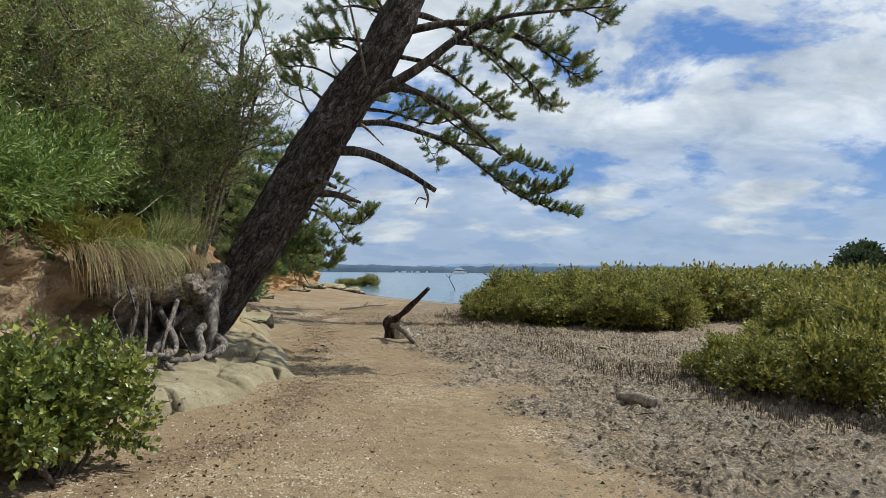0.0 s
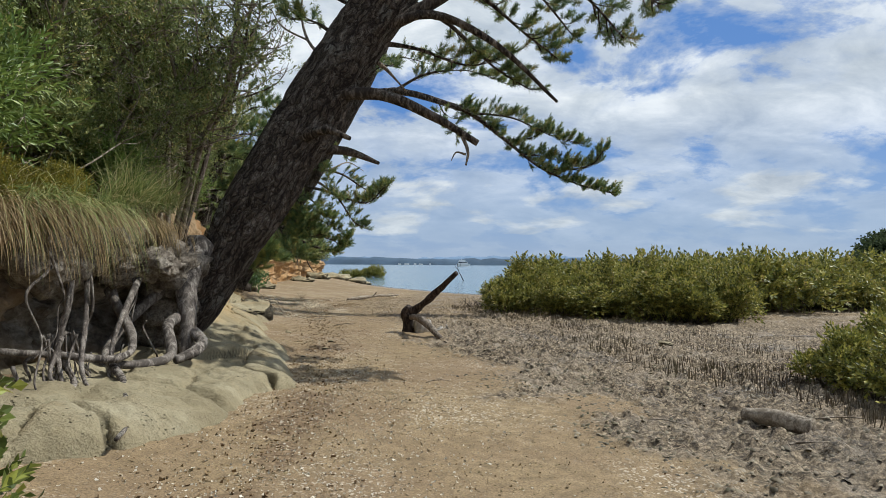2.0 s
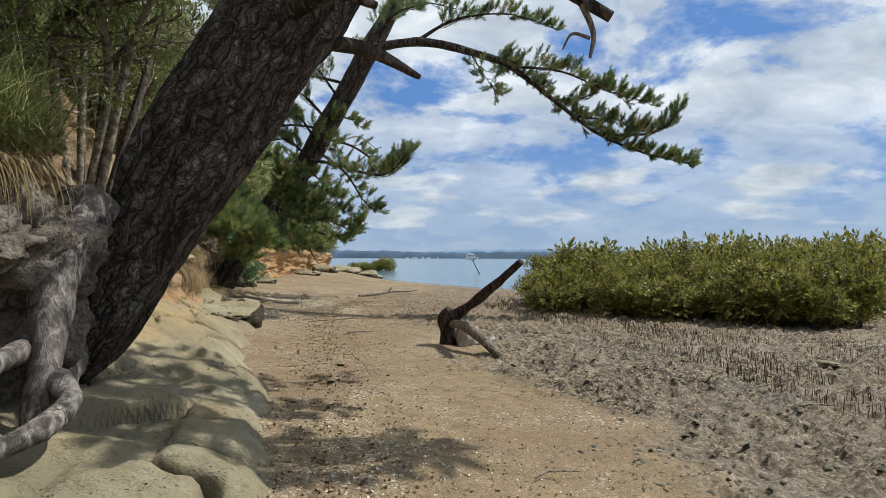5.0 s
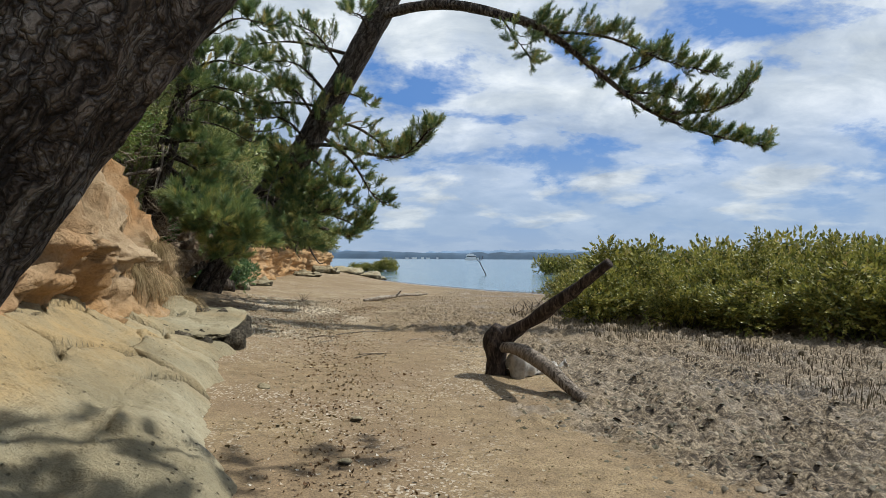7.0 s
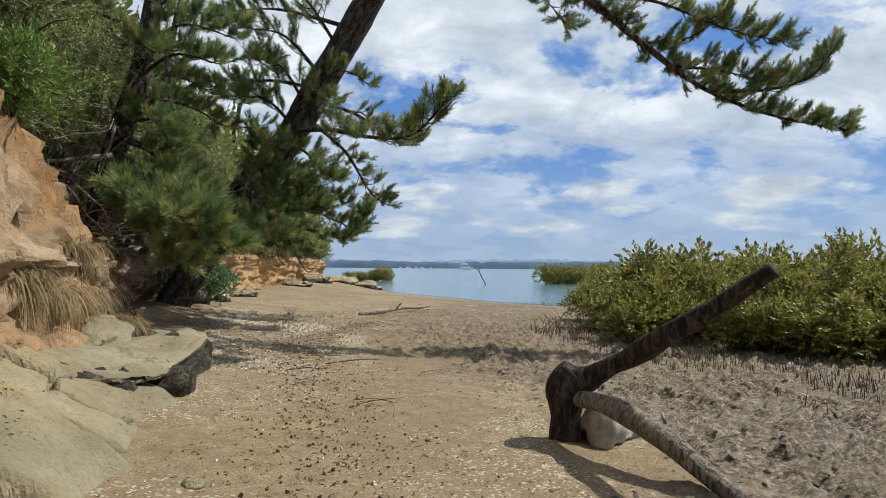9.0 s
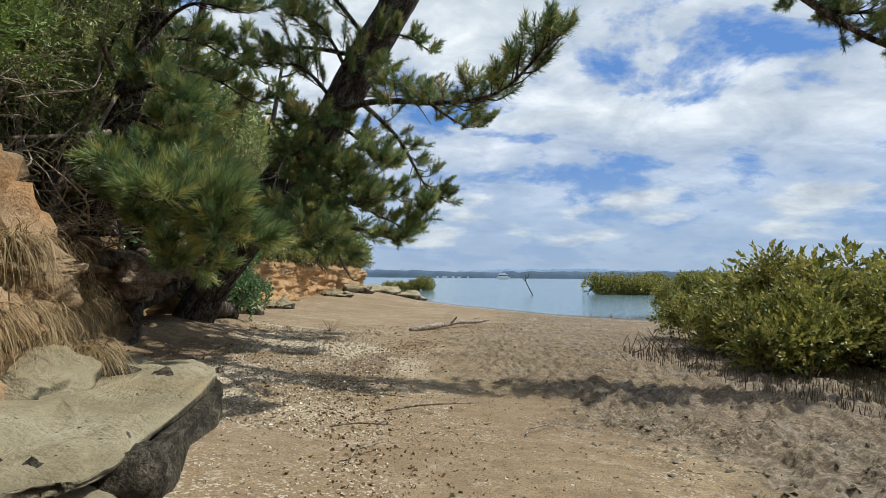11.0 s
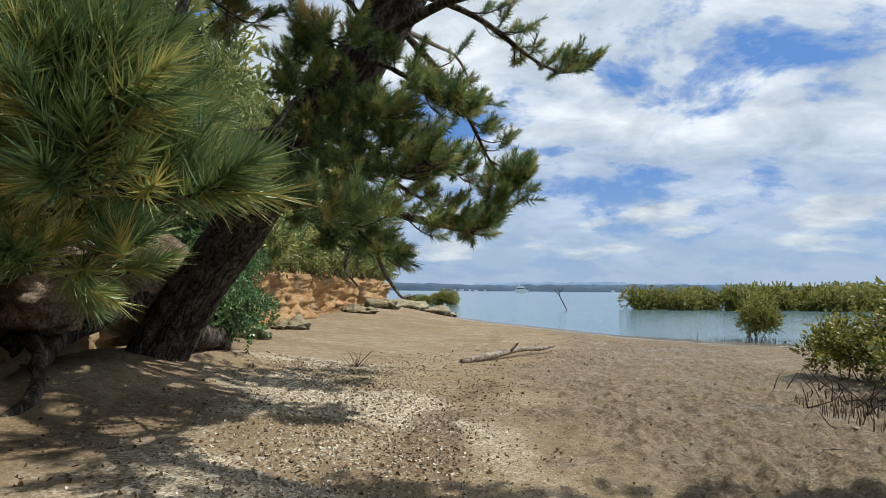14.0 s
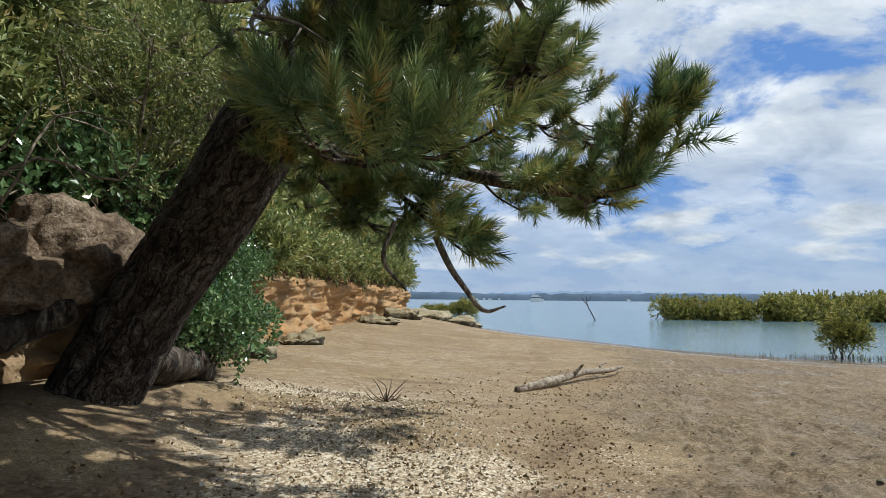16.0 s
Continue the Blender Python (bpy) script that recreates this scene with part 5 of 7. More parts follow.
# darker pine on the slope, with a long bough hanging over the path
C_TRUNK = [(-9.45, 25.0, 1.6), (-9.4, 25.0, 2.6), (-9.35, 25.3, 3.6), (-9.1, 25.6, 5.0), (-8.9, 25.8, 6.8), (-8.7, 26.0, 9.5), (-8.6, 26.0, 11.5)]
C_BOUGHS = [
    ([(-9.3, 25.1, 3.4), (-8.4, 24.2, 2.9), (-7.3, 23.2, 2.1), (-6.5, 22.5, 1.6), (-6.0, 22.0, 1.35)], 0.06, dict(length=5, bare=0.25, every=0.08, rise=0.25, twig=(0.3, 0.8))),
    ([(-8.4, 24.2, 2.8), (-7.6, 23.0, 2.2), (-6.9, 22.2, 1.85), (-6.3, 21.7, 1.65)], 0.045, dict(length=4, bare=0.15, every=0.065, twig=(0.3, 0.8), rise=0.25)),
    ([(-8.6, 24.3, 2.7), (-7.9, 23.6, 1.9), (-7.2, 23.0, 1.4), (-6.7, 22.6, 1.1)], 0.045, dict(length=4, bare=0.15, every=0.085, rise=0.25, twig=(0.3, 0.7))),
    ([(-9.1, 25.6, 5.0), (-8.0, 24.8, 5.2), (-7.0, 24.4, 4.9)], 0.05, dict(length=3, bare=0.2, every=0.14)),
    ([(-9.2, 25.1, 3.6), (-8.3, 24.7, 3.2), (-7.5, 24.3, 2.6), (-7.0, 24.0, 2.2)], 0.05, dict(length=3, bare=0.2, every=0.085, rise=0.25, twig=(0.3, 0.7))),
    ([(-9.2, 25.1, 3.9), (-8.2, 24.4, 3.8), (-7.4, 24.0, 3.3)], 0.05, dict(length=3, bare=0.25, every=0.09, rise=0.25, twig=(0.3, 0.7))),
    ([(-8.9, 24.7, 3.2), (-8.2, 23.9, 2.4), (-7.7, 23.3, 1.9)], 0.045, dict(length=3, bare=0.2, every=0.085, rise=0.25, twig=(0.3, 0.7))),
    ([(-9.0, 25.7, 5.8), (-8.0, 25.3, 6.0), (-7.0, 25.2, 5.7)], 0.05, dict(length=3, bare=0.2, every=0.15)),
    ([(-8.9, 25.8, 6.5), (-7.6, 25.0, 6.9), (-6.6, 24.4, 6.6)], 0.05, dict(length=3, bare=0.2, every=0.16)),
    ([(-9.0, 25.7, 6.0), (-10.2, 24.6, 6.2), (-11.0, 23.8, 6.0)], 0.05, dict(length=3, bare=0.2, every=0.1)),
    ([(-8.8, 25.9, 8.0), (-8.2, 24.7, 8.6), (-7.7, 23.8, 8.6)], 0.05, dict(length=3, bare=0.2, every=0.12)),
    ([(-8.7, 26.0, 9.5), (-9.6, 25.2, 10.2), (-10.2, 24.6, 10.2)], 0.05, dict(length=2, bare=0.2, every=0.12)),
    ([(-8.6, 26.0, 11.0), (-8.2, 26.2, 12.0), (-8.0, 26.4, 12.8)], 0.05, dict(length=2, bare=0.1, every=0.12)),
    ([(-9.25, 25.2, 3.7), (-8.4, 25.3, 3.3), (-7.9, 25.3, 2.9), (-7.5, 25.4, 2.65)], 0.045, dict(length=3, bare=0.35, every=0.11, twig=(0.25, 0.5))),
    ([(-9.1, 25.6, 5.0), (-8.7, 26.5, 5.3), (-8.1, 27.3, 5.1)], 0.045, dict(length=3, bare=0.25, every=0.11, twig=(0.25, 0.55))),
    ([(-9.15, 25.5, 4.6), (-8.4, 26.4, 4.6), (-7.8, 27.0, 4.3)], 0.045, dict(length=3, bare=0.25, every=0.11, twig=(0.25, 0.55))),
]
for q in range(4):
    t_ = 0.54 + 0.1 * q
    o_ = curve(C_TRUNK, 60)[int(t_ * 59)]
    az = radians(-60 + (q * 53) % 150)
    ln_ = 2.8 - 1.2 * t_
    d_ = np.array([math.cos(az), math.sin(az), 0.0])
    C_BOUGHS.append(([tuple(o_), tuple(o_ + d_ * ln_ * 0.5 + np.array([0, 0, 0.1])), tuple(o_ + d_ * ln_ + np.array([0, 0, -0.3]))], 0.045, dict(length=3, bare=0.3, every=0.16)))
C_DEADS = [
    ([(-9.2, 24.8, 3.2), (-9.8, 23.8, 2.9), (-10.2, 22.8, 2.7)], [0.05, 0.035, 0.015]),
    ([(-9.2, 24.8, 4.2), (-9.0, 23.9, 4.6), (-9.2, 23.2, 4.4)], [0.04, 0.025, 0.01]),
    ([(-9.2, 24.9, 3.8), (-8.8, 24.0, 3.2), (-8.7, 23.4, 2.4)], [0.035, 0.025, 0.01]),
]
pine("dark upright pine on the slope with a long hanging bough", C_TRUNK, [0.3, 0.25, 0.23, 0.21, 0.18, 0.13, 0.06], C_BOUGHS, C_DEADS, TUFT_NEAR, 1.25, (), 24, 70)


# ---- bushes ----
def bush(name, label, category, size, lobes, sprigs, tmpl, leaf, stems, scale=1.0, lift=0.3, lobe_r=(0.16, 0.42), flat=0.75, skirt=0.0):
    """A bush at the origin: bent stems, and sprigs on the skin of uneven lobes."""
    b = thing(name, label, category)
    c = RNG.normal(size=(lobes, 3))
    c = unit(c) * RNG.uniform(0.25, 0.8, (lobes, 1)) * np.array(size) * np.array([1, 1, flat])
    c[:, 2] = np.abs(c[:, 2]) * RNG.uniform(0.7, 1.2, lobes) + lift * size[2]
    r = RNG.uniform(*lobe_r, lobes) * min(size[0], size[1], size[2] * 1.1)
    pick = RNG.integers(0, lobes, sprigs)
    d = unit(RNG.normal(size=(sprigs, 3)) + np.array([0, 0, 0.25]))
    rad = r[pick] * np.where(RNG.random(sprigs) < 0.8, RNG.uniform(0.8, 1.08, sprigs), RNG.uniform(0.4, 0.8, sprigs)) * (1 + 0.25 * fbm(c[pick] + d * 2, 1.7, 2))
    at = c[pick] + d * rad[:, None]
    keep = at[:, 2] > np.maximum(0.03, skirt * size[2] * RNG.uniform(0.6, 1.5, sprigs))
    at, d, sprigs = at[keep], d[keep], int(keep.sum())
    way = d + np.array([0, 0, 0.5]) + 0.5 * RNG.normal(size=d.shape)
    foliage("crown", tmpl, at, way, scale * RNG.uniform(0.7, 1.25, sprigs), leaf, b)
    for k in range(stems):
        e = c[k % lobes]
        s0 = np.array([e[0] * 0.25, e[1] * 0.25, -0.12]) + np.append(RNG.normal(size=2) * 0.12 * size[0], 0)
        m = (s0 + e) / 2 + RNG.normal(size=3) * 0.08
        limb("stem", [tube([s0, m, e], [0.022, 0.016, 0.008], 5, 7, 0.1)], STEMWOOD, b)
    return b


def far_copy(ob, x, y, z, turn, s=1.0, sz=None):
    m = Matrix.Translation((x, y, z)) @ Matrix.Rotation(radians(turn), 4, "Z") @ Matrix.Diagonal((s, s, sz or s, 1))
    return copy_thing(ob, m)


MANGROVE_SPRIG = sprig(8, 0.075, 0.021, 0.18)
MANGS = [bush("mangrove_bush", "low olive-green mangrove bush standing in mud", "bush", (1.25, 1.25, 1.75), 30, 1750, MANGROVE_SPRIG, MANGROVE, 16, 1.3, 0.22, (0.12, 0.32), skirt=0.07) for _ in range(5)]
MANG_FAR = [bush("mangrove_bush", "low olive-green mangrove bush standing in mud", "bush", (1.25, 1.25, 1.75), 24, 520, sprig(8, 0.1, 0.026, 0.26), MANGROVE, 4, 1.35, 0.3, (0.14, 0.36)) for _ in range(2)]
first_far = [True, True]
MANG_AT = []
# the long stand beside the mud flat
for gxx in np.arange(2.2, 24, 1.35):
    for row in range(5):
        front = np.interp(gxx, (1.0, 2.5, 5.0, 8.4, 8.9, 9.4, 14, 24), (27.2, 25.6, 23.8, 22.0, 22.0, 26.0, 27.5, 31.0))
        yy_ = front + 0.8 + row * 1.7 + RNG.uniform(-0.7, 0.5)
        if (row >= 3 and gxx > 12) or yy_ > (33.2 if gxx < 9 else 37):
            continue
        MANG_AT.append((gxx + RNG.uniform(-0.35, 0.35), yy_, RNG.uniform(0.72, 1.18) * (0.8 if gxx < 3.4 else 1.12)))
# the lower bushes close by
for x_, y_, s_ in ((5.6, 10.9, 0.66), (6.2, 9.6, 0.7), (5.5, 12.2, 0.6), (6.6, 12.6, 0.78), (7.5, 11.2, 0.95), (7.7, 13.6, 0.85), (6.9, 8.2, 0.7), (8.5, 9.4, 1.0), (9.2, 12.4, 1.1), (8.9, 14.8, 0.9), (10.5, 15.5, 0.85), (11.2, 13.2, 0.85), (12.6, 16.5, 0.9), (14.5, 18.0, 0.95), (11.5, 18.5, 0.85), (16.5, 19.5, 1.0)):
    MANG_AT.append((x_, y_, s_))
first = True
for i, (x_, y_, s_) in enumerate(MANG_AT):
    z_ = ground_at(x_, y_)
    src = MANGS[i % 5]
    if x_ > 10.5 or y_ > np.interp(x_, (1.0, 2.5, 5.0, 8.4), (27.2, 25.6, 23.8, 22.0)) + 3.3:
        k_ = i % 2
        ob = MANG_FAR[k_] if first_far[k_] else copy_thing(MANG_FAR[k_], Matrix.Identity(4))
        first_far[k_] = False
        ob["group"] = "mangrove stand"
        ob.matrix_basis = Matrix.Translation((x_, y_, z_)) @ Matrix.Rotation(RNG.uniform(0, 6.28), 4, "Z") @ Matrix.Diagonal((s_ * 1.05, s_ * 1.05, s_ * RNG.uniform(0.85, 1.15), 1))
    elif not src.get("group"):
        src.matrix_basis = Matrix.Translation((x_, y_, z_)) @ Matrix.Rotation(i * 2.0, 4, "Z") @ Matrix.Diagonal((s_, s_, s_, 1))
        src["group"] = "mangrove stand"
    else:
        tw = copy_thing(src, Matrix.Translation((x_, y_, z_)))
        tw.matrix_basis = Matrix.Translation((x_, y_, z_)) @ Matrix.Rotation(RNG.uniform(0, 6.28), 4, "Z") @ Matrix.Diagonal((s_ * 1.05, s_ * 1.05, s_ * RNG.uniform(0.68, 1.22), 1))


def placed(ob, x, y, z, s, turn=None, sz=1.0):
    a = RNG.uniform(0, 6.28) if turn is None else turn
    ob.matrix_basis = Matrix.Translation((x, y, z)) @ Matrix.Rotation(a, 4, "Z") @ Matrix.Diagonal((s, s, s * sz, 1))
    return ob


# taller shoots that stand over the stand
for x_, y_, top in ((6.5, 24.1, 2.06), (5.2, 25.0, 1.75), (3.3, 26.6, 1.56), (8.6, 23.4, 1.9), (2.5, 29.0, 1.7)):
    sh = bush("mangrove_sapling", "slender mangrove shoot rising above the stand", "bush", (0.42, 0.42, (top + 0.6) * 1.05), 12, 300, MANGROVE_SPRIG, MANGROVE, 5, 1.1, 0.35, (0.3, 0.5), flat=0.8)
    placed(sh, x_, y_, ground_at(x_, y_), 1.0)

# twiggy seaward end of the stand
tw = thing("dead_mangrove_twigs", "tangle of bare grey mangrove twigs on mud", "twigs", at=(0.7, 29.6, ground_at(0.7, 29.6)))
for k in range(46):
    a, ln = RNG.uniform(0, 6.28), RNG.uniform(0.3, 0.75)
    o = np.array([RNG.normal() * 0.45, RNG.normal() * 1.0, -0.03])
    e = o + np.array([math.cos(a) * ln * 0.8, math.sin(a) * ln * 0.8, RNG.uniform(0.12, 0.5)])
    limb("twig", [tube([o, (o + e) / 2 + RNG.normal(size=3) * 0.06, e], [0.012, 0.009, 0.004], 4, 6)], STEMWOOD, tw)

# leafy bush in the foreground at the foot of the bank
lead = bush("green_bush", "bright green small-leaved bush beside the sand", "bush", (0.85, 0.8, 1.2), 62, 2600, sprig(9, 0.055, 0.018, 0.14), BUSH, 22, 1.1, 0.2, (0.09, 0.24))
placed(lead, -3.25, 4.95, -0.1, 1.08, 0.4)

# small lone mangrove at the water's edge
lone = bush("small_mangrove", "single little mangrove tree at the tide line", "tree", (0.95, 0.95, 1.1), 14, 900, MANGROVE_SPRIG, MANGROVE, 8, 1.2, 0.55)
placed(lone, 4.6, 43.5, WATER_Z - 0.02, 1.0)

# mangrove island and islet bushes in the water
FAR_SPRIG = sprig(8, 0.16, 0.05, 0.34)
isle = [bush("island_mangrove", "dense low mangrove crown standing in the water", "bush", (2.6, 2.6, 2.3), 20, 1100, FAR_SPRIG, MANGROVE, 5, 1.2, 0.15) for _ in range(2)]
ISLE = [(9.8 + 1.35 * k + RNG.uniform(-0.8, 0.8), 82 + RNG.uniform(-1.5, 5) + 0.12 * k * k * 0.12, RNG.uniform(0.8, 1.0) + min(0.012 * k, 0.25)) for k in range(52)]
for i, (x_, y_, s_) in enumerate(ISLE):
    ob = isle[i] if i < 2 else copy_thing(isle[i % 2], Matrix.Identity(4))
    placed(ob, x_, y_, WATER_Z - 0.05, s_)
    ob["group"] = "mangrove island"
for x_, y_, s_ in ((-13.6, 92, 0.5), (-15.0, 93, 0.5), (-12.4, 94, 0.55), (-10.9, 93, 0.75)):
    ob = placed(copy_thing(isle[0], Matrix.Identity(4)), x_, y_, WATER_Z - 0.05, s_)
    tagged(ob, "small round mangrove bush out in the water", "bush", "islet bushes")

# ---- scrub on the slope ----
SCRUBS = [
    bush("scrub_bush", "dark green fine-leaved scrub on the slope", "bush", (1.2, 1.2, 1.7), 40, 1700, sprig(11, 0.07, 0.012, 0.2), SCRUB, 14, 1.3, 0.3, (0.1, 0.3)),
    bush("scrub_bush", "dark green fine-leaved scrub on the slope", "bush", (1.0, 1.0, 2.3), 44, 1700, sprig(11, 0.075, 0.011, 0.22), SCRUB, 18, 1.3, 0.35, (0.1, 0.3)),
    bush("feathery_shrub", "bright feathery green shrub on the slope", "bush", (1.1, 1.1, 1.3), 30, 1300, sprig(16, 0.075, 0.009, 0.3), FERN, 10, 1.3, 0.3, (0.12, 0.32)),
    bush("gorse_bush", "yellow-green prickly gorse bush on the bank", "bush", (0.7, 0.7, 0.8), 14, 1500, sprig(14, 0.035, 0.005, 0.12), GORSE, 8, 1.1, 0.3),
    bush("glossy_shrub", "glossy dark green broad-leaved shrub under the pines", "bush", (0.8, 0.8, 1.1), 16, 1000, sprig(9, 0.06, 0.02, 0.16), COPROSMA, 8, 1.1, 0.25),
]
SCRUB_AT = [  # kind, x, y, size
    (3, -4.9, 8.2, 0.75), (2, -5.4, 6.6, 1.0), (2, -5.9, 8.0, 1.1), (0, -6.0, 5.2, 1.0), (0, -6.6, 9.2, 1.0), (1, -7.2, 7.4, 1.2), (0, -6.2, 10.9, 0.8), (1, -7.6, 13.6, 1.2), (2, -6.7, 12.4, 0.9), (0, -7.4, 15.4, 0.85), (1, -8.6, 10.0, 1.5), (1, -8.7, 12.6, 1.5), (0, -9.0, 15.6, 1.4), (1, -8.9, 5.0, 1.5), (1, -7.4, 3.4, 1.3), (0, -6.0, 3.0, 1.1), (1, -10.8, 9.0, 1.9), (1, -10.6, 13.6, 1.9), (1, -10.8, 17.4, 1.8), (0, -8.8, 18.2, 1.1), (3, -5.3, 9.9, 0.6), (3, -5.0, 9.5, 0.85),
    (2, -9.3, 19.8, 1.1), (0, -9.9, 20.9, 1.4), (0, -10.6, 22.6, 1.5), (1, -10.9, 24.4, 1.5), (1, -12.2, 21.0, 2.0), (1, -12.6, 25.0, 2.0), (0, -11.2, 26.4, 1.2), (4, -10.2, 30.0, 1.0), (4, -9.9, 30.9, 0.9), (4, -10.6, 31.4, 1.1), (4, -10.9, 28.6, 1.2), (0, -11.4, 28.0, 1.3), (0, -11.8, 30.8, 1.3), (1, -12.4, 32.5, 1.4), (0, -12.2, 34.5, 1.0), (4, -11.9, 36.0, 0.8), (0, -12.6, 37.5, 1.1), (1, -13.4, 35.0, 1.8), (1, -13.6, 39.0, 1.6), (0, -12.7, 40.5, 1.0), (1, -13.4, 43.0, 1.5), (0, -12.9, 45.5, 1.1), (1, -13.8, 48.0, 1.6), (0, -13.0, 50.5, 1.2), (1, -13.6, 53.0, 1.5), (0, -12.7, 55.0, 1.1), (0, -12.5, 57.5, 1.1), (1, -13.4, 58.5, 1.4), (1, -15.0, 41.0, 2.2), (1, -15.2, 46.0, 2.2), (1, -15.5, 51.0, 2.2), (1, -15.0, 56.0, 2.1), (1, -14.2, 30.0, 2.2), (1, -14.8, 35.5, 2.3), (0, -14.0, 60.0, 1.4),
]
SCRUBS.append(bush("kanuka_tree", "tall fine-leaved grey-green scrub tree on the slope", "tree", (1.5, 1.5, 3.4), 80, 3200, sprig(11, 0.08, 0.013, 0.24), SCRUB, 26, 1.35, 0.4, (0.07, 0.24)))
SCRUB_AT += [(5, -7.9, 9.6, 1.2), (5, -7.2, 6.4, 1.15), (5, -8.4, 14.6, 1.2), (5, -9.0, 17.0, 1.2), (5, -10.0, 19.4, 1.35), (5, -11.6, 24.4, 1.5), (5, -9.8, 12.2, 1.6), (5, -9.6, 7.6, 1.6), (5, -11.0, 15.6, 1.7), (5, -8.2, 3.6, 1.4), (5, -11.8, 27.6, 1.5), (2, -6.2, 9.0, 1.2), (3, -5.6, 8.8, 0.8), (5, -11.0, 31.6, 1.35), (5, -11.8, 34.0, 1.5), (4, -10.9, 29.0, 1.7), (5, -8.3, 17.2, 1.3), (2, -5.9, 11.9, 0.8), (2, -8.6, 20.8, 0.9), (1, -6.0, 7.4, 0.9)]
LIGHT = {
    0: bush("scrub_bush", "dark green fine-leaved scrub high on the slope", "bush", (1.2, 1.2, 1.7), 30, 420, sprig(9, 0.15, 0.028, 0.4), SCRUB, 5, 1.4, 0.3, (0.12, 0.32)),
    1: bush("scrub_bush", "dark green fine-leaved scrub high on the slope", "bush", (1.0, 1.0, 2.3), 34, 420, sprig(9, 0.15, 0.026, 0.4), SCRUB, 6, 1.4, 0.35, (0.12, 0.32)),
    5: bush("kanuka_tree", "tall fine-leaved grey-green scrub tree on the slope", "tree", (1.5, 1.5, 3.4), 60, 800, sprig(9, 0.16, 0.03, 0.45), SCRUB, 10, 1.4, 0.4, (0.08, 0.26)),
}
used = set()
for k_, x_, y_, s_ in SCRUB_AT:
    src = SCRUBS[k_]
    if k_ in LIGHT and (y_ > 33 or (x_ < -9.4 and y_ < 18) or x_ < -12.4):
        src, k_ = LIGHT[k_], k_ + 10
    ob = src if k_ not in used else copy_thing(src, Matrix.Identity(4))
    used.add(k_)
    placed(ob, x_, y_, slope_z(x_, y_) - 0.08, s_)

for x_, y_, z_, s_ in ((-9.5, 30.0, 0.0, 1.15), (-9.9, 31.0, 0.1, 1.1), (-10.3, 32.2, 0.2, 1.0), (-10.4, 30.2, 1.0, 1.1), (-10.9, 33.4, 0.9, 1.0), (-11.2, 35.0, 1.2, 1.0)):
    placed(copy_thing(SCRUBS[4], Matrix.Identity(4)), x_, y_, z_, s_)
for x_, y_, z_, s_ in ((-11.4, 36.6, 1.5, 0.8), (-11.6, 39.0, 1.7, 0.8), (-11.9, 41.5, 1.7, 0.8), (-12.1, 44.0, 1.7, 0.8), (-12.1, 47.0, 1.7, 0.9), (-12.0, 50.0, 1.7, 0.8), (-11.9, 53.0, 1.7, 0.8), (-11.8, 56.0, 1.7, 0.8), (-12.2, 58.8, 1.5, 0.8)):
    placed(copy_thing(LIGHT[0], Matrix.Identity(4)), x_, y_, z_, s_)

# pines standing behind, on the headland
HB = []
for px, py, ph, lean_ in ((-13.2, 33.5, 8.5, 1.6), (-13.5, 42.0, 8.0, 1.2), (-13.2, 49.5, 7.0, 1.0)):
    z0 = slope_z(px, py) - 0.2
    trunk = [(px, py, z0), (px + 0.3 * lean_, py, z0 + ph * 0.35), (px + 0.7 * lean_, py, z0 + ph * 0.7), (px + lean_, py, z0 + ph)]
    bs = []
    for q in range(15):
        t = 0.2 + 0.78 * q / 14
        o = curve(trunk, 50)[int(t * 49)]
        a = q * 2.4
        ln = 2.6 * (1.1 - 0.75 * t)
        d = np.array([math.cos(a), math.sin(a), 0])
        bs.append(([tuple(o), tuple(o + d * ln * 0.5 + np.array([0, 0, 0.1])), tuple(o + d * ln + np.array([0, 0, 0.35]))], 0.05, dict(length=3, bare=0.2, every=0.16)))
    pine("pine on the headland above the clay cliff", trunk, [0.22, 0.18, 0.12, 0.05], bs, [], TUFT_FAR, 1.7, (), 12, 24)

# sapling with a bare pale stem
sap = thing("sapling", "thin pale bare-stemmed sapling on the slope", "tree", at=(-8.7, 21.3, slope_z(-8.7, 21.3) - 0.1))
limb("trunk", [tube([(0, 0, 0), (0.02, 0.05, 0.9), (0.12, 0.1, 1.8), (0.2, 0.2, 3.2)], [0.075, 0.065, 0.055, 0.03], 10, 24, 0.1, 6)], STEMWOOD, sap)
for k in range(9):
    o = np.array([0.05 + 0.015 * k, 0.1, 0.8 + 0.26 * k])
    a = k * 2.1
    e = o + np.array([math.cos(a) * 0.7, math.sin(a) * 0.6, 0.35])
    limb("branch", [tube([o, (o + e) / 2 + np.array([0, 0, 0.1]), e], [0.02, 0.013, 0.006], 5, 7)], STEMWOOD, sap)


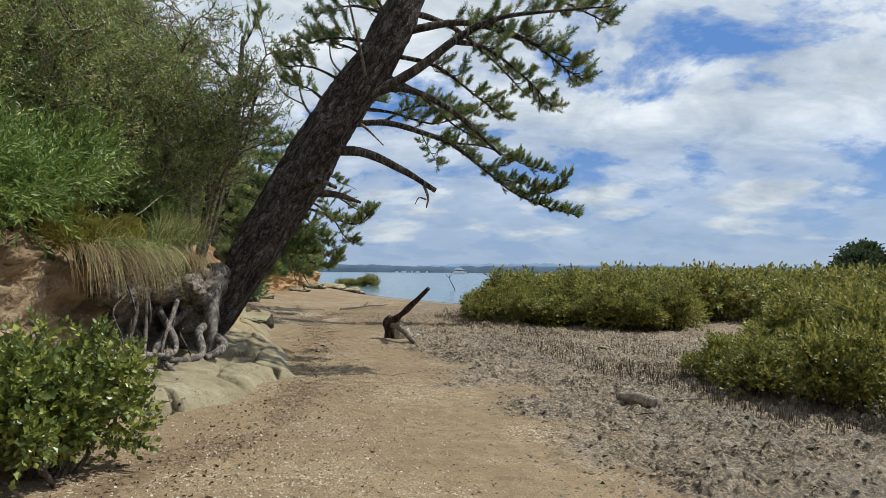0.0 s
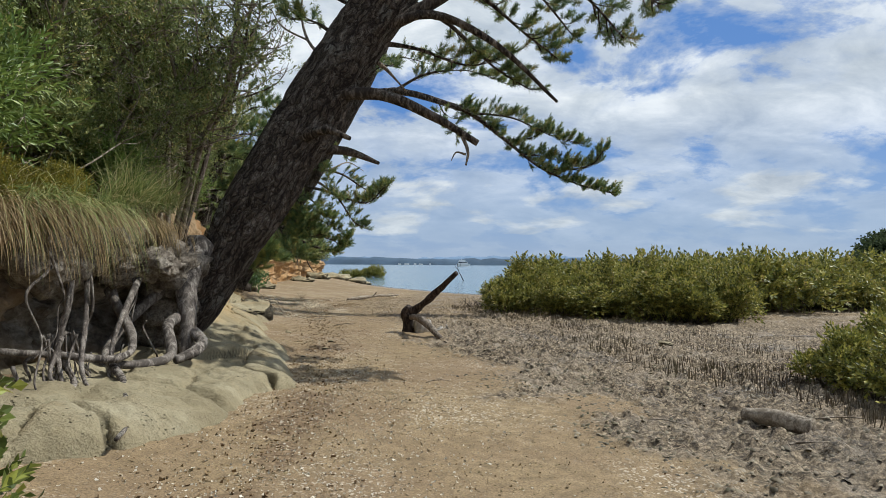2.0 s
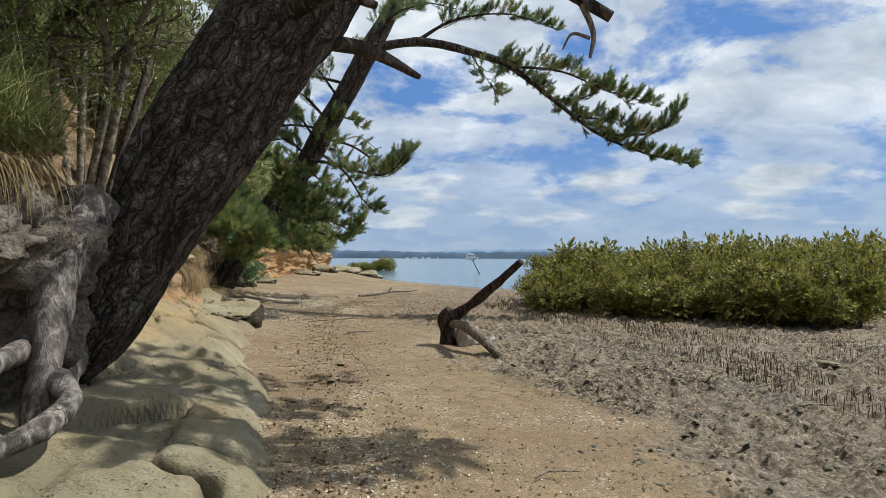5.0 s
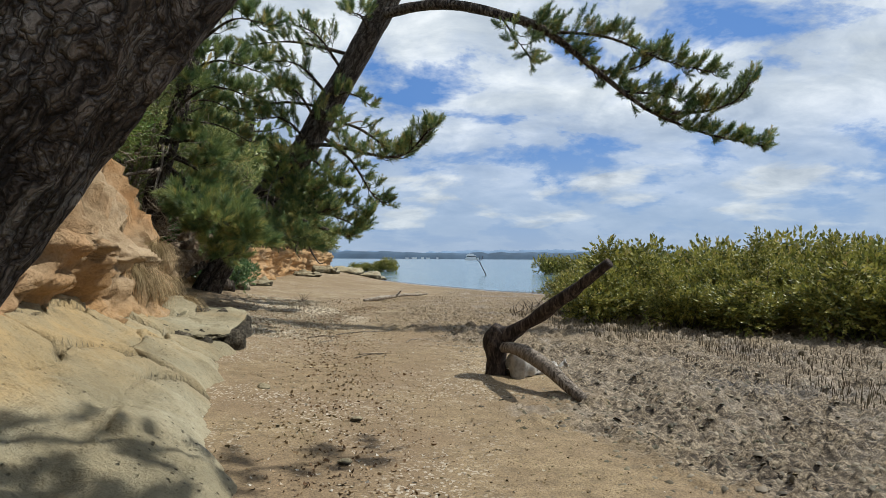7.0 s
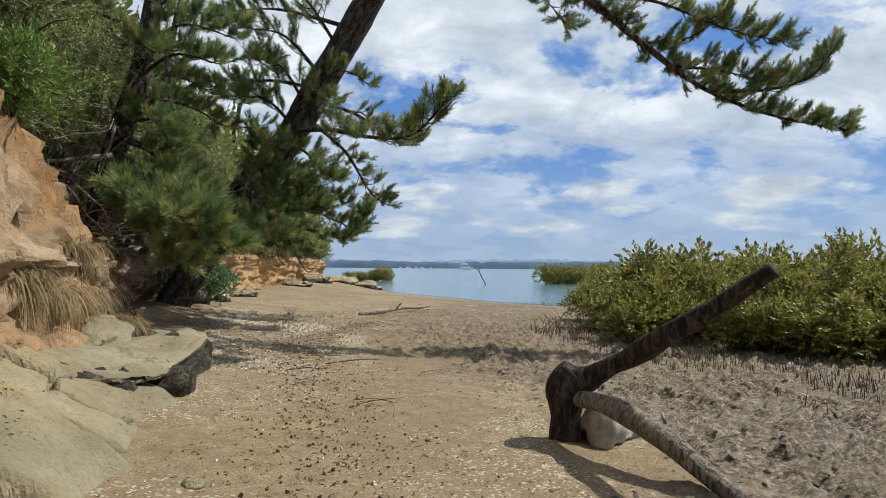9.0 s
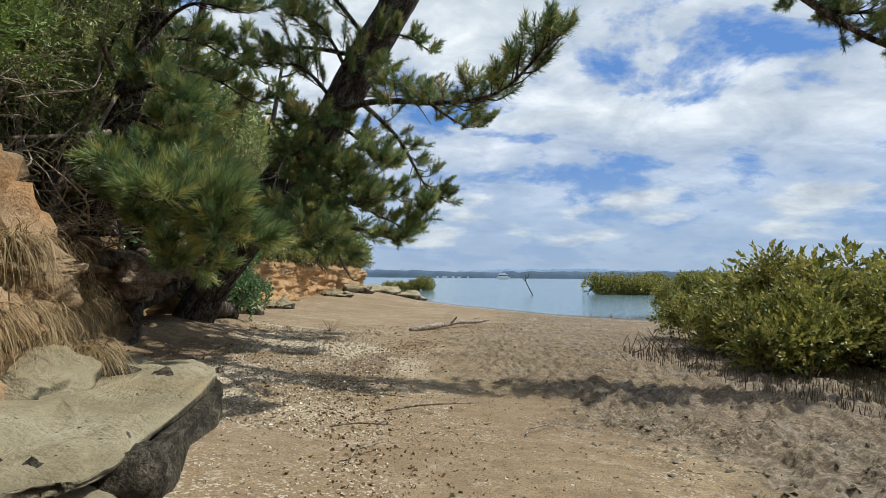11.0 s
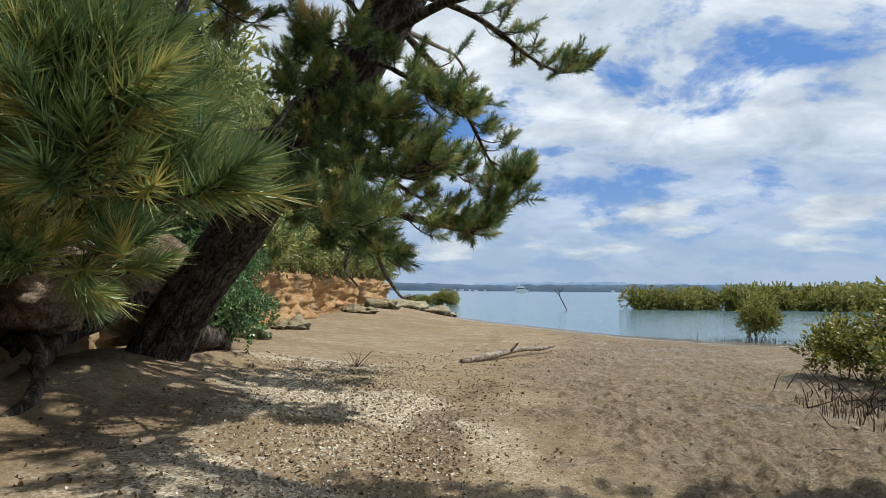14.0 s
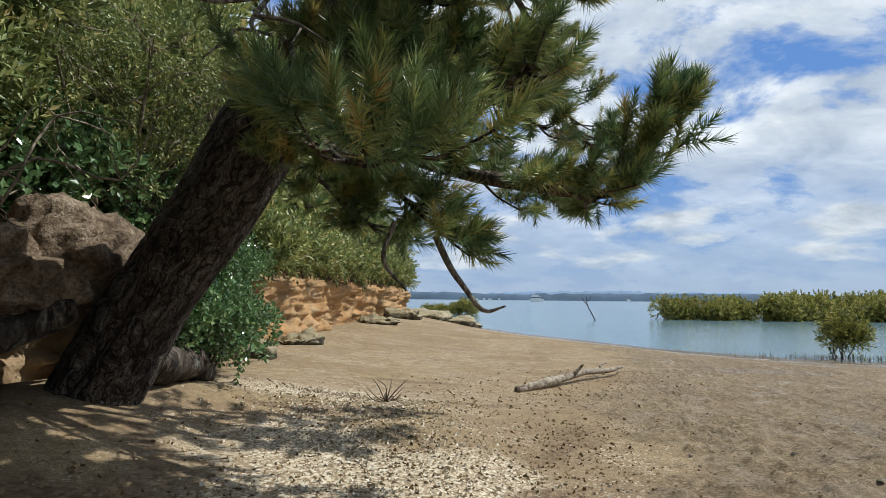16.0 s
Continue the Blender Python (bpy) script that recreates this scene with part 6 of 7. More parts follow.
# ---- open, many-stemmed scrub trees ----
def scrub_tree(label, h, stems, spread, lean, tmpl, leaf, sprigs=5, scale=1.0):
    b = thing("scrub_tree", label, "tree")
    at, way = [], []
    for k in range(stems):
        a = k * 2.4 + RNG.uniform(-0.4, 0.4)
        top = np.array([math.cos(a) * spread + lean, math.sin(a) * spread, h * RNG.uniform(0.65, 1.0)])
        pts = [np.array([math.cos(a) * 0.12, math.sin(a) * 0.12, -0.25])]
        for q in (0.3, 0.6, 0.85):
            pts.append(top * np.array([q ** 1.3, q ** 1.3, q]) + RNG.normal(size=3) * 0.14)
        pts.append(top)
        p = curve(pts, 30)
        tubes = [tube(pts, [0.05, 0.042, 0.03, 0.018, 0.008], 7, 26, 0.12)]
        for j in range(13):
            i = int((0.28 + 0.7 * j / 12) * 29)
            a2 = RNG.uniform(0, 6.28)
            d = np.array([math.cos(a2), math.sin(a2), RNG.uniform(0.1, 0.8)])
            e = p[i] + d * RNG.uniform(0.45, 1.05) * (1.3 - 0.6 * j / 12)
            m = (p[i] + e) / 2 + RNG.normal(size=3) * 0.1
            tubes.append(tube([p[i], m, e], [0.016, 0.011, 0.006], 4, 6))
            for c in range(5):
                o = m + (e - m) * RNG.uniform(-0.3, 1.0)
                e2 = o + unit(RNG.normal(size=3) + np.array([0, 0, 0.5])) * RNG.uniform(0.15, 0.42)
                tubes.append(tube([o, (o + e2) / 2 + RNG.normal(size=3) * 0.03, e2], [0.007, 0.005, 0.003], 3, 4))
                for _ in range(sprigs):
                    at.append(e2 + RNG.normal(size=3) * 0.09)
                    way.append(unit(e2 - o) + np.array([0, 0, 0.3]) + RNG.normal(size=3) * 0.5)
        limb("stem", tubes, PALEWOOD if k % 3 else STEMWOOD, b)
    at, way = np.array(at), np.array(way)
    foliage("crown", tmpl, at, way, scale * RNG.uniform(0.7, 1.25, len(at)), leaf, b)
    return b


OPEN = [
    scrub_tree("open grey-stemmed scrub tree with thin olive leaves", 4.6, 6, 1.3, 0.5, sprig(8, 0.08, 0.013, 0.2), SCRUB, 3),
    scrub_tree("bushy scrub tree with many bare grey stems", 3.4, 7, 1.2, 0.3, sprig(9, 0.075, 0.014, 0.2), SCRUB, 6),
]
seen = set()
for k_, x_, y_, s_, a_ in ((0, -5.7, 14.2, 1.15, 0.0), (1, -6.1, 13.2, 1.0, 0.2), (0, -6.5, 12.2, 1.1, 0.9), (1, -5.6, 12.0, 0.6, 2.0), (1, -6.4, 10.6, 0.95, 1.2), (0, -7.2, 9.0, 1.1, 0.6), (1, -6.2, 8.2, 0.85, 0.1), (0, -6.9, 6.0, 1.1, 1.9), (1, -7.3, 17.4, 0.8, 0.5), (1, -8.4, 19.2, 0.9, 1.5), (0, -9.2, 21.2, 1.0, 0.3), (1, -9.6, 22.6, 0.9, 2.2), (0, -10.2, 24.6, 1.0, 1.1), (1, -10.4, 29.6, 0.9, 0.6), (1, -10.9, 31.8, 0.9, 1.6)):
    ob = OPEN[k_] if k_ not in seen else copy_thing(OPEN[k_], Matrix.Identity(4))
    seen.add(k_)
    ob["group"] = "scrub trees on the slope"
    placed(ob, x_, y_, slope_z(x_, y_) - 0.05, s_, a_)


# ---- bare twigs tangled on the slope ----
def tangle(at, n, spread, label):
    t = thing("dead_branches", label, "branches", "bare twigs on the slope", at=at)
    for k in range(n):
        o = RNG.normal(size=3) * np.array(spread) * 0.6
        o[2] = abs(o[2]) * 0.5 - 0.1
        a = RNG.uniform(0, 6.28)
        ln = RNG.uniform(0.5, 1.5)
        e = o + np.array([math.cos(a) * ln, math.sin(a) * ln, RNG.uniform(-0.1, 0.9)])
        m1 = o + (e - o) * 0.35 + RNG.normal(size=3) * 0.12
        m2 = o + (e - o) * 0.7 + RNG.normal(size=3) * 0.12
        r = RNG.uniform(0.006, 0.02)
        ts = [tube([o, m1, m2, e], [r, r * 0.8, r * 0.6, r * 0.25], 5, 10)]
        for j in range(2):
            e2 = m2 + RNG.normal(size=3) * 0.28
            ts.append(tube([m2, (m2 + e2) / 2 + RNG.normal(size=3) * 0.04, e2], [r * 0.5, r * 0.35, r * 0.15], 4, 5))
        limb("branch", ts, PALEWOOD, t)
    return t


for x_, y_, n_ in ((-5.9, 9.6, 12), (-6.3, 12.0, 14), (-6.6, 13.6, 12), (-7.0, 15.2, 10), (-8.8, 19.0, 12), (-9.4, 22.0, 30), (-9.8, 23.6, 30), (-8.8, 23.4, 26), (-9.3, 24.2, 26), (-10.0, 26.2, 18), (-10.6, 29.4, 10)):
    tangle((x_, y_, slope_z(x_, y_) + 0.25), n_, (0.9, 0.9, 0.9), "tangled bare grey dead branches on the slope")


# ---- sedge and dry grass on the lip ----
def tussock(x, y, z, n, length, mat, label, droop, out=(0.6, -0.15, 0.5), spread=0.9, name="sedge_tussock"):
    t = thing(name, label, "grass", at=(x, y, z))
    at = RNG.normal(size=(n, 3)) * np.array([0.09, 0.16, 0.03])
    d = np.array(out) + RNG.normal(size=(n, 3)) * spread * 0.5
    v, f = blades(at, d, RNG.uniform(0.5, 1.1, n) * length, 0.0048, RNG.uniform(0.6, 1.4, n) * droop)
    ob = part("foliage", v, f, mat, t, "", False)
    ob["kind"] = "stuff"
    return t


for x_, y_ in ((-4.65, 9.0), (-4.6, 9.5), (-4.75, 8.5), (-4.6, 10.0)):
    tussock(x_, y_, 1.88, 150, 0.95, SEDGE, "long arching sedge hanging over the bank lip", 2.2)
for x_, y_ in ((-4.75, 11.0), (-4.7, 11.5), (-4.8, 10.6), (-4.85, 12.0), (-5.1, 11.3), (-5.2, 12.4)):
    tussock(x_, y_, 2.05, 190, 0.75, SEDGE, "green upright sedge tussock on the bank lip", 0.9, (0.25, -0.1, 0.9))
for x_, y_ in ((-4.6, 8.4), (-4.55, 8.8), (-4.5, 9.3), (-4.6, 9.7), (-4.7, 8.0)):
    tussock(x_, y_, 1.8, 130, 0.85, STRAW, "long dry straw-coloured grass hanging from the bank lip", 2.8, (0.55, -0.15, 0.2), 0.6, "dry_grass")
for x_, y_ in ((-4.6, 10.9), (-4.55, 11.4), (-4.7, 10.3)):
    tussock(x_, y_, 1.8, 90, 0.6, STRAW, "dry brown grass hanging from the bank lip", 3.2, (0.5, -0.1, 0.05), 0.6, "dry_grass")
for x_, y_, z_ in ((-6.75, 19.2, 0.8), (-7.0, 19.9, 0.75), (-7.2, 20.6, 0.7), (-7.5, 21.4, 0.7), (-6.9, 20.9, 0.35), (-7.9, 22.3, 0.7), (-6.6, 18.6, 0.95), (-7.2, 20.4, 1.3), (-7.8, 21.6, 1.3), (-8.4, 22.8, 0.9), (-8.7, 23.6, 0.7)):
    tussock(x_, y_, z_, 260, 0.62, STRAW, "dry straw-coloured grass hanging on the clay bank", 2.6, (0.7, -0.3, 0.35), 0.8, "dry_grass")

# ---- standing driftwood stump ----
g0 = ground_at(-1.55, 18.25)
stump = thing("driftwood_stump", "dark upright driftwood stump with a slanting arm and a bent leg", "driftwood", at=(-1.55, 18.25, g0))
o = np.array([-1.55, 18.25, g0])
limb("post", [tube([(0.0, 0.0, -0.15), (-0.01, -0.02, 0.2), (-0.01, -0.03, 0.45), (0.08, -0.08, 0.6)], [0.16, 0.145, 0.185, 0.13], 18, 30, 0.16, 8.0)], STUMPWOOD, stump)
limb("arm", [tube([(-0.03, -0.02, 0.5), (0.17, -0.14, 0.57), (0.34, -0.3, 0.7), (0.62, -0.62, 0.95), (0.9, -0.95, 1.23), (1.17, -1.23, 1.5)], [0.15, 0.115, 0.085, 0.08, 0.072, 0.062], 20, 60, 0.2, 10.0)], STUMPWOOD, stump)
limb("leg", [tube([(0.05, -0.1, 0.38), (0.25, -0.5, 0.4), (0.5, -0.95, 0.28), (0.72, -1.3, 0.1), (0.86, -1.5, 0.0)], [0.075, 0.085, 0.08, 0.072, 0.06], 14, 34, 0.12, 9.0)], DEADWOOD, stump, "grey-brown leg bent down to the mud")
v, f = slab((0.5, 0.22, 0.03), (0.55, 0.22, 0.06), 20, (0, 10), 2.6, 0.2, 5.0)
pale = part("pale_root_mass", v, f, plain_mat("bleached_wood", (0.5, 0.46, 0.4), 0.85, 0.3, 9.0), stump, "bleached pale root mass")

# ---- logs, stones, sticks on the beach ----
def log(name, label, pts, radii, mat, extra=()):
    c = np.array(pts[0], dtype=float)
    t = thing(name, label, "driftwood", at=tuple(c))
    limb("trunk", [tube([tuple(np.array(p) - c) for p in pts], radii, 12, 30, 0.14, 8.0)], mat, t)
    for pp, rr in extra:
        limb("branch", [tube([tuple(np.array(p) - c) for p in pp], rr, 7, 12, 0.12, 9.0)], mat, t)
    return t


g1 = ground_at(3.1, 9.7)
log("driftwood_log", "short thick weathered log lying on the mud", [(2.86, 10.02, g1 + 0.1), (3.06, 9.74, g1 + 0.12), (3.3, 9.42, g1 + 0.1)], [0.085, 0.115, 0.105], PALEWOOD)
g2 = ground_at(-4.4, 35)
log("driftwood_branch", "long bent driftwood branch on the sand", [(-5.47, 33.3, g2 + 0.05), (-5.0, 33.9, g2 + 0.1), (-4.5, 34.7, g2 + 0.13), (-4.1, 35.3, g2 + 0.16), (-3.6, 35.9, g2 + 0.13), (-3.2, 36.5, g2 + 0.15)], [0.075, 0.085, 0.07, 0.06, 0.05, 0.035], PALEWOOD,
    [([(-4.4, 34.8, g2 + 0.14), (-4.25, 34.85, g2 + 0.3), (-4.2, 34.8, g2 + 0.36)], [0.04, 0.03, 0.015]), ([(-3.7, 35.8, g2 + 0.14), (-3.7, 36.3, g2 + 0.2), (-3.5, 36.6, g2 + 0.22)], [0.03, 0.02, 0.01])])
for x_, y_, s_, r_ in ((4.4, 16.9, 0.16, 0.06), (-2.9, 14.4, 0.04, 0.03), (-3.6, 15.2, 0.035, 0.03), (-4.15, 16.6, 0.04, 0.02), (-3.05, 13.3, 0.03, 0.02), (-3.0, 15.6, 0.05, 0.03)):
    v, f = slab((0, 0, s_ * 0.3), (s_ * 1.2, s_, s_ * 0.6), RNG.uniform(0, 180), (8, 5), 2.4, 0.02, x_)
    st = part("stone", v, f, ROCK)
    st.location = (x_, y_, ground_at(x_, y_))
    tagged(st, "small pale stone lying on the mud" if x_ > 0 else "small brown stone lying on the sand", "stone", "loose stones")


def stick(x, y, ln, turn, r=0.012, forks=1):
    z = ground_at(x, y) + r
    t = thing("stick", "thin dry stick lying on the sand", "stick", "sticks on the beach", at=(x, y, z))
    c, s_ = math.cos(radians(turn)), math.sin(radians(turn))
    pts = [(0, 0, 0), (c * ln * 0.35 - s_ * 0.04, s_ * ln * 0.35 + c * 0.04, 0.02), (c * ln * 0.7 + s_ * 0.03, s_ * ln * 0.7, 0.025), (c * ln, s_ * ln, 0.01)]
    ts = [tube(pts, [r, r * 0.9, r * 0.7, r * 0.3], 6, 14, 0.15)]
    for k in range(forks):
        b = np.array(pts[1 + k % 2])
        e = b + np.array([c * 0.3 - s_ * (0.2 if k % 2 else -0.2), s_ * 0.3 + c * (0.2 if k % 2 else -0.2), 0.05]) * ln * 0.8
        ts.append(tube([b, (b + e) / 2 + RNG.normal(size=3) * 0.01, e], [r * 0.7, r * 0.5, r * 0.2], 5, 7))
    limb("stem", ts, PALEWOOD, t)


for x_, y_, ln, a, r_, fk in ((-4.45, 22.3, 1.1, 25, 0.014, 3), (-4.9, 23.1, 0.7, -10, 0.01, 1), (-4.8, 21.3, 0.6, 5, 0.01, 2), (-3.0, 21.6, 0.5, 60, 0.01, 1), (2.6, 8.9, 0.9, 15, 0.014, 1), (2.4, 14.2, 0.5, 0, 0.016, 0), (1.7, 9.9, 0.5, -40, 0.01, 0), (-0.9, 11.4, 0.35, 20, 0.008, 1), (3.0, 9.9, 0.6, 35, 0.012, 1), (-3.6, 19.2, 0.7, 40, 0.01, 1), (-4.4, 20.3, 0.55, 70, 0.01, 2), (-0.2, 25.0, 0.5, 10, 0.012, 1), (-1.5, 26.4, 0.4, 30, 0.012, 0), (-3.6, 19.6, 0.5, -20, 0.01, 1), (-0.6, 22.6, 0.6, 0, 0.01, 1), (3.8, 10.2, 0.7, -5, 0.012, 1)):
    stick(x_, y_, ln, a, r_, fk)
# dry twig bush on the shell bank
tb = thing("dry_twig", "small dead twig standing in the sand", "twig", at=(-7.25, 31.0, ground_at(-7.25, 31.0)))
for k in range(9):
    a = k * 0.7
    e = np.array([math.cos(a) * 0.3, math.sin(a) * 0.2, RNG.uniform(0.1, 0.32)])
    limb("twig", [tube([(0, 0, -0.02), tuple(e * 0.5 + RNG.normal(size=3) * 0.03), tuple(e)], [0.01, 0.007, 0.003], 4, 6)], STEMWOOD, tb)
# dead snag out in the water
sn = thing("dead_snag", "thin dead branch sticking out of the water", "branch", at=(1.2, 78.5, WATER_Z - 0.2))
limb("stem", [tube([(0.5, 0, 0), (0.1, 0, 0.8), (-0.25, 0, 1.5), (-0.35, 0, 2.3)], [0.06, 0.055, 0.04, 0.018], 7, 14, 0.15)], STUMPWOOD, sn)
limb("branch", [tube([(-0.2, 0, 1.5), (-0.6, 0, 1.9), (-0.7, 0, 2.2)], [0.05, 0.035, 0.015], 6, 8), tube([(-0.3, 0, 1.8), (0.0, 0, 2.1), (-0.05, 0, 2.4)], [0.04, 0.03, 0.012], 6, 8)], STUMPWOOD, sn)
# flat rocks and driftwood at the point
for k, (x_, y_, sx, sy, sz) in enumerate(((-10.6, 57.0, 1.5, 1.2, 0.3), (-9.2, 58.0, 1.2, 1.0, 0.25), (-8.2, 59.0, 0.8, 0.8, 0.22), (-10.9, 53.0, 0.9, 0.8, 0.3), (-11.2, 48.5, 0.7, 0.9, 0.3), (-11.2, 38.5, 0.5, 0.7, 0.2), (-10.9, 35.0, 0.4, 0.5, 0.2))):
    v, f = slab((0, 0, 0), (sx, sy, sz), 30 * k, (0, 4), 2.6, 0.09, 9.0 * k)
    st = part("rock", v, f, ROCK)
    st.location = (x_, y_, ground_at(x_, y_) + 0.05)
    tagged(st, "low brown rock at the foot of the clay cliff", "rock", "rocks at the point")

# ---- far shore, hill, boat ----
def ridge(name, y, x0, x1, n, h, seed, mat, label):
    xs = np.linspace(x0, x1, n)
    p = np.stack([xs / (x1 - x0) * 30 + seed, np.zeros(n), np.zeros(n)], -1)
    hh = h * (0.85 + 0.16 * fbm(p, 0.6, 3) + 0.09 * fbm(p, 9.0, 3))
    rows = [(0.0, 0.0), (15, 0.55), (60, 1.0), (400, 0.8)]
    v = np.concatenate([np.stack([xs, np.full(n, y + dy), WATER_Z - 0.3 + np.maximum(hh, 1.0) * q], -1) for dy, q in rows])
    k_, s_ = np.meshgrid(np.arange(len(rows) - 1), np.arange(n - 1), indexing="ij")
    f = np.stack([k_ * n + s_, k_ * n + s_ + 1, (k_ + 1) * n + s_ + 1, (k_ + 1) * n + s_], -1).reshape(-1, 4)
    return tagged(part(name, v, f, mat), label, "hills", kind="structure")


# far shore and ridge carry their haze in the colour
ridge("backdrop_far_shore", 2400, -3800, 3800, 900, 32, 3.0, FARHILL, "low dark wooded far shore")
ridge("backdrop_blue_ridge", 3900, -4000, 4000, 300, 60, 11.0, FARRIDGE, "ridge beyond the far shore, coloured haze blue")


def box(c, s):
    c, s = np.array(c), np.array(s) / 2
    v = np.array([[i, j, k] for i in (-1, 1) for j in (-1, 1) for k in (-1, 1)]) * s + c
    return v, np.array([(0, 1, 3, 2), (4, 6, 7, 5), (0, 4, 5, 1), (2, 3, 7, 6), (0, 2, 6, 4), (1, 5, 7, 3)])


for k, (bx, w) in enumerate(((-178, 16), (-150, 26), (-118, 12), (-96, 20), (-60, 10), (420, 18), (520, 12), (760, 22), (1010, 15), (1180, 24), (1260, 14))):
    b = thing("waterfront_building", "white waterfront shed on the far shore", "building", "far shore buildings", at=(bx, 2390, WATER_Z))
    v, f = box((0, 0, 2), (w * 0.7, 8, 6 + (k % 3) * 1.5))
    part("wall", v, f, WHITE, b, "", False)
boat = thing("ferry_boat", "white cabin ferry lying out on the harbour", "boat", at=(22.5, 800, WATER_Z))
hull_v = np.array([(-5.6, -1.6, 0), (5.2, -1.6, 0), (-5.8, -1.9, 1.6), (6.4, -1.9, 2.0), (-5.6, 1.6, 0), (5.2, 1.6, 0), (-5.8, 1.9, 1.6), (6.4, 1.9, 2.0)], dtype=float)
part("hull", hull_v, np.array([(0, 1, 3, 2), (5, 4, 6, 7), (1, 5, 7, 3), (4, 0, 2, 6), (2, 3, 7, 6), (1, 0, 4, 5)]), WHITE, boat, "white hull", False)
cab = part("cabin", *box((-0.4, 0, 2.9), (8.4, 3.2, 2.2)), WHITE, boat, "", False)
part("window_band", *box((-0.4, -1.62, 3.1), (7.6, 0.04, 0.7)), DARKGLASS, cab, "dark window band", False)
part("upper_deck", *box((-1.0, 0, 4.7), (5.6, 2.8, 1.4)), WHITE, boat, "", False)
boat.scale = (1.5, 1.5, 1.5)
part("mast", *tube([(-1.5, 0, 5.3), (-1.5, 0, 6.4), (-1.5, 0, 7.4)], [0.12, 0.1, 0.05], 6, 4, cap=False), WHITE, boat)

# wooded headland on the other side of the bay
hl = thing("wooded_headland", "dark wooded headland across the bay", "hill", at=(80, 86, WATER_Z))
v, f = slab((0, 0, -1.0), (26, 20, 4.6), 20, (0, 0), 2.2, 0.5, 2.0)
part("hill", v, f, FARLEAF, hl)
crown_tree = bush("headland_tree", "round dark tree on the distant headland", "tree", (3.4, 3.4, 4.2), 16, 900, sprig(8, 0.42, 0.15, 0.9), FARLEAF, 3, 1.0, 0.25)
for k in range(34):
    a, r_ = RNG.uniform(0, 6.28), RNG.uniform(0.3, 1.05)
    x_, y_ = 77 + 23 * r_ * math.cos(a), 87 + 16 * r_ * math.sin(a)
    h_ = max(0.0, 6.0 * (1 - r_ ** 2)) + WATER_Z
    ob = crown_tree if k == 0 else copy_thing(crown_tree, Matrix.Identity(4))
    placed(ob, x_, y_, h_ - 0.3, RNG.uniform(0.7, 1.15))
    ob["group"] = "headland trees"

# ---- litter on the ground ----
def flakes(n, size, lift=0.004):
    a = np.linspace(0, 2 * math.pi, 5, endpoint=False)
    tv = np.stack([np.cos(a) * 0.5 * size, np.sin(a) * 0.32 * size, 0.18 * size * np.cos(2 * a)], -1)
    return tv, np.array([[0, 1, 2, 3, 4]])


def strew(name, n, xy, tmpl, mat, label, category, tilt=0.5, lift=0.005, scale=(0.5, 1.4), smooth=False):
    x, y = xy
    z = ground_z(x, y)
    q = np.stack([x, y, np.zeros_like(x)], -1)
    m = smooth01(x - mud_edge(y) + 0.75 * fbm(q, 0.75, 4, 0.6), -0.8, 0.8)
    z = z + relief(q, m)
    at = np.stack([x, y, z + lift], -1)
    d = np.array([0, 0, 1.0]) + tilt * RNG.normal(size=(len(x), 3))
    v, f = scatter(*tmpl, at, d, scale[0] + (scale[1] - scale[0]) * RNG.random(len(x)) ** 2.2)
    return tagged(part(name, v, f, mat, None, "", smooth), label, category, kind="stuff")


def along(n, ys, xs, spread, y0, y1):
    y = RNG.uniform(y0, y1, n)
    return np.interp(y, ys, xs) + RNG.normal(size=n) * spread, y


strew("shell_litter", 0, along(9000, (20, 24, 27, 29, 31), (-5.6, -5.9, -6.2, -7.0, -7.7), 0.75, 21, 31.5), flakes(0, 0.05), SHELL, "broken white shells heaped on the beach", "shells")
strew("shell_litter", 0, along(3500, (4, 8, 12, 17, 22), (-1.6, -1.6, -2.2, -3.6, -5.0), 0.9, 3.5, 23), flakes(0, 0.028), SHELL, "scattered broken shell on tan sand", "shells")
strew("leaf_litter", 0, along(2600, (22, 26, 31, 36), (-7.6, -7.4, -6.5, -3.5), 1.2, 22, 37), flakes(0, 0.05), LITTER, "dark dry weed and bark scattered on the upper beach", "leaves")
strew("leaf_litter", 0, along(4200, (5, 8, 11, 14, 18, 24, 27, 30), (-2.4, -2.2, -2.2, -2.9, -3.6, -5.3, -5.3, -4.8), 0.4, 4, 31), flakes(0, 0.045), LITTER, "dead brown leaves along the tide line", "leaves")
strew("leaf_litter", 0, along(7000, (3, 8, 12, 17, 22, 28, 34), (0.0, -0.3, -1.0, -2.6, -4.2, -4.5, -4.0), 1.3, 3, 34), flakes(0, 0.022), LITTER, "small dark bits of leaf and bark on sand", "leaves")
nx = RNG.uniform(0, 1, 24000)
yy_ = 4 + 28 * RNG.random(24000) ** 1.25
mx = mud_edge(yy_) - 0.2 - 0.75 * fbm(np.stack([mud_edge(yy_), yy_, 0 * yy_], -1), 0.75, 4, 0.6) + RNG.normal(size=24000) * 0.3 + nx ** 1.5 * 6.0
clod_t = np.array([(0.6, 0.05, -0.05), (0.15, 0.4, -0.05), (-0.5, 0.25, -0.05), (-0.45, -0.3, -0.05), (0.2, -0.35, -0.05), (0.2, 0.08, 0.26), (-0.25, -0.02, 0.2)]) * 0.055
few = RNG.random(len(yy_)) > 0.88 * smooth01(yy_, 17, 25)
mx, yy_ = mx[few], yy_[few]
lump_f = np.array([(0, 1, 5), (1, 2, 6), (1, 6, 5), (2, 3, 6), (3, 4, 6), (4, 5, 6), (4, 0, 5)])
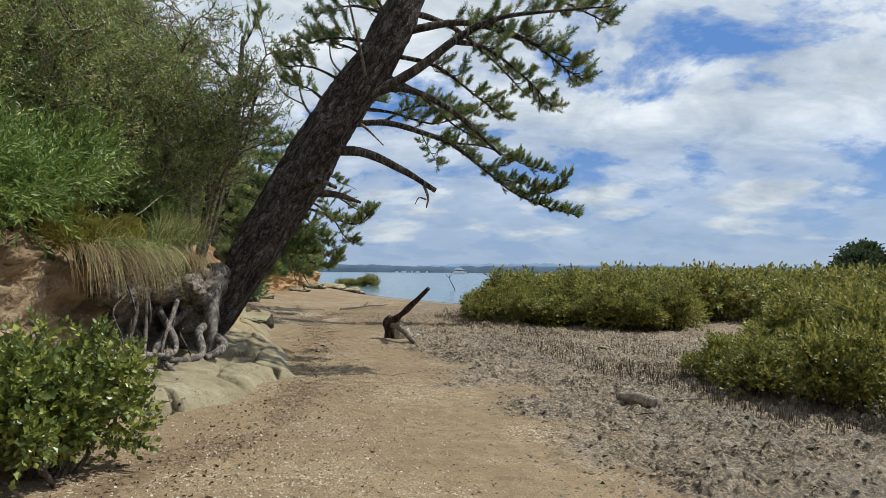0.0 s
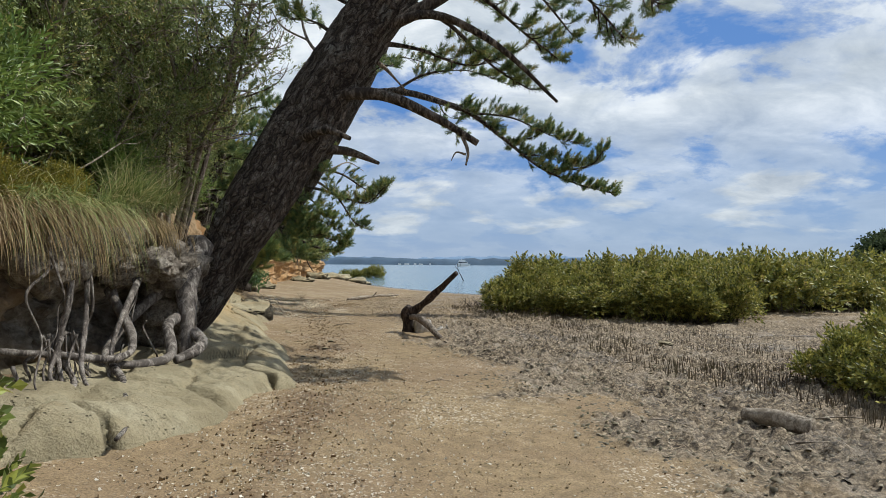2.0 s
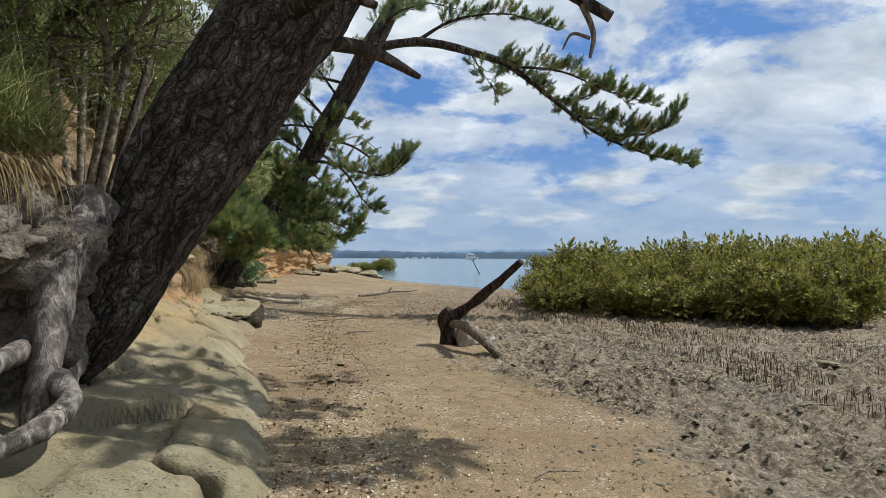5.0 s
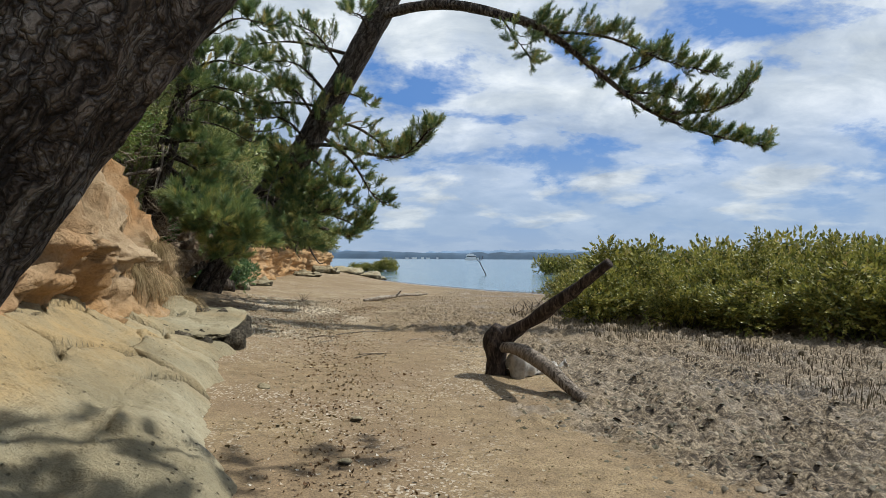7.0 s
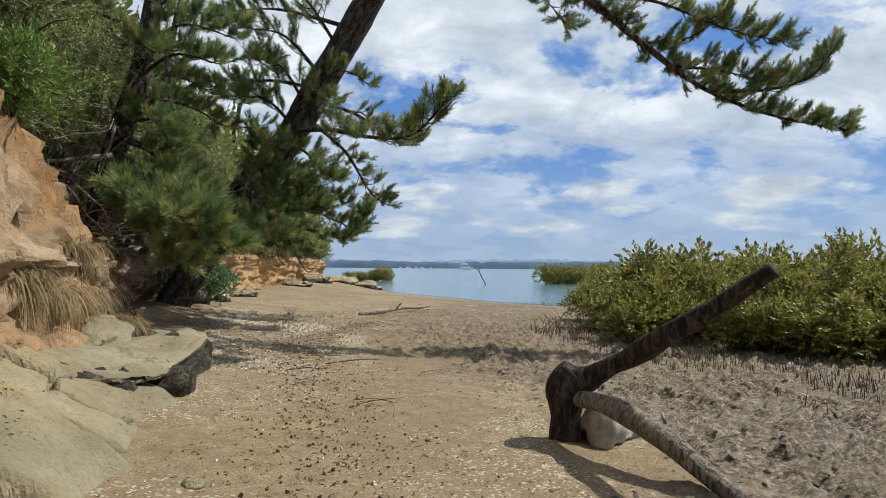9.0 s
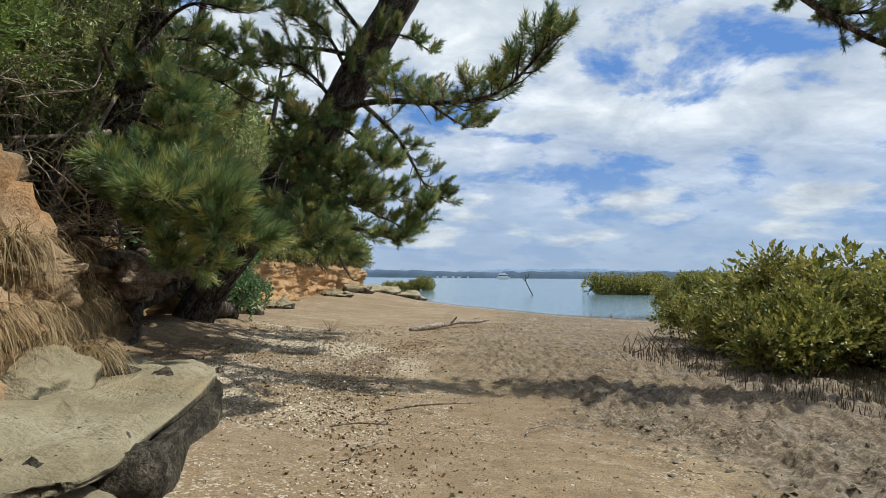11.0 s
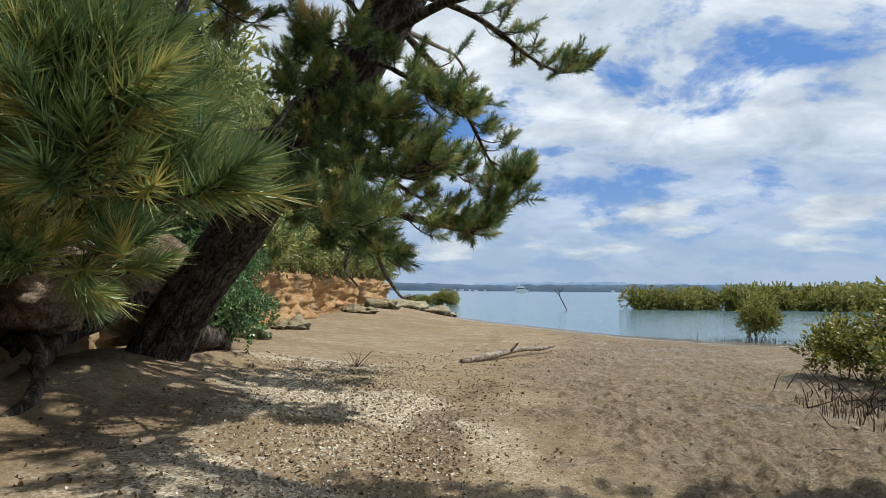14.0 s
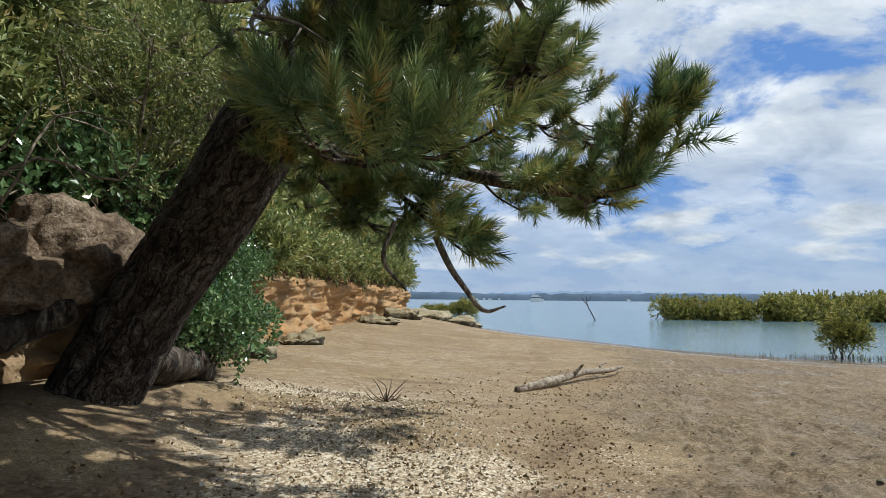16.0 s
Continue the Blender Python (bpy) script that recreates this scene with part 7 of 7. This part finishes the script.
strew("sand_lumps", 0, along(15000, (3, 8, 12, 17, 22, 28, 36), (-0.6, -0.6, -1.2, -2.6, -3.6, -4.4, -3.6), 1.5, 3, 38), (clod_t * 0.5, lump_f), SANDCLOD, "small crumbs of damp tan sand", "sand", 0.4, -0.003, (0.3, 1.5), True)
strew("shell_litter", 0, along(6000, (3, 5, 8, 12), (-1.2, -1.5, -1.7, -2.2), 0.8, 3, 12.5), flakes(0, 0.03), SHELL, "scattered broken shell on tan sand", "shells")
strew("mud_clods", 0, (mx, yy_), (clod_t, np.array([(0, 1, 5), (1, 2, 6), (1, 6, 5), (2, 3, 6), (3, 4, 6), (4, 5, 6), (4, 0, 5)])), CLOD, "small dark clods of grey mud", "mud", 0.3, -0.004, (0.2, 1.5), True)

# mangrove breathing roots standing in the mud
def pegs(n, x, y, label):
    h = RNG.uniform(0.07, 0.19, n)
    a = np.linspace(0, 2 * math.pi, 4, endpoint=False)
    tv = np.concatenate([np.stack([np.cos(a) * 0.006, np.sin(a) * 0.006, np.full(4, -0.03)], -1), np.stack([np.cos(a) * 0.0045, np.sin(a) * 0.0045, np.full(4, 0.09)], -1), [[0.004, 0, 0.15]]])
    tf = np.array([(0, 1, 5), (0, 5, 4), (1, 2, 6), (1, 6, 5), (2, 3, 7), (2, 7, 6), (3, 0, 4), (3, 4, 7), (4, 5, 8), (5, 6, 8), (6, 7, 8), (7, 4, 8)])
    at = np.stack([x, y, ground_z(x, y)], -1)
    v, f = scatter(tv, tf, at, np.array([0, 0, 1.0]) + 0.12 * RNG.normal(size=(n, 3)), h / 0.15)
    tagged(part("mangrove_breathing_roots", v, f, PEG, None, "", False), label, "roots", kind="stuff")


n = 5200
py = RNG.uniform(12, 29.5, n)
front = np.interp(py, (12, 15, 18, 21, 25, 27, 29.5), (3.4, 2.6, 2.2, 1.4, 0.4, -0.2, -0.4))
px = front + np.abs(RNG.normal(size=n)) * 2.6
keep = fbm(np.stack([px, py, 0 * px], -1), 0.9, 2) > -0.25
pegs(int(keep.sum()), px[keep], py[keep], "thin brown mangrove breathing roots in mud")
n = 1600
py = RNG.uniform(8, 14, n)
px = np.interp(py, (8, 14), (4.6, 3.6)) + np.abs(RNG.normal(size=n)) * 1.5
pegs(n, px, py, "thin brown mangrove breathing roots in mud")
n = 350
px, py = 4.6 + RNG.normal(size=n) * 1.6, 43.0 + RNG.normal(size=n) * 0.7
pegs(n, px, py, "mangrove breathing roots at the tide line")
